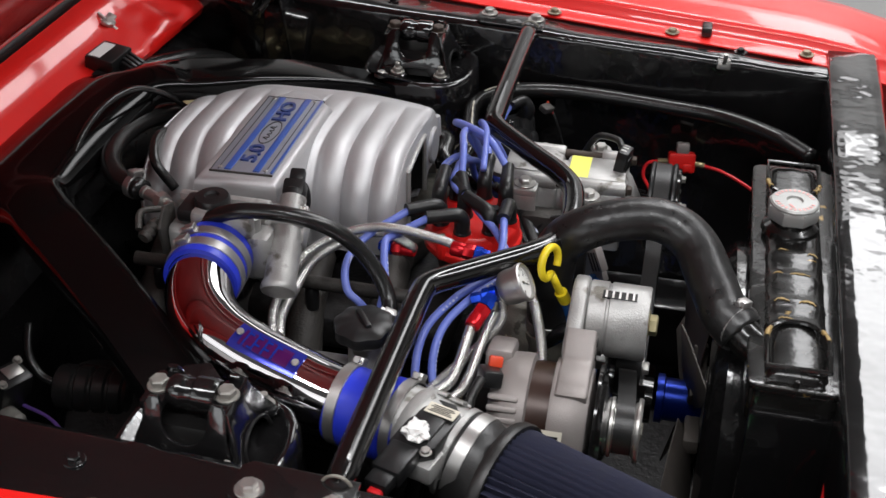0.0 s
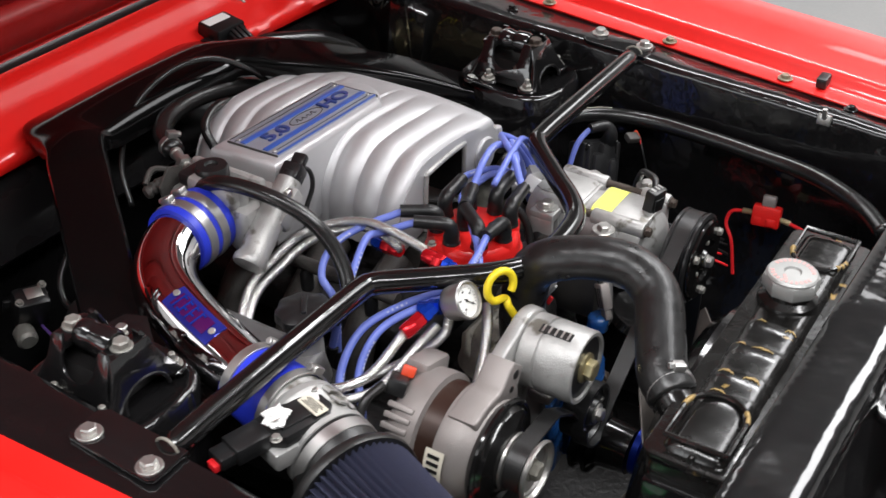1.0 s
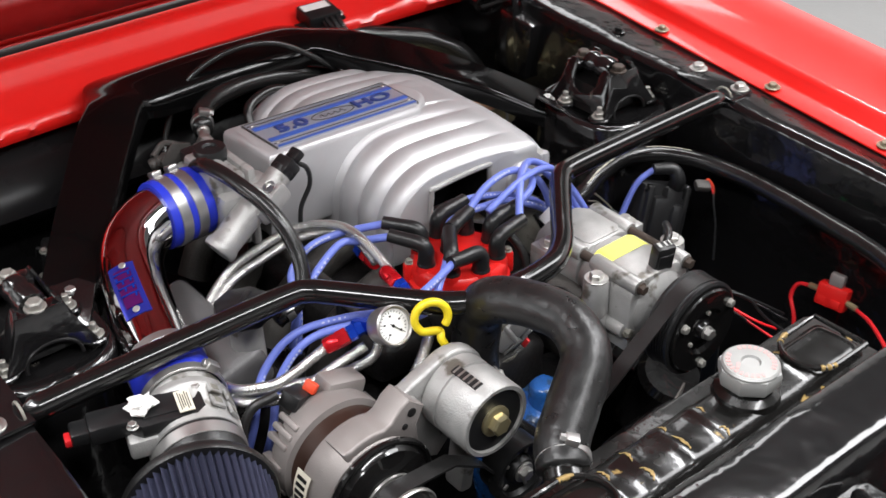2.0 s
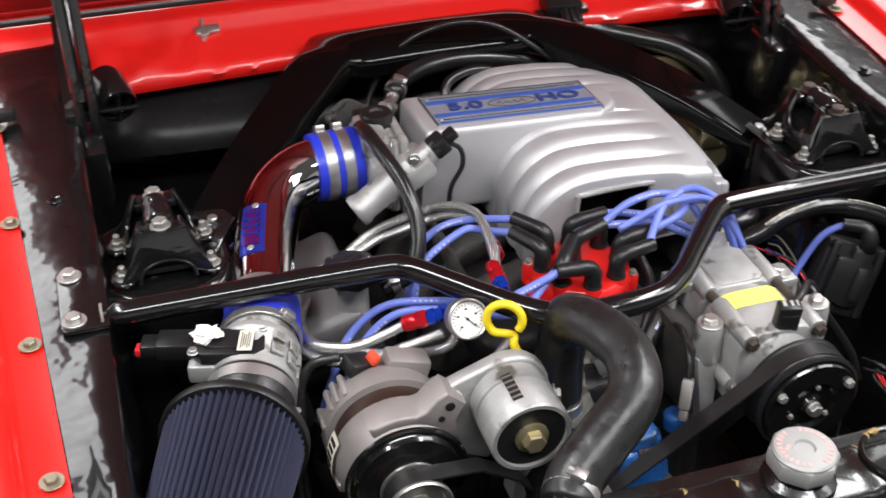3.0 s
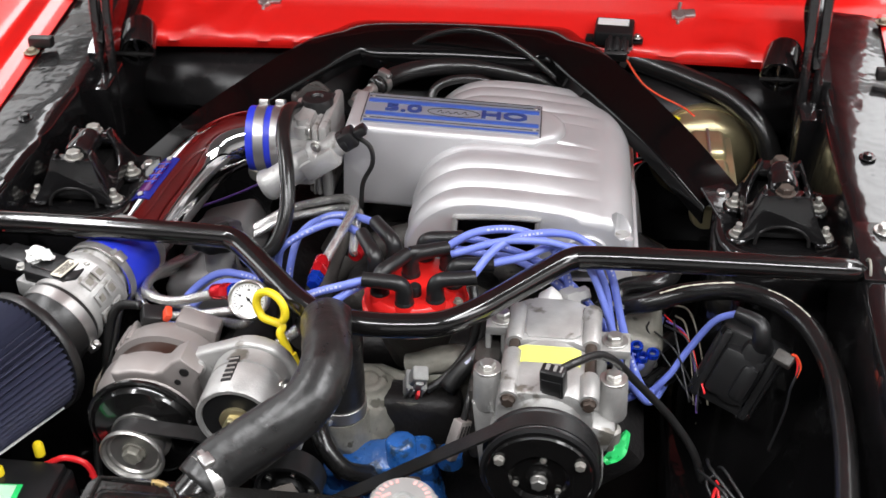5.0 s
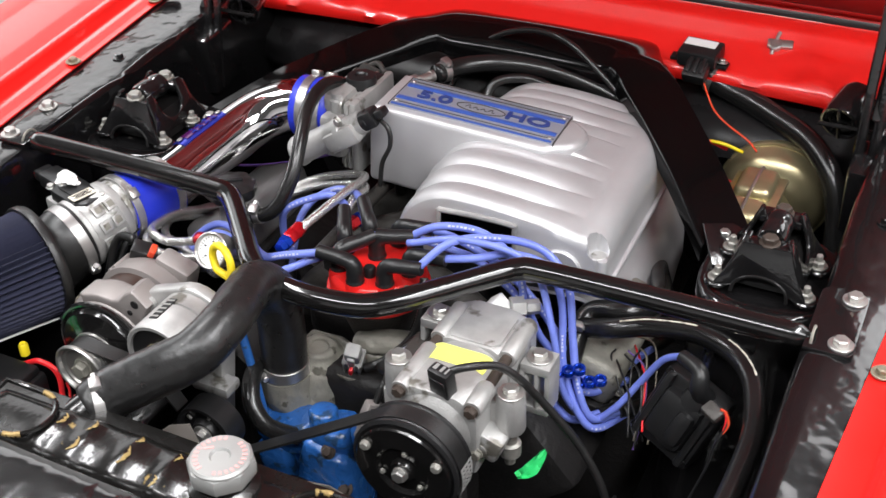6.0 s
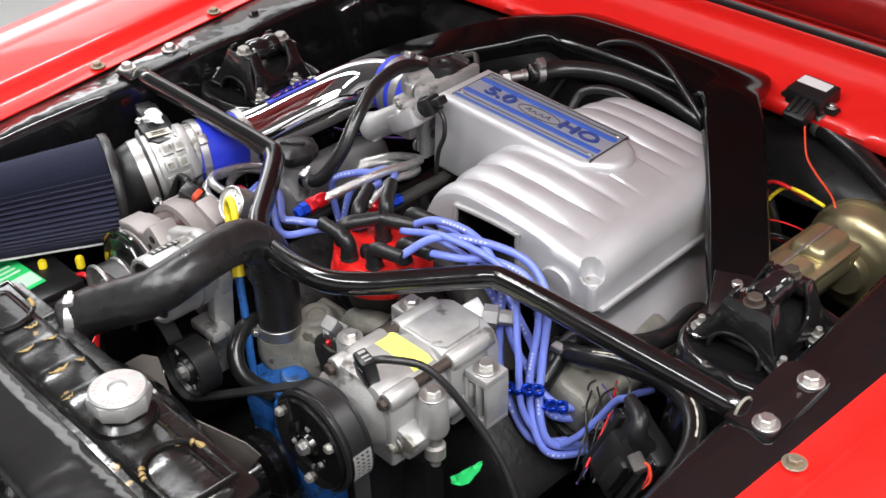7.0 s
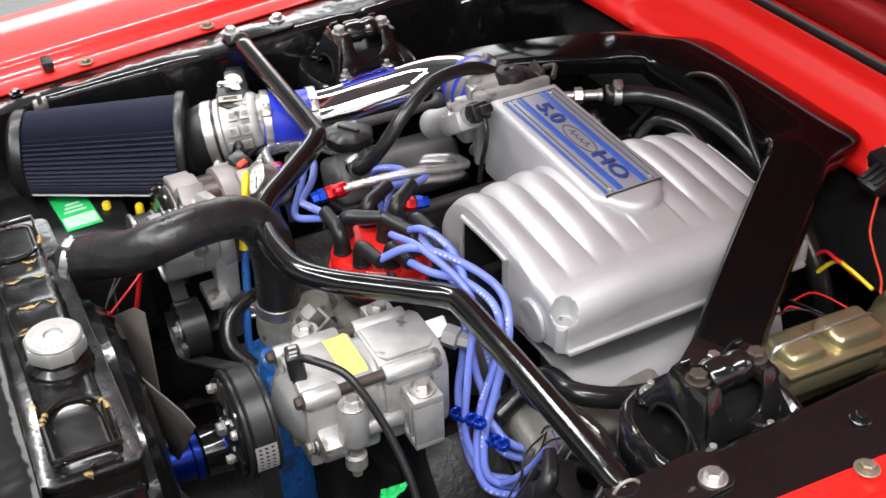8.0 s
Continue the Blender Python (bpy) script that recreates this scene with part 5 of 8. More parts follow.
right = [(8, (0.93, 0.30, 0), [(0.085, -0.019, 0.906), (0.129, -0.010, 0.906), (0.165, -0.012, 0.891), (0.188, -0.018, 0.857), (0.196, -0.030, 0.805), (0.215, -0.045, 0.760), (0.262, -0.050, 0.705), (0.290, -0.01, 0.69)]),
         (7, (0.98, 0.12, 0), [(0.114, -0.047, 0.909), (0.155, -0.010, 0.903), (0.199, 0.016, 0.883), (0.235, 0.006, 0.853), (0.254, -0.021, 0.796), (0.270, -0.043, 0.749), (0.290, -0.045, 0.71), (0.31, 0.0, 0.69)]),
         (0, (1.0, 0.05, 0), [(0.140, -0.038, 0.889), (0.171, -0.013, 0.888), (0.208, 0.005, 0.870), (0.233, -0.005, 0.832), (0.251, -0.039, 0.764), (0.290, -0.051, 0.701), (0.32, 0.02, 0.68)]),
         (2, (0.98, 0.05, 0), [(0.096, 0.007, 0.875), (0.152, 0.001, 0.858), (0.198, -0.006, 0.827), (0.231, -0.007, 0.783), (0.269, -0.023, 0.727), (0.305, 0.05, 0.70)]),
         (5, (0.60, 0.80, 0), [(0.022, -0.026, 0.884), (0.053, -0.013, 0.877), (0.095, -0.009, 0.870), (0.134, -0.009, 0.862), (0.192, -0.020, 0.828), (0.220, -0.020, 0.780), (0.280, -0.010, 0.735), (0.312, 0.12, 0.70)])]
for k, out, path in right:
    boot_and_lead(POSTS[k], out, path)
left = [(3, (-0.62, 0.78, 0.0), [(-0.076, 0.062, 0.866), (-0.113, 0.078, 0.852), (-0.144, 0.070, 0.832), (-0.153, 0.045, 0.809), (-0.165, 0.035, 0.74)]),
        (4, (-0.50, 0.86, 0.0), [(-0.072, 0.030, 0.869), (-0.098, 0.036, 0.871), (-0.150, 0.023, 0.847), (-0.166, 0.028, 0.811), (-0.170, 0.04, 0.75)]),
        (6, (-1.0, -0.02, 0.0), [(-0.075, -0.100, 0.872), (-0.110, -0.095, 0.858), (-0.160, -0.062, 0.852), (-0.215, -0.040, 0.842), (-0.258, -0.040, 0.808), (-0.285, -0.060, 0.765), (-0.30, -0.05, 0.70)]),
        (1, (-0.75, -0.35, 0.0), [(-0.012, -0.062, 0.874), (-0.045, -0.090, 0.868), (-0.090, -0.112, 0.852), (-0.150, -0.082, 0.852), (-0.205, -0.058, 0.842), (-0.245, -0.056, 0.808), (-0.275, -0.080, 0.765), (-0.29, -0.07, 0.70)])]
for k, out, path in left:
    boot_and_lead(POSTS[k], out, path)


def coil():
    t = thing("ignition_coil", (0.395, -0.06, 0.74), "black square ignition coil on the inner wing", "ignition coil")
    m = Matrix((Vector((0.90, -0.33, -0.26)).normalized(), Vector((0.36, 0.15, 0.92)).normalized(), Vector((-0.25, -0.93, 0.28)).normalized())).transposed().to_4x4()
    m.translation = (0.392, -0.034, 0.746)
    bm = bmesh.new()
    box(bm, 0.080, 0.098, 0.034, m, 0.005)
    part("core", bm, PLASTIC, t, "black laminated core")
    for cx, cy, cz, px, py, pz in ((0.052, 0.066, 0.060, 0, 0, 0), (0.030, 0.084, 0.050, 0.006, 0.006, 0.004), (0.022, 0.050, 0.066, 0.012, 0.0, 0.004), (0.010, 0.094, 0.044, -0.030, 0, 0.002), (0.010, 0.094, 0.044, 0.030, 0, 0.002)):
        bm = bmesh.new()
        box(bm, cx, cy, cz, m @ Matrix.Translation((px, py, pz)), 0.004 if cx < 0.02 else 0.009)
        part("moulding", bm, PLASTIC, t)
    for sx in (-1, 1):
        for sy in (-1, 1):
            bolt(t, m @ Vector((sx * 0.033, sy * 0.042, 0.017)), m.to_3x3() @ Vector((0, 0, 1)), 0.0042, BLACK)
    bm = bmesh.new()
    b = Vector((0.412, -0.052, 0.818))
    tube(bm, [m @ Vector((0.012, 0.042, 0.012)), b + Vector((-0.002, 0.0, -0.012)), b + Vector((-0.006, 0.008, 0.003)), b + Vector((-0.030, 0.022, 0.006))], lambda u: 0.0125 - 0.005 * u, 14, 6)
    part("boot", bm, PLASTIC, t, "black elbow boot")
    bm = bmesh.new()
    box(bm, 0.022, 0.016, 0.011, pose(0.432, -0.078, 0.800, 20, 10, -30), 0.003)
    part("plug", bm, GRIME, t, "grey electrical plug")
    for k, (mt, dz) in enumerate(((REDWIRE, 0), (ORANGE, 0.003), (PLASTIC, -0.004))):
        bm = bmesh.new()
        tube(bm, [(0.440, -0.078, 0.804 + dz), (0.446, -0.078, 0.802 + dz), (0.449, -0.084, 0.790), (0.446 + dz, -0.094, 0.772), (0.438, -0.104, 0.745), (0.425, -0.118, 0.70)] if mt is PLASTIC else [(0.440, -0.078, 0.804 + dz), (0.446, -0.078, 0.801 + dz), (0.448 + dz, -0.082, 0.793), (0.447, -0.088, 0.783)], 0.0014, 6, 6)
        part("lead", bm, mt, t)
    lead = thing("coil_lead", (0.30, -0.04, 0.70), "blue silicone coil lead", "cable")
    bm = bmesh.new()
    tube(bm, [(0.060, -0.050, 0.895), (0.13, -0.04, 0.912), (0.20, -0.02, 0.885), (0.238, -0.045, 0.82), (0.258, -0.058, 0.75), (0.285, -0.040, 0.702), (0.312, -0.030, 0.722), (0.334, -0.020, 0.757), (0.358, -0.020, 0.800), (0.378, -0.026, 0.818), (0.390, -0.033, 0.822)], 0.0042, 12, 10)
    part("sleeve", bm, WIRE, lead, "", 180)
    sep = thing("lead_separator", (0.27, -0.05, 0.74), "blue plastic lead separator clips", "clip")
    for x, y, z in ((0.255, -0.058, 0.765), (0.275, -0.040, 0.742)):
        bm = bmesh.new()
        for k in range(4):
            ring(bm, 0.0046, 0.0075, 0.008, pose(x + 0.012 * (k - 1.5), y + 0.003 * k, z + 0.004 * k, 10, 0, 0), 0.0008, 16)
        part("clip", bm, BLUEANO, sep)


coil()


# ---- belt drive and accessories ----
def alternator():
    t = thing("alternator", (-0.245, -0.19, 0.72), "warm grey cast alternator with black fan and pulley", "alternator")
    c = Vector((-0.248, 0, 0.777))
    m = lambda y: frame_to((c.x, y, c.z), (0, -1, 0))
    bm = bmesh.new()
    lathe(bm, [(0.0, 0.0), (0.050, 0.0), (0.060, 0.006), (0.0655, 0.016), (0.0665, 0.030), (0.0665, 0.040), (0.060, 0.042)], m(-0.125), 44)
    rear = part("rear_case", bm, ALTCAST, t, "", 45)
    for a in (128, 138, 148, 170, 200, 235, 330, 20):
        bm = bmesh.new()
        box(bm, 0.010, 0.007, 0.032, m(-0.142) @ Matrix.Rotation(radians(a), 4, "Z") @ Matrix.Translation((0.064, 0, 0)), 0.002)
        part("fin", bm, ALTCAST, rear)
    bm = bmesh.new()
    box(bm, 0.050, 0.030, 0.034, pose(-0.218, -0.128, 0.826, 0, 18, 0), 0.006)
    part("terminal_hump", bm, ALTCAST, rear)
    bm = bmesh.new()
    lathe(bm, [(0.0600, 0.0), (0.0600, 0.040)], m(-0.158), 44)
    part("winding", bm, COPPER, t, "dark copper windings in the gap")
    bm = bmesh.new()
    lathe(bm, [(0.0575, 0.0), (0.0655, 0.0), (0.0665, 0.003), (0.0665, 0.020), (0.0645, 0.030), (0.058, 0.040), (0.030, 0.044), (0.0, 0.044)], m(-0.190), 44)
    part("front_case", bm, ALTCAST, t, "", 45)
    # ear that rises from the front case to the bracket's block
    bm = bmesh.new()
    ear = [(-0.034, 0.062), (-0.029, 0.064)] + arc(0, 0, 0.0690, 112, 78, 6) + [(0.024, 0.070), (0.036, 0.083), (0.047, 0.089), (0.066, 0.071), (0.056, 0.052), (0.058, 0.030), (0.046, 0.020), (0.040, 0.036)] + arc(0, 0, 0.0560, 48, 122, 8)
    prism(bm, ear, 0.034, frame_to((c.x, -0.194, c.z), (0, -1, 0)), 0.003)
    brk = part("front_ear", bm, ALTCAST, t, "", 45)
    # Near-black discs on the face paint the shade inside the holes.
    for hx, hz, hr in ((0.049, 0.072, 0.0052), (0.040, 0.058, 0.0036)):
        bm = bmesh.new()
        disc(bm, hr, 0.002, frame_to((c.x + hx, -0.2272, c.z + hz), (0, -1, 0)), 0.0003, 14)
        part("dark_hole_disc", bm, DARK, brk)
    for a in (196, 262, 330):
        bm = bmesh.new()
        box(bm, 0.009, 0.012, 0.046, m(-0.190) @ Matrix.Rotation(radians(a), 4, "Z") @ Matrix.Translation((0.065, 0, 0.004)), 0.003)
        part("lug", bm, ALTCAST, t)
    bm = bmesh.new()
    lathe(bm, [(0.0, 0.0), (0.062, 0.0), (0.0645, 0.001), (0.0645, 0.004), (0.0625, 0.006), (0.060, 0.006), (0.058, 0.004), (0.056, 0.006), (0.054, 0.010), (0.042, 0.012), (0.034, 0.016), (0.0, 0.016)], m(-0.236), 48)
    part("fan", bm, TUBEBLACK, t, "black cooling fan disc")
    bm = bmesh.new()
    prof = [(0.030, 0.0), (0.0325, 0.001), (0.0325, 0.004), (0.0275, 0.005)]
    for k in range(6):
        prof += [(0.0275, 0.006 + 0.0036 * k), (0.0258, 0.0078 + 0.0036 * k)]
    prof += [(0.0275, 0.028), (0.0345, 0.029), (0.0350, 0.032), (0.0335, 0.034), (0.0315, 0.033), (0.029, 0.026), (0.012, 0.024)]
    lathe(bm, prof, m(-0.252), 36)
    pulley = part("pulley", bm, STEEL, t, "zinc ribbed pulley")
    bolt(pulley, (c.x, -0.276, c.z), (0, -1, 0), 0.0105, DIRTY, 1.25)
    bm = bmesh.new()
    rows2 = [[m(-0.188) @ Vector((0.0705 * math.cos(radians(a)), 0.0705 * math.sin(radians(a)), z)) for a in range(150, 191, 5)] for z in (-0.002, 0.020)]
    strip_surface(bm, rows2)
    part("label", bm, CREAM, t, "cream data label with illegible print", 180)
    bm = bmesh.new()
    for k in range(5):
        a = radians(156 + 6.5 * k)
        box(bm, 0.0008, 0.004, 0.014, m(-0.188) @ Matrix.Rotation(a, 4, "Z") @ Matrix.Translation((0.0712, 0, 0.009)), 0.0)
    part("label_print", bm, PLASTIC, t)
    # plug with orange lock at the back
    bm = bmesh.new()
    box(bm, 0.030, 0.022, 0.018, pose(-0.268, -0.124, 0.838, 15, 20, 25), 0.003)
    plug = part("plug", bm, PLASTIC, t, "black plug with an orange lock")
    bm = bmesh.new()
    box(bm, 0.008, 0.015, 0.012, pose(-0.251, -0.127, 0.845, 15, 30, 25), 0.002)
    part("lock", bm, ORANGE, plug)
    bm = bmesh.new()
    loom(bm, [(-0.285, -0.118, 0.848), (-0.315, -0.112, 0.838), (-0.332, -0.118, 0.80), (-0.338, -0.14, 0.73), (-0.335, -0.17, 0.65)], 0.0058)
    part("conduit", bm, RUBBER, t, "black corrugated conduit", 180)
    bm = bmesh.new()
    loom(bm, [(-0.318, -0.050, 0.83), (-0.325, -0.085, 0.82), (-0.330, -0.12, 0.78), (-0.345, -0.16, 0.71), (-0.34, -0.21, 0.62)], 0.0052)
    part("conduit", bm, RUBBER, t, "black corrugated conduit", 180)


def tensioner():
    t = thing("belt_tensioner", (-0.13, -0.23, 0.78), "silver cast belt tensioner can on its bracket", "belt tensioner")
    c = Vector((-0.131, 0, 0.832))
    m = lambda y: frame_to((c.x, y - 0.013, c.z), (0, -1, 0))
    bm = bmesh.new()
    lathe(bm, [(0.0, 0.0), (0.039, 0.0), (0.0425, 0.003), (0.0425, 0.022), (0.0405, 0.023), (0.0405, 0.025), (0.0425, 0.026), (0.0425, 0.068), (0.041, 0.070), (0.037, 0.070), (0.036, 0.066)], m(-0.196), 40)
    can = part("can", bm, CAST, t, "", 40)
    bm = bmesh.new()
    disc(bm, 0.0365, 0.004, m(-0.259), 0.001, 32)
    part("cover", bm, PLASTIC, can, "black front cover")
    bm = bmesh.new()
    lathe(bm, [(0.0175, 0.0), (0.0175, 0.004), (0.016, 0.005), (0.0, 0.005)], m(-0.262), 24)
    lathe(bm, [(0.012, 0.004), (0.012, 0.013), (0.010, 0.0145), (0.0, 0.0145)], m(-0.262), 6)
    part("centre_bolt", bm, GOLD, can, "gold-plated centre bolt")
    # Dark strip stands in for the shade within the slotted window.
    bm = bmesh.new()
    w = frame_to((c.x, -0.245, c.z), (0, -1, 0))
    box(bm, 0.003, 0.0105, 0.038, w @ Matrix.Rotation(radians(104), 4, "Z") @ Matrix.Translation((0.0418, 0, 0.0)), 0.0)
    part("window_dark_strip", bm, DARK, can)
    bm = bmesh.new()
    for k in range(5):
        box(bm, 0.0035, 0.010, 0.0022, w @ Matrix.Rotation(radians(104), 4, "Z") @ Matrix.Translation((0.0422, 0, -0.015 + 0.0075 * k)), 0.0)
    part("scale_window", bm, STEEL, can, "dark slotted window")
    # bracket plate that carries both the can and the alternator
    bm = bmesh.new()
    f = frame_to((c.x, -0.192, c.z), (0, -1, 0))
    pl = arc(0, 0, 0.046, -60, 118, 12) + [(-0.048, 0.031), (-0.070, 0.022), (-0.082, 0.020), (-0.089, 0.012), (-0.086, 0.002), (-0.074, -0.004), (-0.060, -0.024), (-0.052, -0.070), (-0.020, -0.085)]
    prism(bm, pl, 0.018, f, 0.004)
    br = part("bracket", bm, CAST, t, "grey cast mounting bracket", 50)
    for dx, dz in ((-0.060, 0.012),):
        p = f @ Vector((dx, dz, 0.018))
        bm = bmesh.new()
        ring(bm, 0.005, 0.010, 0.006, frame_to(p, (0, -1, 0)), 0.001, 18)
        part("bush", bm, CAST, br)
        # Flat near-black disc in place of a shaded bore.
        bm = bmesh.new()
        disc(bm, 0.005, 0.002, frame_to(p - Vector((0, 0.0005, 0)), (0, -1, 0)), 0.0003, 14)
        part("dark_hole_disc", bm, DARK, br)
    bm = bmesh.new()
    box(bm, 0.018, 0.03, 0.15, pose(-0.108, -0.205, 0.755, 0, 8, 0), 0.005)
    box(bm, 0.05, 0.028, 0.014, pose(-0.105, -0.222, 0.762, 0, 0, 0), 0.004)
    part("leg", bm, CAST, br)
    bolt(br, (-0.093, -0.235, 0.842), (0.9, -0.3, 0), 0.0075)


def idler(at, r, w, label):
    t = thing("idler_pulley", at, label, "pulley")
    x, y, z = at
    m = frame_to((x, y + w / 2, z), (0, -1, 0))
    bm = bmesh.new()
    lathe(bm, [(r - 0.004, 0.0), (r, 0.0), (r, w), (r - 0.004, w), (r - 0.006, w - 0.006), (0.018, w - 0.008), (0.015, w), (0.0, w)], m, 36)
    body = part("wheel", bm, PLASTIC, t)
    for k in range(5):
        a = radians(72 * k)
        bm = bmesh.new()
        box(bm, 0.007, 0.004, 0.003, m @ Matrix.Translation(((r - 0.011) * math.cos(a), (r - 0.011) * math.sin(a), w - 0.005)) @ Matrix.Rotation(a, 4, "Z"), 0.0008)
        part("slot", bm, STEEL, body)
    bolt(body, (x, y - w / 2, z), (0, -1, 0), 0.008)


def compressor():
    t = thing("ac_compressor", (0.178, -0.15, 0.74), "bare cast aluminium air conditioning compressor with black clutch", "compressor")
    c = Vector((0.176, 0, 0.803))
    m = lambda y: frame_to((c.x, y, c.z), (0, -1, 0))
    bm = bmesh.new()
    lathe(bm, [(0.0, 0.0), (0.034, 0.0), (0.045, 0.004), (0.0475, 0.012), (0.0475, 0.066), (0.0455, 0.068), (0.0455, 0.074), (0.0475, 0.076), (0.0475, 0.150), (0.0480, 0.152), (0.0470, 0.160), (0.036, 0.170), (0.0, 0.190)], m(-0.060), 44)
    part("body", bm, CAST, t, "", 40)
    # squared rear and front housings with a raised panel on top
    sect = [(-0.047, -0.050), (0.047, -0.050), (0.050, -0.030), (0.050, 0.026), (0.042, 0.040), (0.026, 0.0475), (-0.026, 0.0475), (-0.042, 0.040), (-0.050, 0.026), (-0.050, -0.030)]
    for y0, ln in ((-0.060, 0.076), (-0.142, 0.082)):
        bm = bmesh.new()
        prism(bm, sect, ln, m(y0), 0.005, 2)
        part("housing", bm, CAST, t, "", 40)
    bm = bmesh.new()
    prism(bm, [(-0.026, -0.034), (0.022, -0.034), (0.030, -0.026), (0.030, 0.022), (0.018, 0.036), (-0.024, 0.036), (-0.030, 0.026), (-0.030, -0.026)], 0.0045, pose(c.x + 0.003, -0.098, 0.8475), 0.0018)
    part("raised_panel", bm, CAST, t)
    # long bolt bosses along both shoulders, each parted by a gap that bares the bolt
    for bx, spans in ((0.139, ((-0.153, 0.072), (-0.074, 0.060))), (0.2205, ((-0.186, 0.038), (-0.071, 0.064)))):
        for y0, ln in spans:
            bm = bmesh.new()
            lathe(bm, [(0, 0), (0.0098, 0.0), (0.0108, 0.002), (0.0104, ln - 0.002), (0.0094, ln), (0.0, ln)], frame_to((bx, y0, 0.843), (0, -1, 0)), 18)
            boss = part("bolt_boss", bm, CAST, t)
            bm = bmesh.new()
            box(bm, 0.020, ln - 0.004, 0.034, pose(bx + (0.006 if bx < c.x else -0.006), y0 - ln / 2, 0.826, 0, -18 if bx < c.x else 18, 0), 0.005)
            part("web", bm, CAST, boss)
        bm = bmesh.new()
        tube(bm, [(bx, -0.08, 0.843), (bx, -0.222, 0.843)], 0.0062, 12, 1)
        shank = part("through_bolt", bm, RUST, t, "rusty long through bolt")
        bolt(shank, (bx, spans[0][0] - spans[0][1] - 0.001, 0.843), (0, -1, 0), 0.0068, RUST, 1.15)
    for a in (-24, 204, 270):
        px, pz = c.x + 0.052 * math.cos(radians(a)), c.z + 0.052 * math.sin(radians(a))
        bm = bmesh.new()
        lathe(bm, [(0, 0), (0.0095, 0.0), (0.0105, 0.002), (0.0100, 0.128), (0.0, 0.130)], frame_to((px, -0.090, pz), (0, -1, 0)), 14)
        boss = part("bolt_boss", bm, CAST, t)
        bolt(boss, (px, -0.220, pz), (0, -1, 0), 0.0062, DIRTY, 1.2)
    # mounting ears with upright bolts: round ones in front, open frames behind
    for x, y, h in ((0.245, -0.181, 0.840), (0.114, -0.180, 0.842)):
        bm = bmesh.new()
        lathe(bm, [(0.0, -0.048), (0.0150, -0.048), (0.0165, -0.044), (0.0155, -0.004), (0.0140, 0.0), (0.0, 0.0)], pose(x, y, h), 18)
        box(bm, 0.030, 0.018, 0.030, pose(x + (c.x - x) * 0.35, y, h - 0.026), 0.004)
        ear = part("ear", bm, CAST, t, "", 40)
        bolt(ear, (x, y, h), size=0.0086, washer=1.7)
        bm = bmesh.new()
        lathe(bm, [(0.0, -0.096), (0.006, -0.096), (0.006, -0.084), (0.012, -0.083), (0.012, -0.068), (0.008, -0.066), (0.0075, -0.046), (0.0, -0.046)], pose(x, y, h), 12)
        part("sleeve_nut", bm, DULLNUT, ear, "dull stud with its nut")
    bm = bmesh.new()
    prism(bm, [(-0.014, 0.0), (0.014, 0.0), (0.009, -0.095), (-0.004, -0.100)], 0.026, frame_to((0.112, -0.166, 0.800), (0, -1, 0.12)), 0.004)
    part("ear_leg", bm, CAST, t)
    for x, y, h in ((0.246, -0.103, 0.829), (0.122, -0.095, 0.845)):
        ear = None
        for px, pz, sx, sz in ((0, -0.006, 0.034, 0.012), (-0.0145, -0.034, 0.006, 0.052), (0.0145, -0.034, 0.006, 0.052), (0, -0.062, 0.034, 0.010), (0.002, -0.034, 0.005, 0.050)):
            bm = bmesh.new()
            box(bm, sx, 0.034, sz, pose(x + px, y, h + pz), 0.002)
            ear = part("ear" if ear is None else "ear_rib", bm, CAST, t if ear is None else ear)
            if pz == -0.006:
                bolt(ear, (x, y, h), size=0.0086, washer=1.7)
                top_ear = ear
            ear = top_ear
        bm = bmesh.new()
        box(bm, abs(x - c.x) * 0.8, 0.030, 0.022, pose((x + c.x) / 2, y, h - 0.028), 0.004)
        part("ear_arm", bm, CAST, t)
    bm = bmesh.new()
    box(bm, 0.030, 0.090, 0.100, pose(0.108, -0.140, 0.765), 0.006)
    part("mount", bm, GRIME, t, "grimy cast mounting bracket")
    bm = bmesh.new()
    box(bm, 0.030, 0.040, 0.030, pose(0.232, -0.196, 0.786, 0, 20, 0), 0.005)
    part("step", bm, CAST, t)
    # square port fitting with its nut
    P = frame_to((0.178, -0.056, 0.843), (0.69, -0.22, 0.69), (0, 1, 0))
    bm = bmesh.new()
    box(bm, 0.023, 0.033, 0.022, P @ Matrix.Translation((0, 0, -0.010)), 0.0025)
    port = part("port_fitting", bm, PALE, t, "pale square port fitting")
    bm = bmesh.new()
    lathe(bm, [(0.0, 0.0), (0.013, 0.0), (0.013, 0.016), (0.009, 0.018), (0.009, 0.034), (0, 0.034)], frame_to((0.186, -0.046, 0.838), (0.75, 0.62, -0.1)), 6)
    part("union_nut", bm, CAST, port)
    # yellow sticker wrapped over the body
    bm = bmesh.new()
    strip_surface(bm, [[m(y) @ Vector((px, pz, 0)) for px, pz in ((-0.034, 0.0440), (-0.026, 0.0478), (-0.022, 0.0482), (0.022, 0.0482), (0.026, 0.0478), (0.034, 0.0440))] for y in (-0.147, -0.174)])
    thicken(bm, 0.0004)
    part("sticker", bm, LEMON, t, "yellow paper sticker", 60)
    # clutch
    bm = bmesh.new()
    prof = [(0.030, 0.0), (0.057, 0.0), (0.0595, 0.002), (0.0595, 0.005)]
    for k in range(6):
        prof += [(0.0575, 0.007 + 0.0038 * k), (0.0560, 0.0089 + 0.0038 * k)]
    prof += [(0.0595, 0.031), (0.0595, 0.034), (0.056, 0.036), (0.052, 0.034)]
    lathe(bm, prof, m(-0.254), 48)
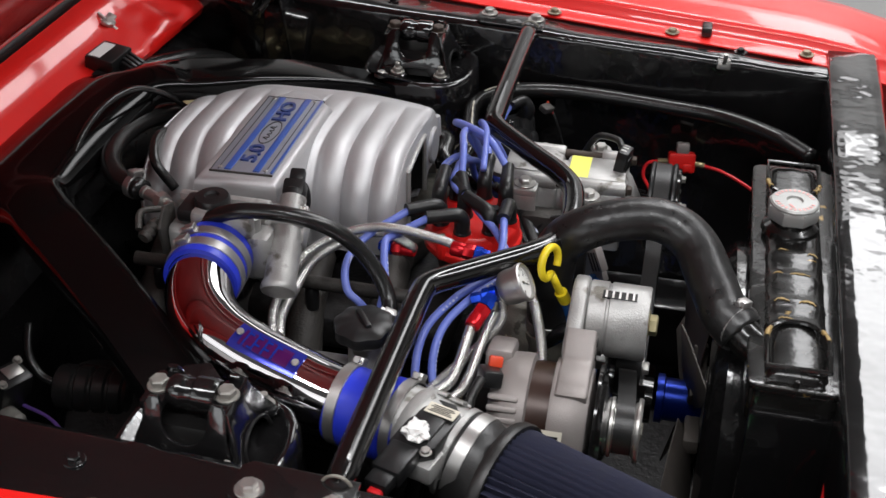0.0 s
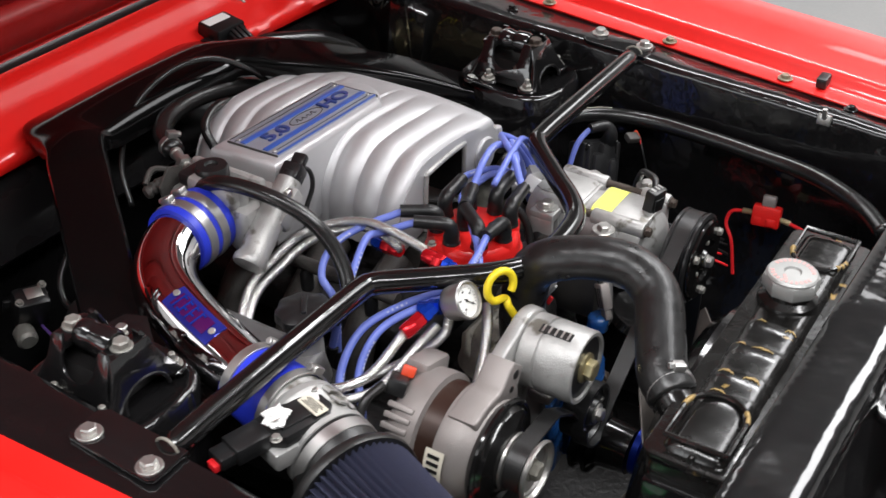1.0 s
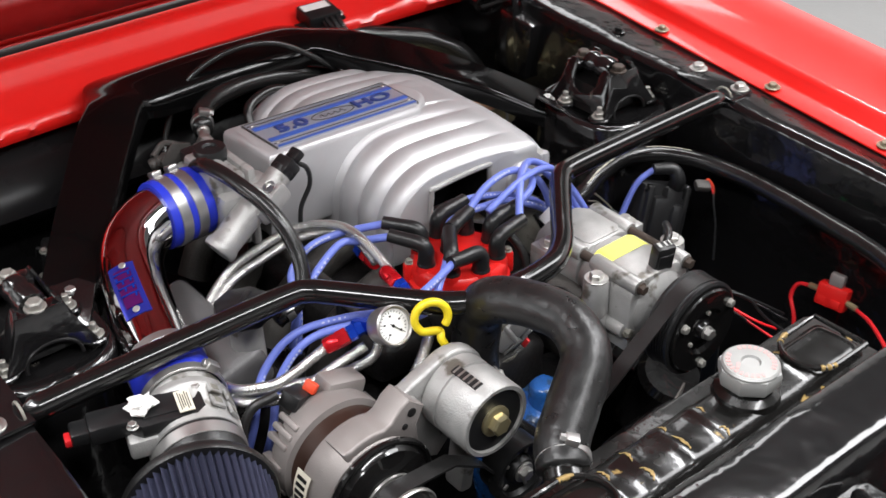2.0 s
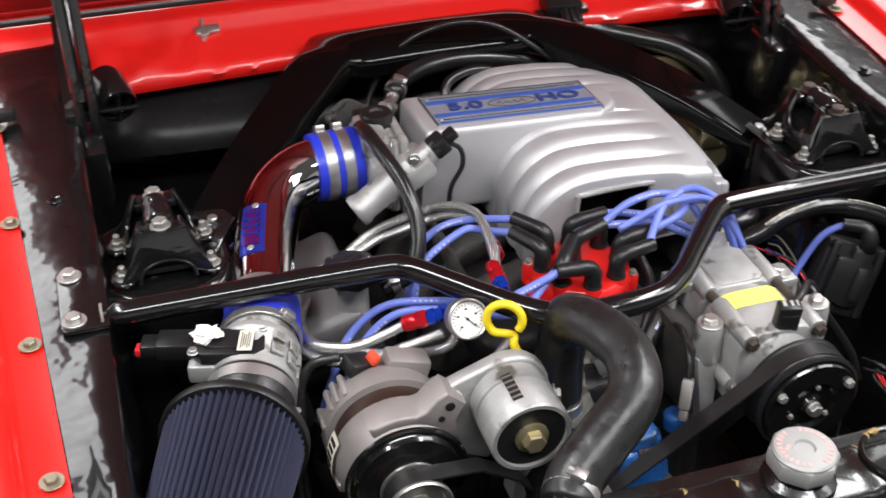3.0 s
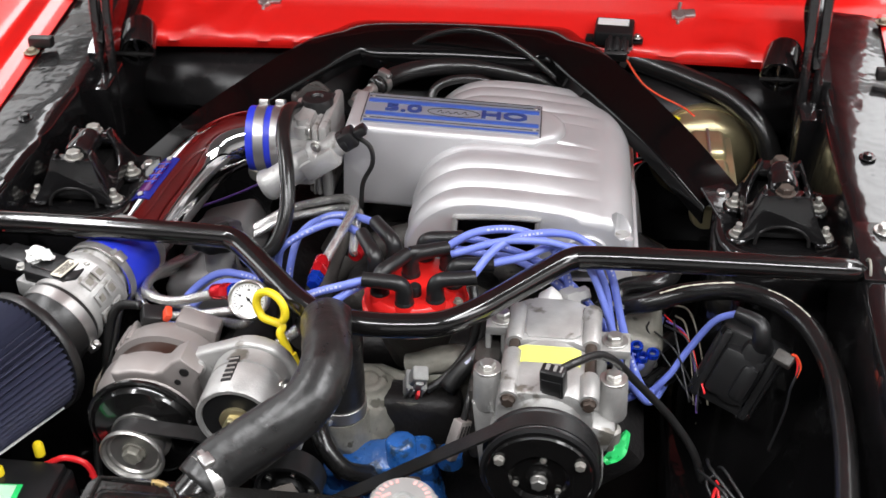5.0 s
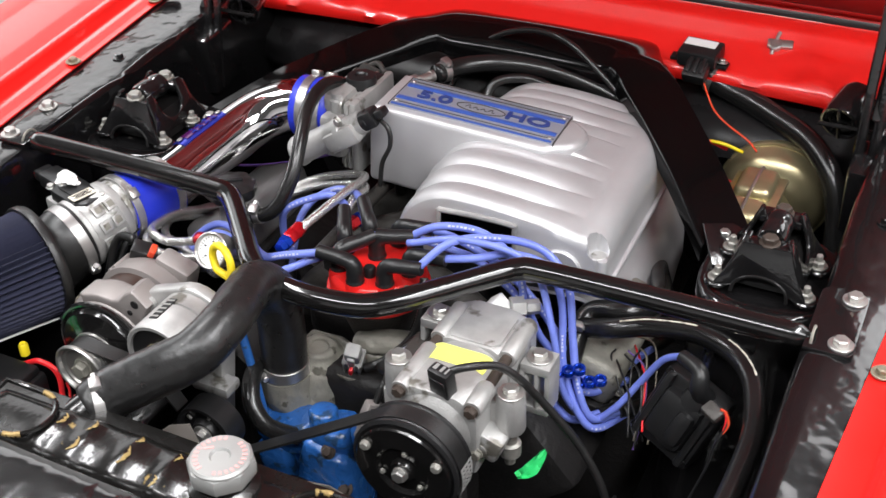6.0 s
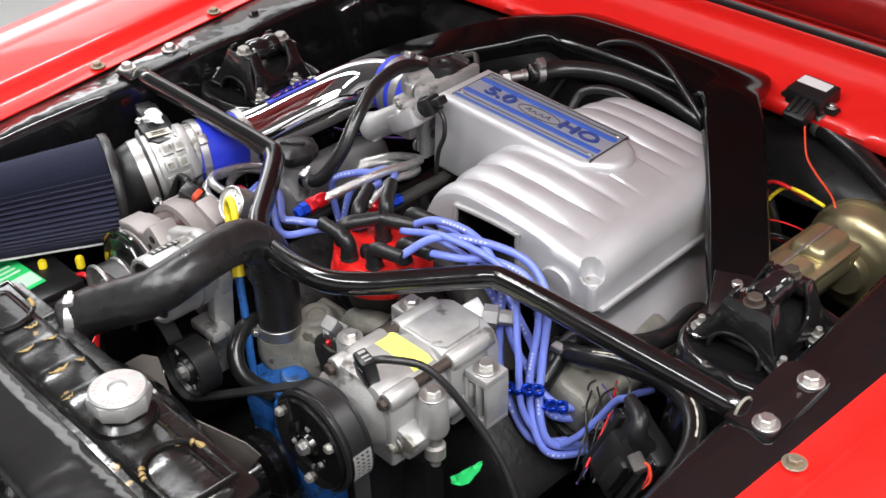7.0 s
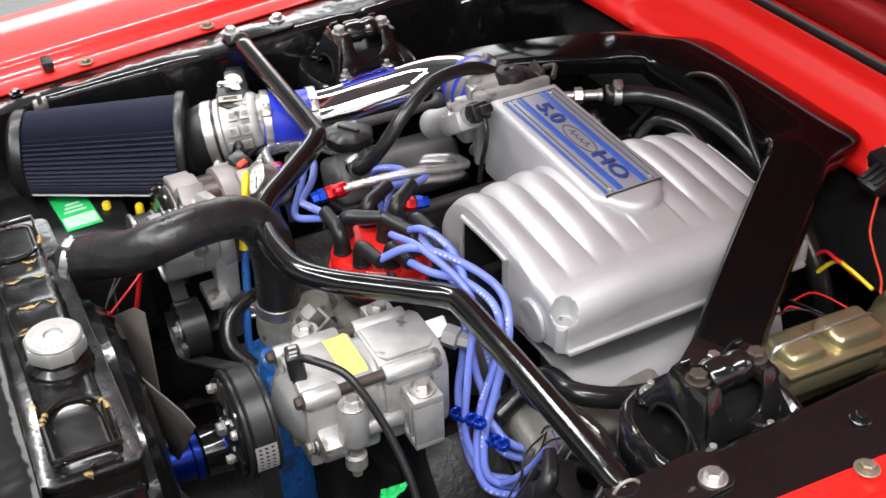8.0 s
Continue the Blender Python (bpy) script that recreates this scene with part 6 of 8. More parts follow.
    part("clutch_pulley", bm, PLASTIC, t, "black ribbed clutch pulley")
    bm = bmesh.new()
    lathe(bm, [(0.053, 0.0), (0.0535, 0.005), (0.052, 0.007), (0.030, 0.008), (0.026, 0.004), (0.014, 0.004), (0.012, 0.009), (0.0, 0.009)], m(-0.288), 44)
    plate = part("clutch_plate", bm, TUBEBLACK, t, "glossy black clutch plate")
    for k in range(3):
        a = radians(30 + 120 * k)
        p = m(-0.295) @ Vector((0.0455 * math.cos(a), 0.0455 * math.sin(a), 0))
        bolt(plate, p, (0, -1, 0), 0.0052, DULLNUT, 1.1)
        p = m(-0.293) @ Vector((0.0245 * math.cos(a + 0.9), 0.0245 * math.sin(a + 0.9), 0))
        bolt(plate, p, (0, -1, 0), 0.0030, DULLNUT, 1.1)
    bolt(plate, (c.x, -0.297, c.z), (0, -1, 0), 0.0078, STEEL, 1.1)
    # plug and its lead
    bm = bmesh.new()
    box(bm, 0.026, 0.016, 0.036, pose(0.184, -0.216, 0.862, 8, 0, -14), 0.003)
    plug = part("plug", bm, PLASTIC, t, "black clutch plug")
    PB = pose(0.184, -0.216, 0.862, 8, 0, -14)
    for px, sx in ((-0.006, 0.004), (0.002, 0.003), (0.008, 0.002)):
        bm = bmesh.new()
        box(bm, sx, 0.008, 0.0008, PB @ Matrix.Translation((px, 0.001, 0.0184)), 0.0)
        part("contact", bm, CAPTOP, plug, "pale contact slot")
    bm = bmesh.new()
    box(bm, 0.020, 0.0012, 0.020, PB @ Matrix.Translation((0, -0.0086, -0.002)), 0.0004)
    part("latch", bm, PLASTIC, plug)
    bm = bmesh.new()
    tube(bm, [(0.192, -0.213, 0.876), (0.206, -0.205, 0.880), (0.228, -0.182, 0.872), (0.246, -0.170, 0.855), (0.264, -0.158, 0.826), (0.286, -0.150, 0.795), (0.312, -0.146, 0.760), (0.338, -0.150, 0.72), (0.352, -0.155, 0.68)], 0.0045, 10, 8)
    part("lead", bm, RUBBER, plug, "black sleeved lead", 180)


alternator()
tensioner()
idler((-0.088, -0.262, 0.735), 0.036, 0.030, "glossy black smooth idler pulley")
compressor()


def ribbon(bm, line, half, th):
    """A flat belt: the line in the x and z plane at depth y, half its width."""
    rows = []
    for i, p in enumerate(line):
        a, b = line[max(0, i - 1)], line[min(len(line) - 1, i + 1)]
        d = (Vector(b) - Vector(a)).normalized()
        n = Vector((-d.z, 0, d.x)) * th
        p = Vector(p)
        y = Vector((0, half, 0))
        rows.append([p - y, p + y, p + y + n, p - y + n, p - y])
    strip_surface(bm, rows)
    return rebuild(bm)


def belt():
    t = thing("drive_belt", (0.05, -0.25, 0.70), "black ribbed rubber drive belt", "belt")
    bm = bmesh.new()
    y = -0.271
    line = []
    cx, cz, r = 0.176, 0.803, 0.0585
    for k in range(22):
        a = radians(-20 + 150 * k / 21)
        line.append((cx + r * math.cos(a), y, cz + r * math.sin(a)))
    end = (-0.076, y, 0.699)
    last = line[-1]
    for k in range(1, 9):
        u = k / 8
        line.append((last[0] + (end[0] - last[0]) * u, y, last[2] + (end[2] - last[2]) * u))
    for k in range(1, 10):
        a = radians(-75 - 110 * k / 9)
        line.append((-0.088 + 0.0375 * math.cos(a), y - 0.004, 0.735 + 0.0375 * math.sin(a)))
    line = [(0.225, y, 0.55), (0.2325, y, 0.70)] + line
    ribbon(bm, line, 0.0098, 0.0028)
    run = part("belt_run", bm, RUBBER, t, "", 60)
    # pale lattice of print on the back of the belt
    bm = bmesh.new()
    grid = []
    for i in range(14):
        a = radians(14 - 2.4 * i)
        grid.append([bm.verts.new((cx + 0.0619 * math.cos(a), -0.2600 - 0.0033 * (j + 0.3 * (i % 2)), cz + 0.0619 * math.sin(a))) for j in range(8)])
    for i in range(13):
        for j in range(7):
            if not (i % 2 and j % 2):
                bm.faces.new((grid[i][j], grid[i + 1][j], grid[i + 1][j + 1], grid[i][j + 1]))
    thicken(bm, 0.0003)
    part("belt_print", bm, CAPTOP, run, "pale illegible print on the belt back")
    bm = bmesh.new()
    line = [(-0.248 + 0.0285 * math.cos(radians(a)), -0.268, 0.777 + 0.0285 * math.sin(radians(a))) for a in range(200, 79, -10)] + [(-0.18, -0.264, 0.796), (-0.14, -0.262, 0.768), (-0.126, -0.262, 0.75)]
    ribbon(bm, line, 0.0098, 0.0028)
    part("belt_run", bm, RUBBER, t, "", 60)


belt()


def water_pump():
    t = thing("water_pump", (0.0, -0.2, 0.60), "blue painted water pump on the engine front", "pump")
    bm = bmesh.new()
    lathe(bm, [(0, 0), (0.052, 0.0), (0.056, 0.006), (0.050, 0.020), (0.030, 0.030), (0, 0.030)], frame_to((0.0, -0.165, 0.645), (0, -1, 0)), 28)
    body = part("body", roughen(bm, 0.0024, 45, 2.0), PUMPBLUE, t, "", 60)
    for k, (sx, sy, sz, m) in enumerate(((0.13, 0.05, 0.045, pose(-0.005, -0.185, 0.695, 10, -14, 0)), (0.06, 0.05, 0.13, pose(0.015, -0.195, 0.640, 0, 12, 0)),
                                         (0.045, 0.045, 0.10, pose(-0.045, -0.19, 0.625, 0, -10, 0)), (0.046, 0.050, 0.17, pose(0.052, -0.198, 0.615, 0, -10, 0)))):
        bm = bmesh.new()
        box(bm, sx, sy, sz, m, 0.011, 2)
        part("housing_arm", roughen(bm, 0.0030, 45, 3.0 + k), PUMPBLUE, body, "", 60)
    for r, h, at in ((0.017, 0.034, (0.02, -0.195, 0.712)), (0.014, 0.02, (0.075, -0.20, 0.722))):
        bm = bmesh.new()
        lathe(bm, [(0, 0), (r, 0), (r, h - 0.003), (r - 0.003, h), (0, h)], pose(*at), 16)
        part("hose_stub", roughen(bm, 0.001, 60, r), PUMPBLUE, body, "", 60)
    for x, y, z in ((-0.045, -0.214, 0.710), (0.035, -0.214, 0.703), (0.059, -0.222, 0.661)):
        bolt(t, (x, y, z), (0, -0.8, 0.6), 0.006, RUST)
    f = thing("cooling_fan", (0.0, -0.32, 0.60), "mechanical cooling fan with dusty blades and blue spacer", "fan")
    bm = bmesh.new()
    lathe(bm, [(0, 0), (0.030, 0), (0.030, 0.010), (0.026, 0.012), (0.026, 0.055), (0.030, 0.057), (0.030, 0.066), (0, 0.066)], frame_to((0.004, -0.299, 0.616), (0, -1, 0)) @ Matrix.Diagonal((1.08, 1.08, 0.88, 1)), 28)
    part("spacer", bm, SPACERSHADE, f, "blue anodised fan spacer")
    bm = bmesh.new()
    lathe(bm, [(0, 0), (0.045, 0), (0.048, 0.003), (0.048, 0.008), (0.040, 0.012), (0.040, 0.016), (0.048, 0.020), (0.048, 0.026), (0.034, 0.034), (0.030, 0.070), (0, 0.070)], frame_to((0.0, -0.224, 0.612), (0, -1, 0)), 32)
    part("drive_hub", bm, TUBEBLACK, f, "glossy black drive hub")
    bm = bmesh.new()
    disc(bm, 0.05, 0.006, frame_to((0.004, -0.357, 0.616), (0, -1, 0)), 0.002, 24)
    hub = part("hub", bm, STEEL, f)
    for k in range(6):
        a = radians(60 * k + 66)
        bm = bmesh.new()
        spoke = frame_to((0.004, -0.338, 0.616), (0, -1, 0)) @ Matrix.Rotation(a, 4, "Z")
        m = spoke @ Matrix.Translation((0.05, 0, 0)) @ Matrix.Rotation(radians(26), 4, "X")
        prism(bm, [(0, -0.022), (0.05, -0.034), (0.135, -0.050), (0.145, -0.03), (0.140, 0.040), (0.05, 0.034), (0, 0.022)], 0.002, m, 0.0005)
        blade = part("blade", bm, BLADE, f)
        bm = bmesh.new()
        box(bm, 0.046, 0.024, 0.020, spoke @ Matrix.Translation((0.056, 0, 0.010)), 0.003)
        part("blade_root", bm, BLADE, blade)


water_pump()


# ---- cooling ----
RIBS = (-0.135, -0.095, -0.045, 0.005, 0.135)


def radiator():
    t = thing("radiator", (0, -0.435, 0.45), "black painted radiator with a worn brass top tank", "radiator")
    x0, x1, y0, y1, z0, z1 = -0.232, 0.228, -0.480, -0.392, 0.795, 0.864
    bm = bmesh.new()
    rows = []
    nx = 64
    for i in range(nx + 1):
        u = i / nx
        x = x0 + (x1 - x0) * u
        endr = min(1.0, min(u, 1 - u) / 0.035)
        shr = 1 - (1 - math.sqrt(max(0.0, 1 - (1 - endr) ** 2))) * 0.45
        rib = 0.0
        for rx in RIBS:
            rib = max(rib, math.exp(-((x - rx) / 0.008) ** 2))
        row = []
        for k in range(15):
            a = math.pi * k / 14
            cy = (y0 + y1) / 2 + math.copysign(abs(math.cos(a)) ** 0.45, math.cos(a)) * (y1 - y0 - 0.012) / 2 * shr
            cz = z0 + (z1 - z0) * (abs(math.sin(a)) ** 0.42) * shr + (0.0022 * rib - 0.0030) * (1 if 0.3 < math.sin(a) else 0) + 0.003 * math.sin(a)
            row.append(Vector((x, cy, cz)))
        rows.append(row)
    strip_surface(bm, rows)
    for r in (rows[0], rows[-1]):
        bm.faces.new([bm.verts.new(p) for p in r])
    bmesh.ops.remove_doubles(bm, verts=bm.verts, dist=0.0001)
    rebuild(bm)
    tank = part("top_tank", bm, TANK, t, "glossy black tank with chipped gold spots", 50)
    bm = bmesh.new()
    cr = 0.014
    loop = arc(x1 + 0.006 - cr, y1 + 0.006 - cr, cr, 0, 90, 5) + arc(x0 - 0.006 + cr, y1 + 0.006 - cr, cr, 90, 180, 5) + arc(x0 - 0.006 + cr, y0 - 0.006 + cr, cr, 180, 270, 5) + arc(x1 + 0.006 - cr, y0 - 0.006 + cr, cr, 270, 360, 5)
    prism(bm, loop, 0.007, Matrix.Translation((0, 0, 0.8465)), 0.002)
    part("seam", bm, TANK, tank, "soldered flange round the tank")
    bm = bmesh.new()
    prism(bm, [((a - (x0 + x1) / 2) * 0.985 + (x0 + x1) / 2, (b - (y0 + y1) / 2) * 0.95 + (y0 + y1) / 2) for a, b in loop], 0.045, Matrix.Translation((0, 0, 0.800)), 0.004)
    part("tank_wall", bm, TANK, tank)
    # raised D-shaped panels near both ends
    for xe, s in ((x0 + 0.012, 1), (x1 - 0.012, -1)):
        bm = bmesh.new()
        pl = [(0, -0.032), (0.04, -0.032)] + arc(0.050, 0, 0.032, -90, 90, 12) + [(0.04, 0.032), (0, 0.032)]
        pts = [(xe + s * a, (y0 + y1) / 2 + b, 0.868) for a, b in pl]
        tube(bm, pts + [pts[0]], 0.0030, 8, smooth=False)
        part("tank_rim", bm, TANK, tank)
        for k, (a0, a1) in enumerate(((-84, -52), (60, 90))):
            bm = bmesh.new()
            tube(bm, [(xe + s * (0.050 + 0.032 * math.cos(radians(a0 + (a1 - a0) * j / 6))), (y0 + y1) / 2 + 0.032 * math.sin(radians(a0 + (a1 - a0) * j / 6)), 0.8684) for j in range(7)],
                 lambda u: 0.0030 + 0.0012 * noise.noise((u * 5, k * 3.3, s)), 8, 3)
            part("worn_rim", bm, BRASS, tank, "rim worn through to brass", 180)
        bm = bmesh.new()
        box(bm, 0.006, 0.006, 0.010, pose(xe - s * 0.010, (y0 + y1) / 2, 0.856), 0.002)
        part("end_lug", bm, TANK, tank)
    # ragged bare smears along the creases, and the frames of two dark patches
    def on_tank(x, y):
        c = min(0.999, abs(y - (y0 + y1) / 2) / ((y1 - y0 - 0.012) / 2)) ** (1 / 0.45)
        sn = math.sqrt(1 - c * c)
        rib = max(math.exp(-((x - rx) / 0.008) ** 2) for rx in RIBS)
        return Vector((x, y, z0 + (z1 - z0) * sn ** 0.42 + 0.0022 * rib - 0.0030 + 0.003 * sn + 0.0006))

    rng = random.Random(11)
    runs = [(-0.135, 0.012), (-0.095, 0.016), (-0.095, -0.012), (-0.045, 0.020), (-0.045, -0.004), (0.005, 0.014), (0.005, -0.020), (0.135, 0.018)]
    for rx, yy in runs:
        ln, w = rng.uniform(0.010, 0.024), rng.uniform(0.0012, 0.0022)
        x, k = rx + rng.uniform(-0.004, 0.004), rng.uniform(0, 90)
        bm = bmesh.new()
        rows = []
        for j in range(25):
            u = j / 24
            y = (y0 + y1) / 2 + yy + ln * (u - 0.5)
            xo = x + 0.004 * math.sin(3 * u) + 0.002 * noise.noise((k, u * 6, 0))
            hw = w * max(0.15, math.sin(math.pi * u) ** 0.5 + 0.7 * noise.noise((k, u * 5, 4)))
            rows.append([on_tank(xo + hw * q, y) for q in (-1.0, -0.3, 0.4, 1.0)])
        strip_surface(bm, rows)
        thicken(bm, 0.0003)
        part("bare_smear", bm, BRASS, tank, "ragged smear of bare brass", 180)
    # filler neck and cap
    c = Vector((0.066, -0.431, 0.866))
    bm = bmesh.new()
    lathe(bm, [(0.035, -0.006), (0.033, 0.001), (0.026, 0.006), (0.024, 0.018), (0, 0.018)], Matrix.Translation(c), 32)
    part("filler_neck", bm, TANK, tank)
    bm = bmesh.new()
    lathe(bm, [(0.0, 0.013), (0.0305, 0.013), (0.0315, 0.016), (0.0325, 0.026), (0.0310, 0.030), (0.0, 0.0305)], Matrix.Translation(c) @ Matrix.Rotation(radians(22.5), 4, "Z"), 8)
    lathe(bm, [(0.029, 0.028), (0.029, 0.0325), (0.027, 0.0345), (0.010, 0.0350), (0.0085, 0.0325), (0.0, 0.0325)], Matrix.Translation(c), 32)
    cap = part("radiator_cap", bm, CAPTOP, tank, "bright steel eight-sided pressure cap with faded red print", 30)
    bm = bmesh.new()
    for k in range(26):
        if k in (6, 7, 19, 20):
            continue
        a = 2 * math.pi * k / 26
        box(bm, 0.0045, 0.0026, 0.0003, Matrix.Translation(c + Vector((0.0225 * math.cos(a), 0.0225 * math.sin(a), 0.0350))) @ Matrix.Rotation(a, 4, "Z"), 0.0)
    box(bm, 0.009, 0.003, 0.0003, Matrix.Translation(c + Vector((-0.015, 0.004, 0.0352))) @ Matrix.Rotation(0.6, 4, "Z"), 0.0)
    part("cap_print", bm, FADEDRED, cap, "faded red printed warning, illegible")
    bm = bmesh.new()
    box(bm, 0.44, 0.05, 0.34, pose(0, -0.435, 0.62), 0.004)
    part("core", bm, DARK, t, "dark finned core")
    for k in range(2):
        bm = bmesh.new()
        box(bm, 0.012, 0.085, 0.40, pose((-0.236, 0.232)[k], -0.436, 0.62), 0.003)
        part("side_plate", bm, SHEET, t)
    # fan shroud ring behind the core
    bm = bmesh.new()
    lathe(bm, [(0.212, 0.0), (0.212, 0.035), (0.200, 0.045), (0.190, 0.055), (0.186, 0.055), (0.196, 0.042), (0.206, 0.033), (0.206, 0.0)], frame_to((0.0, -0.408, 0.625), (0, 1, 0)), 48)
    part("shroud", bm, BLACK, t, "black fan shroud ring", 50)


BRASS = mat("dull_brass_chip", (0.30, 0.205, 0.075), 0.5, metal=0.3, var=0.4, scale=150, bump=0.0006, bump_scale=400)
FADEDRED = mat("faded_red_print", (0.66, 0.33, 0.31), 0.5, var=0.25, scale=90)
radiator()


def hose(name, pts, r, label, mtl=None, n=10, printed=(), clamps=()):
    bm = bmesh.new()
    tube(bm, pts, r, 20, n)
    if not printed and not clamps:
        return single(name, bm, mtl or HOSERUBBER, label, "hose", sharp=180)
    t = thing(name, pts[0], label, "hose")
    part("hose_body", bm, mtl or HOSERUBBER, t, "", 180)
    line = spline(pts, n)
    for i in clamps:
        clamp(t, line[i], line[i + 1] - line[i], r, 0.010, "dull steel hose clamp", (0.1, -0.4, 1))
    for k, (i0, i1) in enumerate(printed):
        bm = bmesh.new()
        for i in range(i0, i1):
            d = (line[i + 1] - line[i]).normalized()
            u = Vector((0.25, -0.15, 0.95))
            u = (u - d * u.dot(d)).normalized()
            for q in (0.0, 0.5):
                box(bm, 0.0022 if (i + int(q * 2)) % 3 else 0.0012, 0.0026, 0.0003, frame_to(line[i].lerp(line[i + 1], q) + u * (r + 0.0001), u, d), 0.0)
        part("print", bm, CREAM, t, "illegible white print along the hose")
    return t


def top_hose():
    t = thing("radiator_hose", (-0.05, -0.2, 0.80), "thick moulded black rubber radiator hose", "hose")
    bm = bmesh.new()
    tube(bm, [(-0.052, -0.158, 0.742), (-0.052, -0.157, 0.775), (-0.052, -0.156, 0.815), (-0.050, -0.163, 0.866), (-0.053, -0.190, 0.897), (-0.041, -0.235, 0.910), (-0.034, -0.279, 0.910), (-0.047, -0.317, 0.895), (-0.090, -0.343, 0.871), (-0.120, -0.360, 0.854), (-0.136, -0.380, 0.842)],
         lambda u: 0.0262 + 0.0012 * math.sin(u * 9) + 0.0006 * noise.noise((u * 22, 0, 0)), 28, 8)
    part("hose_body", bm, HOSEWRINKLE, t, "", 180)
    clamp(t, (-0.131, -0.374, 0.846), (-0.7, -0.75, 0), 0.0262, 0.011, "steel hose clamp", (0.3, 0, 1))
    clamp(t, (-0.052, -0.158, 0.757), (0, 0.02, 1), 0.0268, 0.015, "steel hose clamp", (-0.6, -1, 0))
    bm = bmesh.new()
    tube(bm, [(-0.118, -0.358, 0.853), (-0.140, -0.386, 0.838), (-0.150, -0.41, 0.828)], 0.0215, 20, 3)
    part("outlet", bm, TANK, t, "black radiator outlet stub")


top_hose()


# ---- fuel lines, gauge and fittings ----
def an_fitting(parent, at, axis, red=True):
    m = frame_to(at, axis)
    bm = bmesh.new()
    lathe(bm, [(0, 0), (0.0088, 0.0), (0.0096, 0.002), (0.0096, 0.011), (0.0088, 0.013), (0, 0.013)], m, 6)
    lathe(bm, [(0.0085, 0.012), (0.0092, 0.016), (0.0090, 0.026), (0.0078, 0.028), (0, 0.028)], m, 18)
    part("hose_end", bm, REDANO, parent, "red anodised hose end")
    bm = bmesh.new()
    lathe(bm, [(0, -0.018), (0.0070, -0.018), (0.0078, -0.014), (0.0078, -0.010), (0.0092, -0.009), (0.0092, -0.001), (0, -0.001)], m, 6)
    part("adapter", bm, BLUEANO, parent, "blue anodised adapter")


def fuel_line():
    t = thing("fuel_line", (-0.2, 0, 0.80), "braided stainless fuel hose with red and blue fittings", "hose")
    a1 = Vector((-0.091, -0.070, 0.870))
    bm = bmesh.new()
    tube(bm, [a1 + Vector((0.001, 0.010, 0.001)), (-0.082, -0.026, 0.877), (-0.074, 0.042, 0.879), (-0.080, 0.092, 0.866), (-0.102, 0.130, 0.848), (-0.140, 0.143, 0.832), (-0.186, 0.148, 0.812), (-0.240, 0.120, 0.790), (-0.285, 0.055, 0.794), (-0.305, -0.004, 0.815), (-0.304, -0.055, 0.826), (-0.287, -0.081, 0.833), (-0.255, -0.086, 0.832), (-0.200, -0.091, 0.853)], 0.0057, 14, 10)
    part("braid", bm, BRAID, t, "woven stainless sleeve", 180)
    an_fitting(t, a1, (0.06, 1, 0.10))
    an_fitting(t, (-0.183, -0.100, 0.862), (-0.85, 0.3, -0.32))
    t2 = thing("fuel_line", (-0.2, -0.05, 0.79), "braided stainless fuel hose looped beside its twin", "hose")
    bm = bmesh.new()
    tube(bm, [(-0.062, 0.030, 0.842), (-0.066, 0.010, 0.850), (-0.068, 0.048, 0.866), (-0.074, 0.086, 0.856), (-0.100, 0.122, 0.838), (-0.140, 0.134, 0.822), (-0.190, 0.138, 0.803), (-0.246, 0.108, 0.782), (-0.293, 0.046, 0.786), (-0.314, -0.008, 0.806), (-0.312, -0.058, 0.816), (-0.290, -0.090, 0.821), (-0.255, -0.098, 0.819), (-0.200, -0.104, 0.834), (-0.168, -0.110, 0.846)], 0.0056, 14, 10)
    part("braid", bm, BRAID, t2, "woven stainless sleeve", 180)
    an_fitting(t2, (-0.060, 0.036, 0.842), (-0.15, -1, 0.1))
    t3 = thing("fuel_line", (-0.26, -0.05, 0.79), "braided stainless fuel return hose", "hose")
    bm = bmesh.new()
    tube(bm, [(-0.150, -0.115, 0.862), (-0.165, -0.115, 0.83), (-0.205, -0.085, 0.806), (-0.26, -0.058, 0.802), (-0.300, -0.045, 0.806), (-0.322, 0.0, 0.80), (-0.30, 0.06, 0.79)], 0.0057, 14, 10)
    part("braid", bm, BRAID, t3, "woven stainless sleeve", 180)
    bm = bmesh.new()
    tube(bm, [(-0.10, -0.135, 0.842), (-0.125, -0.15, 0.826), (-0.165, -0.165, 0.80), (-0.20, -0.17, 0.77)], 0.0062, 14, 8)
    part("braid", bm, BRAID, t3, "woven stainless sleeve", 180)


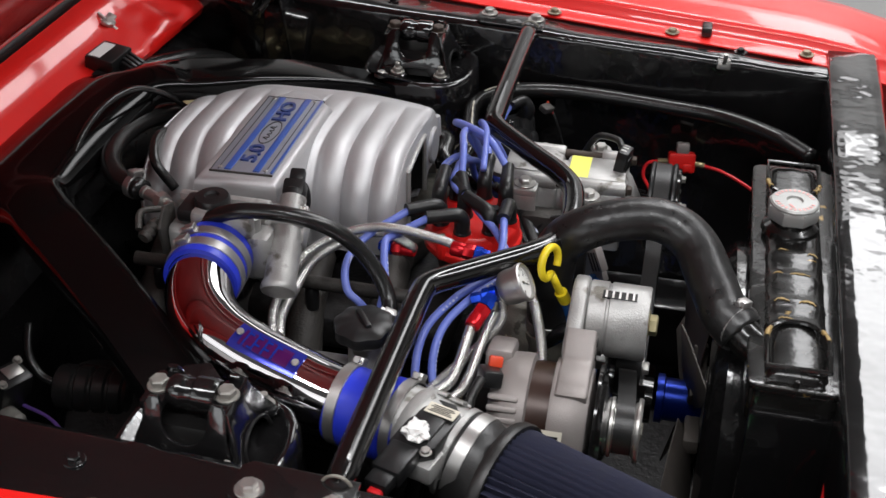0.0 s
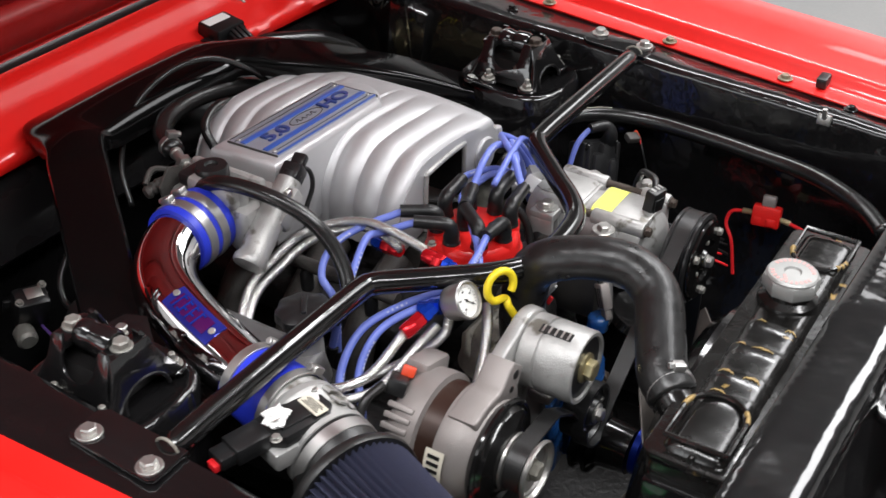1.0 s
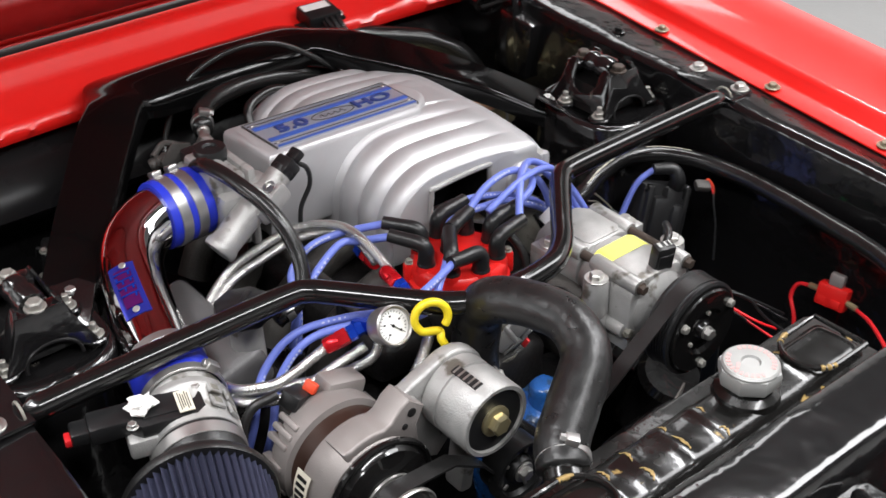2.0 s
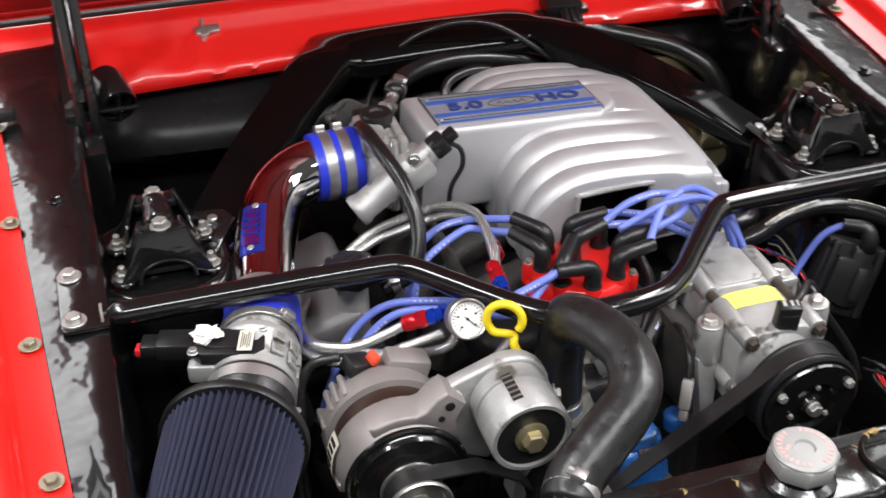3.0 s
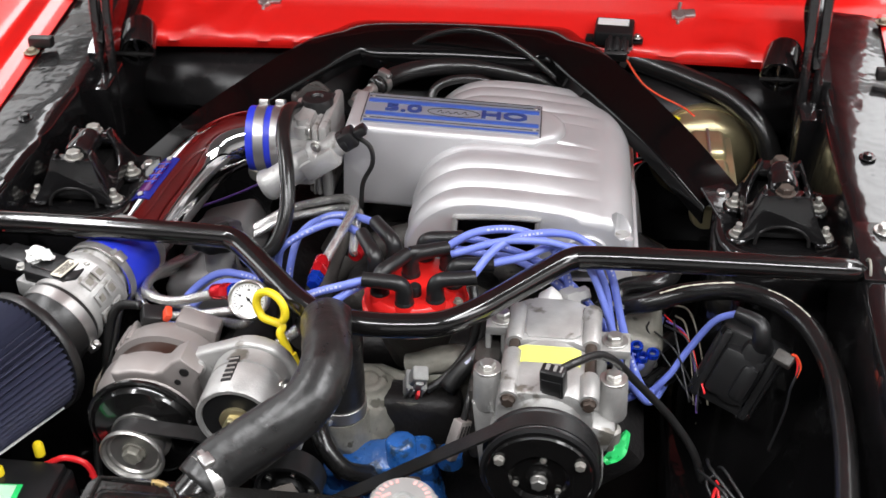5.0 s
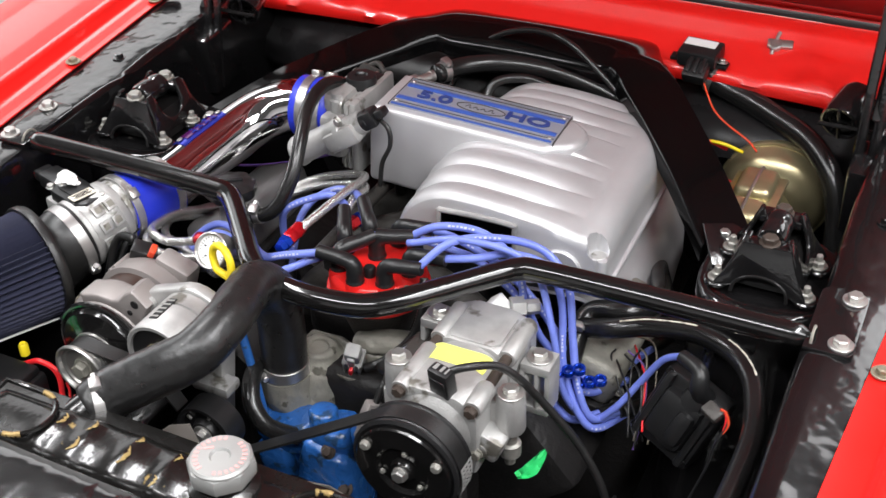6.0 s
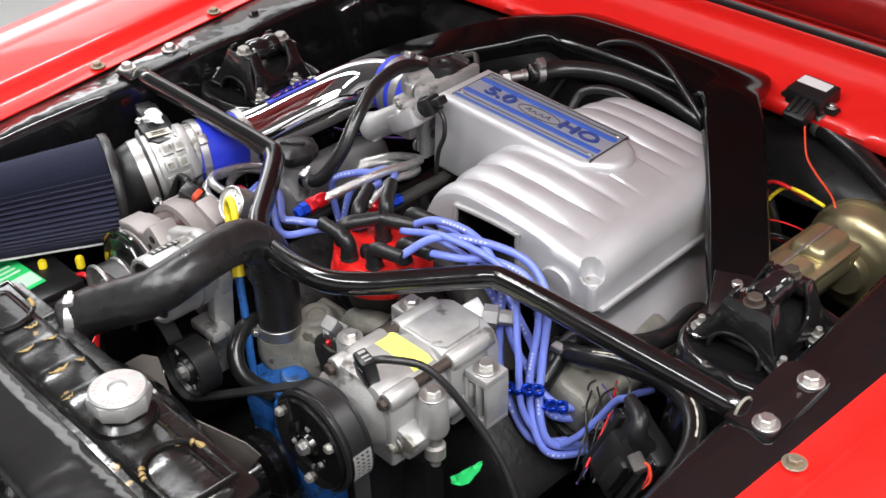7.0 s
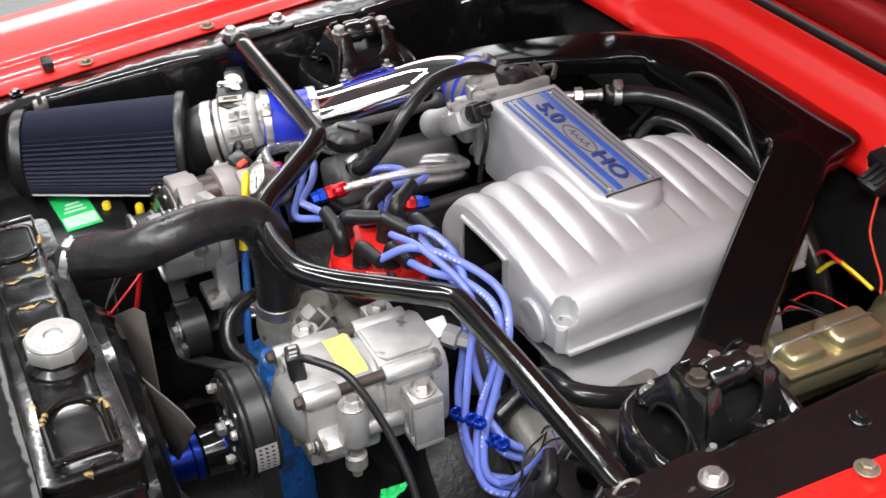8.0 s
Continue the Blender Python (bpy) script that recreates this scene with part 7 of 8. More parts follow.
def gauge():
    t = thing("fuel_pressure_gauge", (-0.152, -0.13, 0.86), "small round pressure gauge with a white dial", "gauge")
    ax = Vector((0.02, -0.86, 0.50)).normalized()
    c = Vector((-0.151, -0.130, 0.876))
    m = frame_to(c, ax)
    bm = bmesh.new()
    lathe(bm, [(0, -0.018), (0.014, -0.018), (0.019, -0.014), (0.0205, -0.008), (0.0205, 0.006), (0.0220, 0.007), (0.0222, 0.012), (0.0205, 0.0135), (0.0190, 0.0125), (0.0190, 0.0075)], m, 36)
    part("case", bm, BAND, t, "brushed steel case")
    bm = bmesh.new()
    disc(bm, 0.0192, 0.0015, m @ Matrix.Translation((0, 0, 0.0072)), 0.0002, 36)
    dial = part("dial", bm, WHITE, t, "white dial with black scale")
    bm = bmesh.new()
    for k in range(21):
        a = radians(225 - 270 * k / 20)
        ln = 0.004 if k % 5 == 0 else 0.0022
        box(bm, ln, 0.0006, 0.0002, m @ Matrix.Rotation(a, 4, "Z") @ Matrix.Translation((0.0165 - ln / 2, 0, 0.0090)), 0.0)
    for k in range(5):
        a = radians(225 - 270 * k / 4)
        box(bm, 0.0028, 0.002, 0.0002, m @ Matrix.Translation((0.0105 * math.cos(a), 0.0105 * math.sin(a), 0.0090)), 0.0)
    part("scale", bm, PLASTIC, dial, "black scale marks")
    bm = bmesh.new()
    box(bm, 0.016, 0.0011, 0.0005, m @ Matrix.Rotation(radians(-48), 4, "Z") @ Matrix.Translation((0.004, 0, 0.0094)), 0.0)
    disc(bm, 0.0018, 0.001, m @ Matrix.Translation((0, 0, 0.0090)), 0.0003, 12)
    part("needle", bm, PLASTIC, dial)
    bm = bmesh.new()
    lathe(bm, [(0, 0), (0.009, 0), (0.009, 0.016), (0.007, 0.018), (0.007, 0.03), (0, 0.03)], frame_to((-0.158, -0.110, 0.866), (-0.1, 0.9, -0.35)), 6)
    part("stem", bm, BLUEANO, t, "blue anodised fitting")


fuel_line()
gauge()


def dipstick():
    t = thing("dipstick", (-0.10, -0.18, 0.70), "yellow dipstick handle on a blue tube", "dipstick")
    bm = bmesh.new()
    c = Vector((-0.119, -0.162, 0.890))
    ux, uz = Vector((0.93, -0.36, 0)), Vector((0.0, 0.12, 0.99))
    loop = [c + 0.0185 * (math.sin(radians(a)) * ux + math.cos(radians(a)) * uz) for a in range(-150, 131, 20)]
    tail = [c + Vector((0.010, -0.001, -0.022)), (-0.110, -0.168, 0.860), (-0.103, -0.172, 0.845), (-0.097, -0.177, 0.832)]
    tube(bm, loop[::-1] + tail, 0.0046, 10, 5)
    part("handle", bm, YELLOW, t, "looped yellow plastic handle", 180)
    bm = bmesh.new()
    tube(bm, [(-0.100, -0.175, 0.838), (-0.093, -0.180, 0.822)], 0.0075, 12, 2)
    part("ferrule", bm, YELLOW, t)
    bm = bmesh.new()
    tube(bm, [(-0.096, -0.178, 0.828), (-0.086, -0.184, 0.80), (-0.075, -0.19, 0.765), (-0.06, -0.20, 0.72), (-0.05, -0.20, 0.66)], 0.0052, 12, 8)
    part("guide_tube", bm, PUMPBLUE, t, "blue painted guide tube", 180)


dipstick()


def oil_filler():
    t = thing("oil_filler", (-0.236, 0.022, 0.80), "black fluted oil cap on a pale filler neck", "oil cap")
    c = Vector((-0.237, 0.022, 0.845))
    bm = bmesh.new()
    lathe(bm, [(0.020, -0.06), (0.018, -0.01), (0.024, -0.004), (0.024, 0.002), (0, 0.002)], Matrix.Translation(c), 24)
    part("neck", bm, CAST, t)
    bm = bmesh.new()
    rows = []
    for r, z in ((0.001, 0.020), (0.012, 0.0205), (0.026, 0.019), (0.0325, 0.015), (0.033, 0.004), (0.030, 0.0), (0.02, 0.0)):
        rows.append([c + Vector(((r + (0.0014 * math.cos(8 * 2 * math.pi * k / 48) if r > 0.02 else 0)) * math.cos(2 * math.pi * k / 48), (r + (0.0014 * math.cos(8 * 2 * math.pi * k / 48) if r > 0.02 else 0)) * math.sin(2 * math.pi * k / 48), z)) for k in range(49)])
    strip_surface(bm, rows)
    bmesh.ops.remove_doubles(bm, verts=bm.verts, dist=0.0002)
    rebuild(bm)
    cap = part("cap", bm, PLASTIC, t, "black fluted cap", 50)
    bm = bmesh.new()
    box(bm, 0.034, 0.007, 0.006, pose(c.x, c.y, c.z + 0.021, 0, 0, 35), 0.002)
    part("grip", bm, PLASTIC, cap)


oil_filler()
hose("breather_hose", [(-0.168, 0.240, 0.905), (-0.172, 0.223, 0.923), (-0.177, 0.179, 0.944), (-0.170, 0.120, 0.942), (-0.156, 0.073, 0.918), (-0.152, 0.037, 0.879), (-0.168, 0.013, 0.843), (-0.204, 0.010, 0.826)], 0.0092, "black rubber breather hose from the throttle body", clamps=(66,))

hose("bypass_hose", [(-0.070, -0.150, 0.730), (-0.076, -0.178, 0.762), (-0.068, -0.205, 0.762), (-0.055, -0.224, 0.748), (-0.035, -0.228, 0.726), (-0.010, -0.205, 0.700)], 0.0105, "short black rubber bypass hose to the water pump")


# ---- right-hand side: hoses, brake parts, cowl sensor ----
hose("heater_hose", [(0.226, 0.033, 0.771), (0.282, 0.014, 0.797), (0.330, 0.022, 0.810), (0.385, 0.028, 0.813), (0.430, 0.012, 0.812), (0.462, -0.030, 0.811), (0.479, -0.095, 0.809), (0.481, -0.160, 0.807), (0.475, -0.250, 0.804), (0.458, -0.345, 0.804), (0.412, -0.425, 0.804), (0.352, -0.474, 0.808)], 0.0122, "long black rubber heater hose along the inner wing", printed=((14, 30), (38, 50)))
hose("heater_hose", [(0.250, -0.020, 0.755), (0.250, 0.040, 0.790), (0.294, 0.049, 0.800), (0.311, 0.074, 0.795), (0.316, 0.108, 0.785), (0.309, 0.151, 0.770), (0.291, 0.204, 0.750), (0.27, 0.27, 0.72)], 0.0125, "black rubber heater hose beside the shock tower", clamps=(6,))
hose("heater_hose", [(-0.096, 0.340, 0.901), (-0.070, 0.385, 0.900), (-0.02, 0.418, 0.898), (0.05, 0.432, 0.892), (0.13, 0.430, 0.876), (0.21, 0.425, 0.84), (0.255, 0.43, 0.78), (0.27, 0.45, 0.68)], 0.0135, "black rubber hose behind the intake plenum", clamps=(3,))
hose("heater_hose", [(0.240, 0.545, 0.872), (0.300, 0.533, 0.857), (0.350, 0.512, 0.848), (0.411, 0.480, 0.834), (0.454, 0.445, 0.803), (0.474, 0.420, 0.748), (0.474, 0.405, 0.696), (0.46, 0.40, 0.64)], 0.0165, "thick black rubber hose below the cowl", clamps=(2,))
hose("vacuum_hose", [(-0.02, 0.335, 0.86), (-0.015, 0.36, 0.892), (0.02, 0.375, 0.902), (0.06, 0.38, 0.895), (0.10, 0.385, 0.86)], 0.0065, "thin black vacuum hose behind the plenum")
hose("hood_cable", [(-0.125, 0.405, 0.810), (-0.104, 0.435, 0.859), (-0.060, 0.445, 0.917), (0.005, 0.438, 0.947), (0.069, 0.422, 0.948), (0.127, 0.408, 0.915), (0.184, 0.401, 0.864)], 0.0042, "thin black cable arched over the brace")


def brakes():
    t = thing("brake_booster", (0.39, 0.50, 0.66), "gold zinc-plated brake booster on the firewall", "brake booster")
    m = frame_to((0.374, 0.525, 0.742), (0, -1, 0)) @ Matrix.Diagonal((0.83, 0.83, 1.0, 1.0))
    bm = bmesh.new()
    lathe(bm, [(0.0, 0.0), (0.088, 0.0), (0.094, 0.004), (0.094, 0.037), (0.0, 0.037)], m, 48)
    part("rear_shell", bm, GOLD, t, "", 40)
    bm = bmesh.new()
    lathe(bm, [(0.090, 0.0372), (0.0965, 0.0372), (0.098, 0.039), (0.098, 0.046), (0.0965, 0.048), (0.090, 0.048)], m, 48)
    part("crimped_rim", bm, GOLD, t, "crimped seam round the shell", 40)
    bm = bmesh.new()
    lathe(bm, [(0.0, 0.0385), (0.093, 0.0385), (0.093, 0.049), (0.0905, 0.052), (0.086, 0.066), (0.079, 0.073), (0.066, 0.080), (0.058, 0.0815), (0.055, 0.0845), (0.040, 0.088), (0.038, 0.0882)], m, 48)
    part("front_shell", bm, GOLD, t, "", 40)
    bm = bmesh.new()
    lathe(bm, [(0.0, 0.086), (0.039, 0.086), (0.0375, 0.098), (0.034, 0.101), (0.0, 0.101)], m, 32)
    part("nose", bm, GOLD, t, "", 40)
    t = thing("brake_master_cylinder", (0.367, 0.33, 0.74), "gold zinc-plated brake master cylinder with a pressed lid", "master cylinder")
    bm = bmesh.new()
    box(bm, 0.062, 0.140, 0.042, pose(0.369, 0.327, 0.792, -2, 0, 0), 0.014, 3)
    lathe(bm, [(0, 0), (0.022, 0), (0.022, 0.17), (0.018, 0.18), (0, 0.18)], frame_to((0.367, 0.44, 0.765), (0, -1, 0)), 20)
    part("reservoir", bm, GOLD, t, "", 45)
    bm = bmesh.new()
    box(bm, 0.070, 0.150, 0.006, pose(0.369, 0.327, 0.814, -2), 0.0025)
    lid = part("lid", bm, GOLD, t, "pressed gold lid")
    for y, ln in ((0.287, 0.052), (0.360, 0.068)):
        bm = bmesh.new()
        box(bm, 0.050, ln, 0.024, pose(0.369, y, 0.820, -2), 0.010, 3)
        part("lid_dome", bm, GOLD, lid)
    bm = bmesh.new()
    tube(bm, [(0.369, 0.251, 0.79), (0.369, 0.255, 0.828), (0.369, 0.285, 0.834), (0.369, 0.365, 0.834), (0.369, 0.397, 0.826), (0.369, 0.401, 0.79)], 0.0022, 6, 4)
    part("bail", bm, STEEL, lid, "wire bail over the lid")


def cowl_sensor():
    t = thing("pressure_sensor", (0.23, 0.535, 0.892), "black sensor box with a pale label on the cowl", "sensor")
    bm = bmesh.new()
    box(bm, 0.058, 0.046, 0.024, pose(0.232, 0.543, 0.907, 8, 0, -4), 0.004)
    box(bm, 0.086, 0.016, 0.006, pose(0.232, 0.540, 0.897, 8, 0, -4), 0.002)
    part("case", bm, PLASTIC, t)
    bm = bmesh.new()
    box(bm, 0.046, 0.018, 0.0012, pose(0.230, 0.550, 0.9200, 8, 0, -4), 0.0)
    part("label", bm, PALE, t, "pale printed label")
    bm = bmesh.new()
    box(bm, 0.034, 0.030, 0.020, pose(0.236, 0.508, 0.894, 30, 0, -4), 0.003)
    for k in range(3):
        box(bm, 0.006, 0.026, 0.006, pose(0.226 + 0.010 * k, 0.506, 0.905, 30, 0, -4), 0.0015)
    part("plug", bm, PLASTIC, t, "black ribbed plug")
    bolt(t, (0.266, 0.536, 0.902), size=0.005)
    for mt, off in ((ORANGE, 0.0), (YELLOW, 0.012), (REDWIRE, -0.010)):
        if mt is ORANGE:
            pts = [(0.250, 0.500, 0.885), (0.275, 0.470, 0.862), (0.300, 0.455, 0.850), (0.335, 0.435, 0.842), (0.352, 0.420, 0.836)]
        else:
            pts = [(0.240 + off, 0.42, 0.80), (0.262 + off, 0.425, 0.830), (0.290 + off, 0.42, 0.838), (0.32 + off, 0.43, 0.825)]
        bm = bmesh.new()
        tube(bm, pts, 0.0015 if mt is ORANGE else 0.0026, 8, 8)
        single("wire", bm, mt, "loose thin %s wire" % ("orange" if mt is ORANGE else "yellow" if mt is YELLOW else "red"), "wire", group="loose wires", sharp=180)


brakes()
cowl_sensor()


def battery():
    t = thing("battery", (-0.425, -0.35, 0.56), "black car battery with a green label and yellow caps", "battery")
    bm = bmesh.new()
    box(bm, 0.19, 0.180, 0.17, pose(-0.425, -0.35, 0.645), 0.006)
    box(bm, 0.18, 0.170, 0.012, pose(-0.425, -0.35, 0.735), 0.004)
    part("case", bm, PLASTIC, t)
    bm = bmesh.new()
    box(bm, 0.100, 0.050, 0.001, pose(-0.415, -0.332, 0.7425, 0, 0, 4), 0.0)
    lab = part("label", bm, GREEN, t, "bright green paper label")
    bm = bmesh.new()
    box(bm, 0.028, 0.046, 0.001, pose(-0.385, -0.330, 0.7433, 0, 0, 4), 0.0)
    for k in range(3):
        box(bm, 0.004, 0.032 - 0.006 * k, 0.001, pose(-0.412 - 0.010 * k, -0.332, 0.7433, 0, 0, 4), 0.0)
    part("print", bm, PALEGREEN, lab, "pale print, illegible")
    for x, y in ((-0.400, -0.290), (-0.372, -0.250)):
        bm = bmesh.new()
        lathe(bm, [(0, 0), (0.006, 0), (0.006, 0.014), (0.004, 0.017), (0, 0.017)], pose(x, y, 0.735), 14)
        part("terminal_cap", bm, YELLOW, t, "yellow terminal cap")
    bm = bmesh.new()
    tube(bm, [(-0.36, -0.265, 0.735), (-0.335, -0.262, 0.745), (-0.31, -0.262, 0.73), (-0.30, -0.28, 0.68), (-0.30, -0.30, 0.60)], 0.0035, 8, 8)
    part("cable", bm, REDWIRE, t, "red battery cable")
    bm = bmesh.new()
    tube(bm, [(-0.230, -0.488, 0.80), (-0.262, -0.484, 0.775), (-0.30, -0.478, 0.74), (-0.335, -0.475, 0.68), (-0.36, -0.47, 0.58)], 0.0055, 10, 8)
    single("battery_cable", bm, REDWIRE, "thick red battery cable", "cable", sharp=180)


PALEGREEN = mat("pale_green_print", (0.55, 0.80, 0.62), 0.5)
battery()


def fuse_holder():
    t = thing("fuse_holder", (0.464, -0.296, 0.72), "red fuse holder with red wires on the inner wing", "fuse")
    bm = bmesh.new()
    box(bm, 0.020, 0.042, 0.032, pose(0.452, -0.292, 0.722, 0, 14, 8), 0.004)
    for k in (-1, 1):
        box(bm, 0.004, 0.014, 0.012, pose(0.441, -0.292 + 0.010 * k, 0.718, 0, 14, 8), 0.002)
    part("body", bm, REDCAP, t, "red moulded holder")
    bm = bmesh.new()
    box(bm, 0.012, 0.020, 0.018, pose(0.456, -0.292, 0.745, 0, 14, 8), 0.003)
    part("fuse", bm, ALTCAST, t, "grey plug-in fuse")
    for s in (-1, 1):
        bm = bmesh.new()
        tube(bm, [(0.452, -0.292 + s * 0.019, 0.722), (0.452, -0.292 + s * 0.036, 0.720)], 0.0042, 8, 2)
        part("end_sleeve", bm, GOLD, t)
    bm = bmesh.new()
    tube(bm, [(0.452, -0.258, 0.720), (0.450, -0.240, 0.714), (0.444, -0.236, 0.695), (0.438, -0.250, 0.670), (0.43, -0.262, 0.62)], 0.0028, 8, 8)
    part("lead", bm, REDWIRE, t)
    bm = bmesh.new()
    tube(bm, [(0.452, -0.326, 0.720), (0.440, -0.36, 0.718), (0.41, -0.41, 0.706), (0.38, -0.46, 0.68)], 0.0028, 8, 8)
    part("lead", bm, REDWIRE, t)


fuse_holder()


# ---- loose wiring low in the bay ----
def wire_group(name, start, end, count, seed, mats, sag=0.03, r=0.0016):
    rng = random.Random(seed)
    for k in range(count):
        a = Vector(start) + Vector((rng.uniform(-0.02, 0.02), rng.uniform(-0.02, 0.02), rng.uniform(-0.015, 0.015)))
        b = Vector(end) + Vector((rng.uniform(-0.016, 0.016), rng.uniform(-0.016, 0.016), rng.uniform(-0.015, 0.015)))
        bow = Vector((rng.uniform(-0.018, 0.018), rng.uniform(-0.018, 0.018), rng.uniform(0.2, 1.0) * sag))
        mid = a.lerp(b, 0.3) + bow
        mid2 = a.lerp(b, 0.7) + bow * rng.uniform(0.3, 0.9)
        bm = bmesh.new()
        tube(bm, [a, mid, mid2, b], r, 6, 8)
        m = mats[k % len(mats)]
        tint = {"red_wire": "red", "black_plastic": "black", "orange_wire": "orange", "cream_wire": "cream", "purple_wire": "purple"}.get(m.name, "black")
        single("wire", bm, m, "thin loose %s wire %s" % (tint, name), "wire", group="loose wires", sharp=180)


CREAMWIRE = mat("cream_wire", (0.12, 0.105, 0.08), 0.5)
PURPLE = mat("purple_wire", (0.10, 0.05, 0.22), 0.4)
wire_group("between the coil and the engine", (0.30, 0.03, 0.76), (0.345, -0.06, 0.715), 8, 3, (PLASTIC, CREAMWIRE, PLASTIC, REDWIRE, PLASTIC, CREAMWIRE, PURPLE), 0.025, 0.0013)
wire_group("low beside the inner wing", (0.35, -0.16, 0.70), (0.41, -0.25, 0.665), 6, 5, (PLASTIC, REDWIRE, PLASTIC), 0.02, 0.0020)
wire_group("behind the brake booster", (0.27, 0.36, 0.78), (0.33, 0.44, 0.76), 5, 8, (PLASTIC, REDWIRE, PLASTIC), 0.03, 0.0013)
wire_group("below the air filter", (-0.33, -0.25, 0.70), (-0.27, -0.33, 0.66), 4, 9, (PLASTIC, PLASTIC, REDWIRE), 0.03, 0.0018)


def small_sensor():
    t = thing("temperature_sensor_plug", (0.03, -0.13, 0.77), "grey sensor plug with ribbed black conduit", "plug")
    bm = bmesh.new()
    M = pose(0.030, -0.136, 0.782, 34, 10, 14)
    box(bm, 0.021, 0.020, 0.030, M @ Matrix.Translation((0, 0, -0.018)), 0.003)
    box(bm, 0.024, 0.023, 0.007, M @ Matrix.Translation((0, 0, -0.001)), 0.002)
    box(bm, 0.018, 0.017, 0.028, M @ Matrix.Translation((0, 0, 0.015)), 0.003)
    box(bm, 0.009, 0.005, 0.020, M @ Matrix.Translation((0, -0.010, 0.012)), 0.0015)
    plug = part("plug", bm, GREYPLUG, t, "grey moulded two-piece plug")
    for k in range(4):
        bm = bmesh.new()
        box(bm, 0.0022, 0.003, 0.030, M @ Matrix.Translation((-0.009 + 0.006 * k, -0.0118, -0.014)), 0.0008)
        part("rib", bm, GREYPLUG, plug)
    bm = bmesh.new()
    box(bm, 0.004, 0.006, 0.012, pose(0.033, -0.150, 0.772, 24, 12, 10), 0.001)
    part("clip", bm, REDWIRE, t)
    bm = bmesh.new()
    loom(bm, [(0.040, -0.132, 0.765), (0.062, -0.118, 0.775), (0.085, -0.095, 0.800), (0.092, -0.08, 0.835), (0.085, -0.06, 0.86)], 0.0058)
    part("conduit", bm, RUBBER, t, "", 180)


small_sensor()


def hanging_plug():
    t = thing("electrical_plug", (0.085, -0.20, 0.76), "dark grey ribbed electrical plug hanging on its lead", "plug")
    a, b = Vector((0.089, -0.194, 0.780)), Vector((0.076, -0.213, 0.737))
    m = frame_to(a, b - a, (0.8, -0.6, 0))
    bm = bmesh.new()
    box(bm, 0.020, 0.013, 0.034, m @ Matrix.Translation((0, 0, 0.016)), 0.002)
    body = part("shell", bm, ALTCAST, t)
    # Near-black bars paint the shade of the slots onto the shell.
    for k in (-1, 0, 1):
        bm = bmesh.new()
        box(bm, 0.0022, 0.0145, 0.026, m @ Matrix.Translation((0.0055 * k, 0, 0.017)), 0.0)
        part("slot", bm, DARK, body)
    bm = bmesh.new()
    box(bm, 0.013, 0.010, 0.014, m @ Matrix.Translation((0, 0, 0.040)), 0.002)
    part("tip", bm, ALTCAST, body)
    bm = bmesh.new()
    loom(bm, [a + Vector((0, 0, -0.002)), (0.094, -0.180, 0.800), (0.098, -0.150, 0.815), (0.096, -0.12, 0.80), (0.09, -0.10, 0.76)], 0.0042)
    part("conduit", bm, RUBBER, t, "black corrugated conduit", 180)
    f = thing("hose_fitting", (-0.105, 0.32, 0.90), "bright steel hose fitting behind the throttle body", "fitting")
    p, d = Vector((-0.120, 0.291, 0.900)), Vector((0.024, 0.049, 0.001))
    bm = bmesh.new()
    lathe(bm, [(0, 0), (0.006, 0.0), (0.006, 0.012), (0.0095, 0.013), (0.0095, 0.024), (0.007, 0.026), (0.007, 0.044), (0.0085, 0.045), (0.0085, 0.050), (0, 0.050)], frame_to(p, d), 12)
    part("nipple", bm, STEEL, f)
    bm = bmesh.new()
    lathe(bm, [(0, 0.013), (0.0115, 0.013), (0.0115, 0.023), (0, 0.023)], frame_to(p, d), 6)
    part("hex_nut", bm, STEEL, f)


hanging_plug()


def relay():
    t = thing("relay", (-0.283, 0.452, 0.70), "black relay on a bracket with a bright plate at the firewall", "relay")
    m = pose(-0.283, 0.450, 0.722, 18, 6, -24)
    bm = bmesh.new()
    box(bm, 0.044, 0.036, 0.052, m, 0.006)
    box(bm, 0.060, 0.006, 0.020, m @ Matrix.Translation((0, 0.020, -0.010)), 0.002)
    body = part("case", bm, PLASTIC, t)
    bm = bmesh.new()
    box(bm, 0.022, 0.018, 0.002, m @ Matrix.Translation((0.004, 0.002, 0.0265)), 0.0008)
    part("plate", bm, STEEL, body, "bright metal plate")
    for a, b in ((-0.018, -0.010), (0.018, 0.012)):
        bolt(body, m @ Vector((a, b, 0.026)), m.to_3x3() @ Vector((0, 0, 1)), 0.0045, DULLNUT, 1.3)
    bm = bmesh.new()
    lathe(bm, [(0, 0), (0.012, 0.0), (0.014, 0.003), (0.014, 0.022), (0.010, 0.026), (0, 0.026)], m @ pose(-0.016, -0.018, -0.020, 80), 16)
    part("terminal", bm, DULLNUT, body, "dull metal terminal")
    bm = bmesh.new()
    tube(bm, [m @ Vector((0.010, -0.018, -0.020)), (-0.300, 0.390, 0.700), (-0.345, 0.330, 0.705), (-0.385, 0.270, 0.720), (-0.420, 0.235, 0.735)], 0.0022, 8, 8)
    part("lead", bm, PURPLE, t, "thin purple lead")


relay()


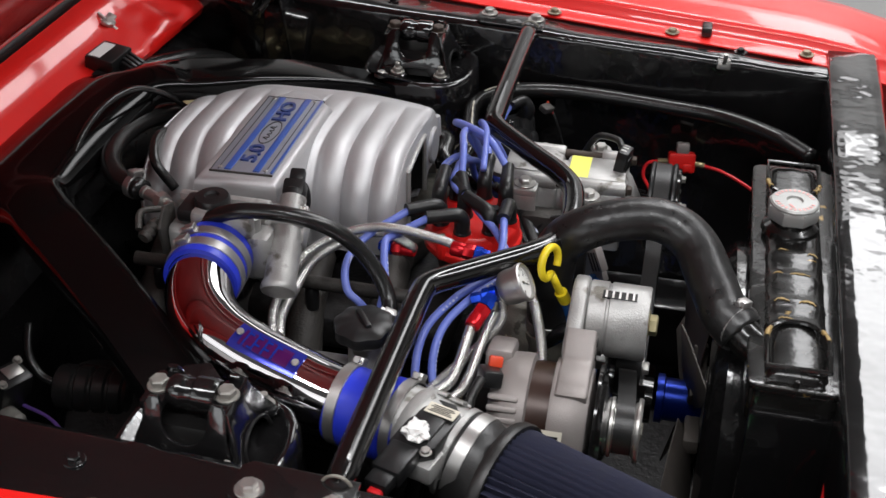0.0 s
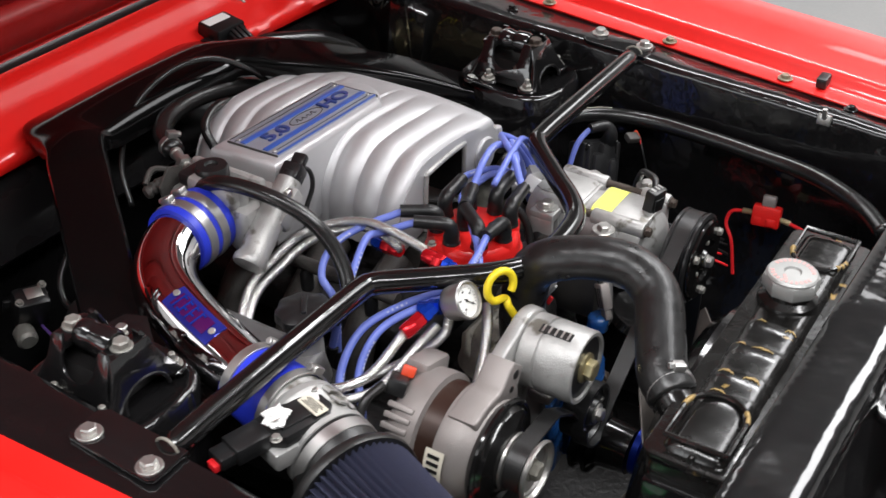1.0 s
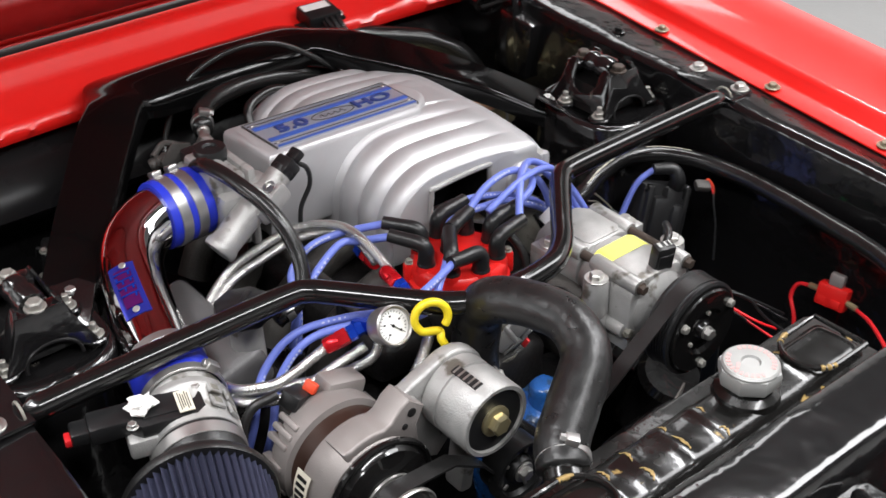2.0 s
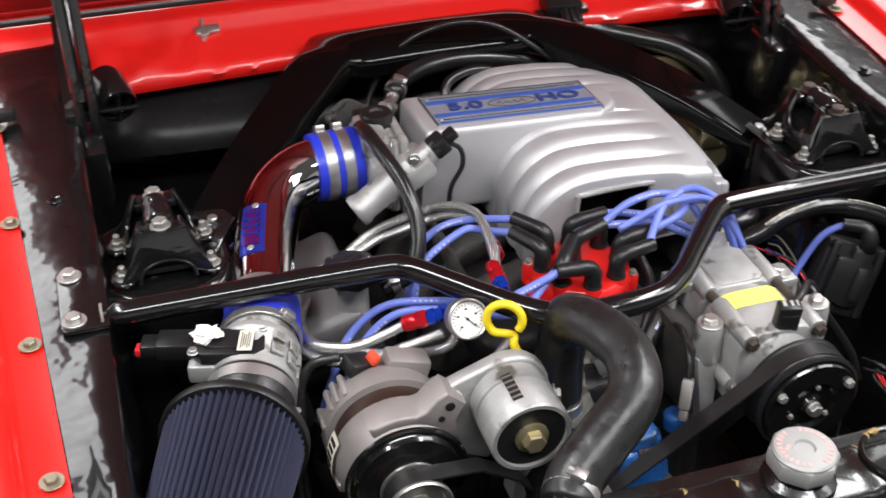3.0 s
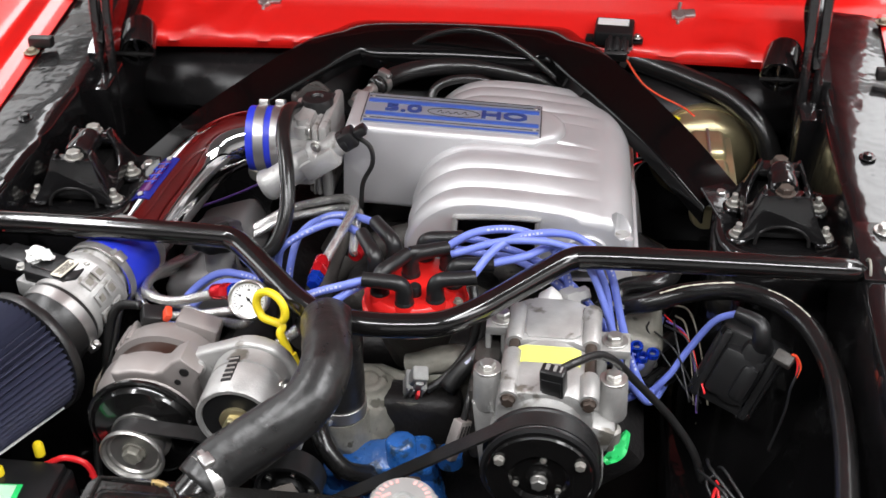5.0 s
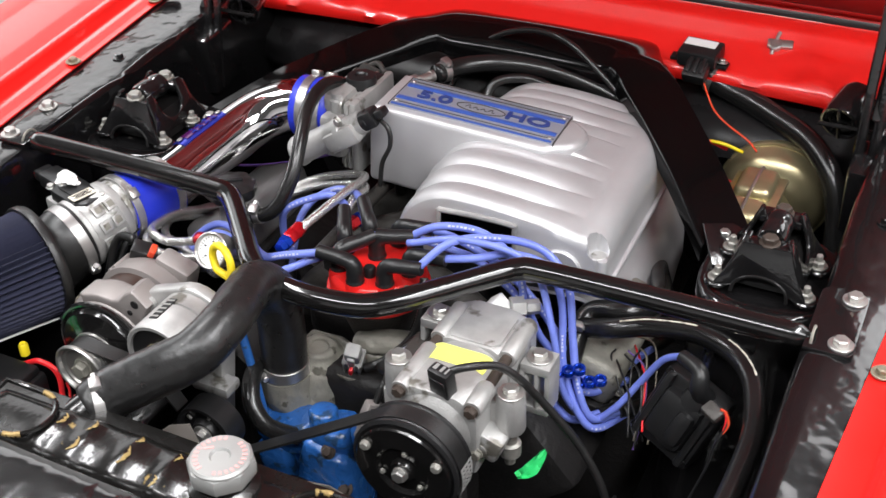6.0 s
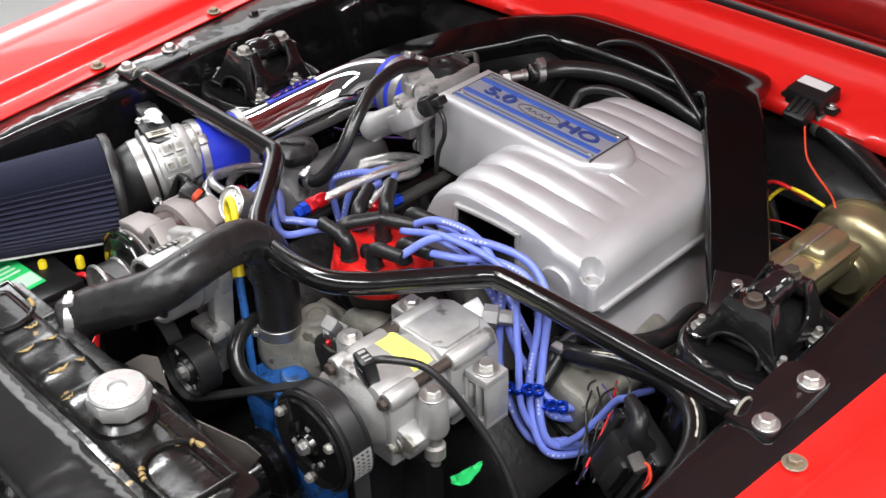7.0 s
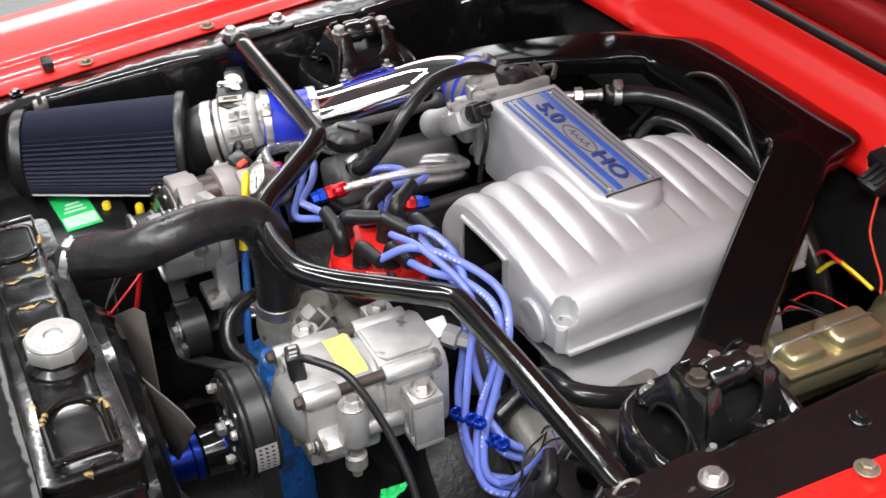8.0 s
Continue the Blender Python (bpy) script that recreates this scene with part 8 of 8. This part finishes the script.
def vacuum_reservoir():
    t = thing("vacuum_reservoir", (-0.235, 0.36, 0.66), "dull black ribbed canister behind the shock tower", "canister")
    m = frame_to((-0.243, 0.412, 0.700), (0.10, -1, -0.02))
    bm = bmesh.new()
    prof = [(0.0, 0.0), (0.020, 0.0), (0.027, 0.004)]
    for k in range(4):
        z = 0.010 + 0.021 * k
        prof += [(0.0285, z), (0.0285, z + 0.013), (0.0255, z + 0.0155), (0.0255, z + 0.0185)]
    prof += [(0.027, 0.094), (0.020, 0.100), (0.0, 0.101)]
    lathe(bm, prof, m, 30)
    part("can", bm, RUBBER, t, "", 40)
    bm = bmesh.new()
    tube(bm, [m @ Vector((0, 0.004, -0.002)), m @ Vector((0.004, 0.012, -0.022)), m @ Vector((0.020, 0.030, -0.040)), m @ Vector((0.05, 0.05, -0.05))], 0.0055, 10, 6)
    part("hose", bm, HOSERUBBER, t, "", 180)
    bm = bmesh.new()
    box(bm, 0.012, 0.010, 0.060, m @ pose(0, -0.030, 0.05), 0.003)
    part("bracket", bm, BLACK, t, "black mounting bracket")


vacuum_reservoir()


def green_tag():
    t = thing("green_tag", (0.255, -0.139, 0.70), "torn bright green paper tag low in the bay", "tag")
    bm = bmesh.new()
    m = pose(0.256, -0.145, 0.711, 40, 18, -38)
    rows = []
    for i in range(9):
        u = i / 8
        half = 0.0085 * math.sin(math.pi * (0.12 + 0.80 * u)) ** 0.7
        rows.append([m @ Vector((half * q + 0.004 * math.sin(4 * u), -0.022 + 0.044 * u, 0.005 * noise.noise((q * 1.7, u * 5, 2.0)))) for q in (-1, -0.5, 0, 0.5, 1)])
    strip_surface(bm, rows)
    thicken(bm, 0.0006)
    part("paper", bm, GREEN, t, "creased green paper", 30)
    bm = bmesh.new()
    lathe(bm, [(0, 0), (0.044, 0), (0.048, 0.006), (0.048, 0.10), (0.04, 0.11), (0, 0.11)], pose(0.300, -0.130, 0.49, 20, 0, 0), 28)
    single("canister", bm, TUBEBLACK, "black canister low beside the compressor", "canister")


green_tag()

# unseen tray added to keep the bay dark, and frame rails, close it below
bm = bmesh.new()
box(bm, 1.10, 1.20, 0.02, pose(0, 0.03, 0.36), 0.004)
part("added_undertray", bm, DARK, car, "unseen dark tray added below the engine to keep light out")
for side in (-1, 1):
    bm = bmesh.new()
    box(bm, 0.09, 1.15, 0.12, pose(side * 0.37, 0.03, 0.47), 0.01)
    part("frame_rail", bm, SHEET, car)
for wx in (-0.66, 0.66):
    for wy in (-0.02,):
        bm = bmesh.new()
        lathe(bm, [(0.0, 0.06), (0.10, 0.05), (0.17, 0.07), (0.19, 0.02), (0.195, 0.0)], frame_to((wx + (0.09 if wx > 0 else -0.09), wy, 0.315), (-1 if wx > 0 else 1, 0, 0)), 36)
        w = part("wheel", bm, STEEL, car, "plain steel wheel")
        bm = bmesh.new()
        lathe(bm, [(0.19, 0.0), (0.29, 0.0), (0.315, 0.03), (0.315, 0.15), (0.29, 0.18), (0.19, 0.18)], frame_to((wx - 0.09, wy, 0.315), (1, 0, 0)), 40)
        part("tyre", bm, RUBBER, w, "black tyre")
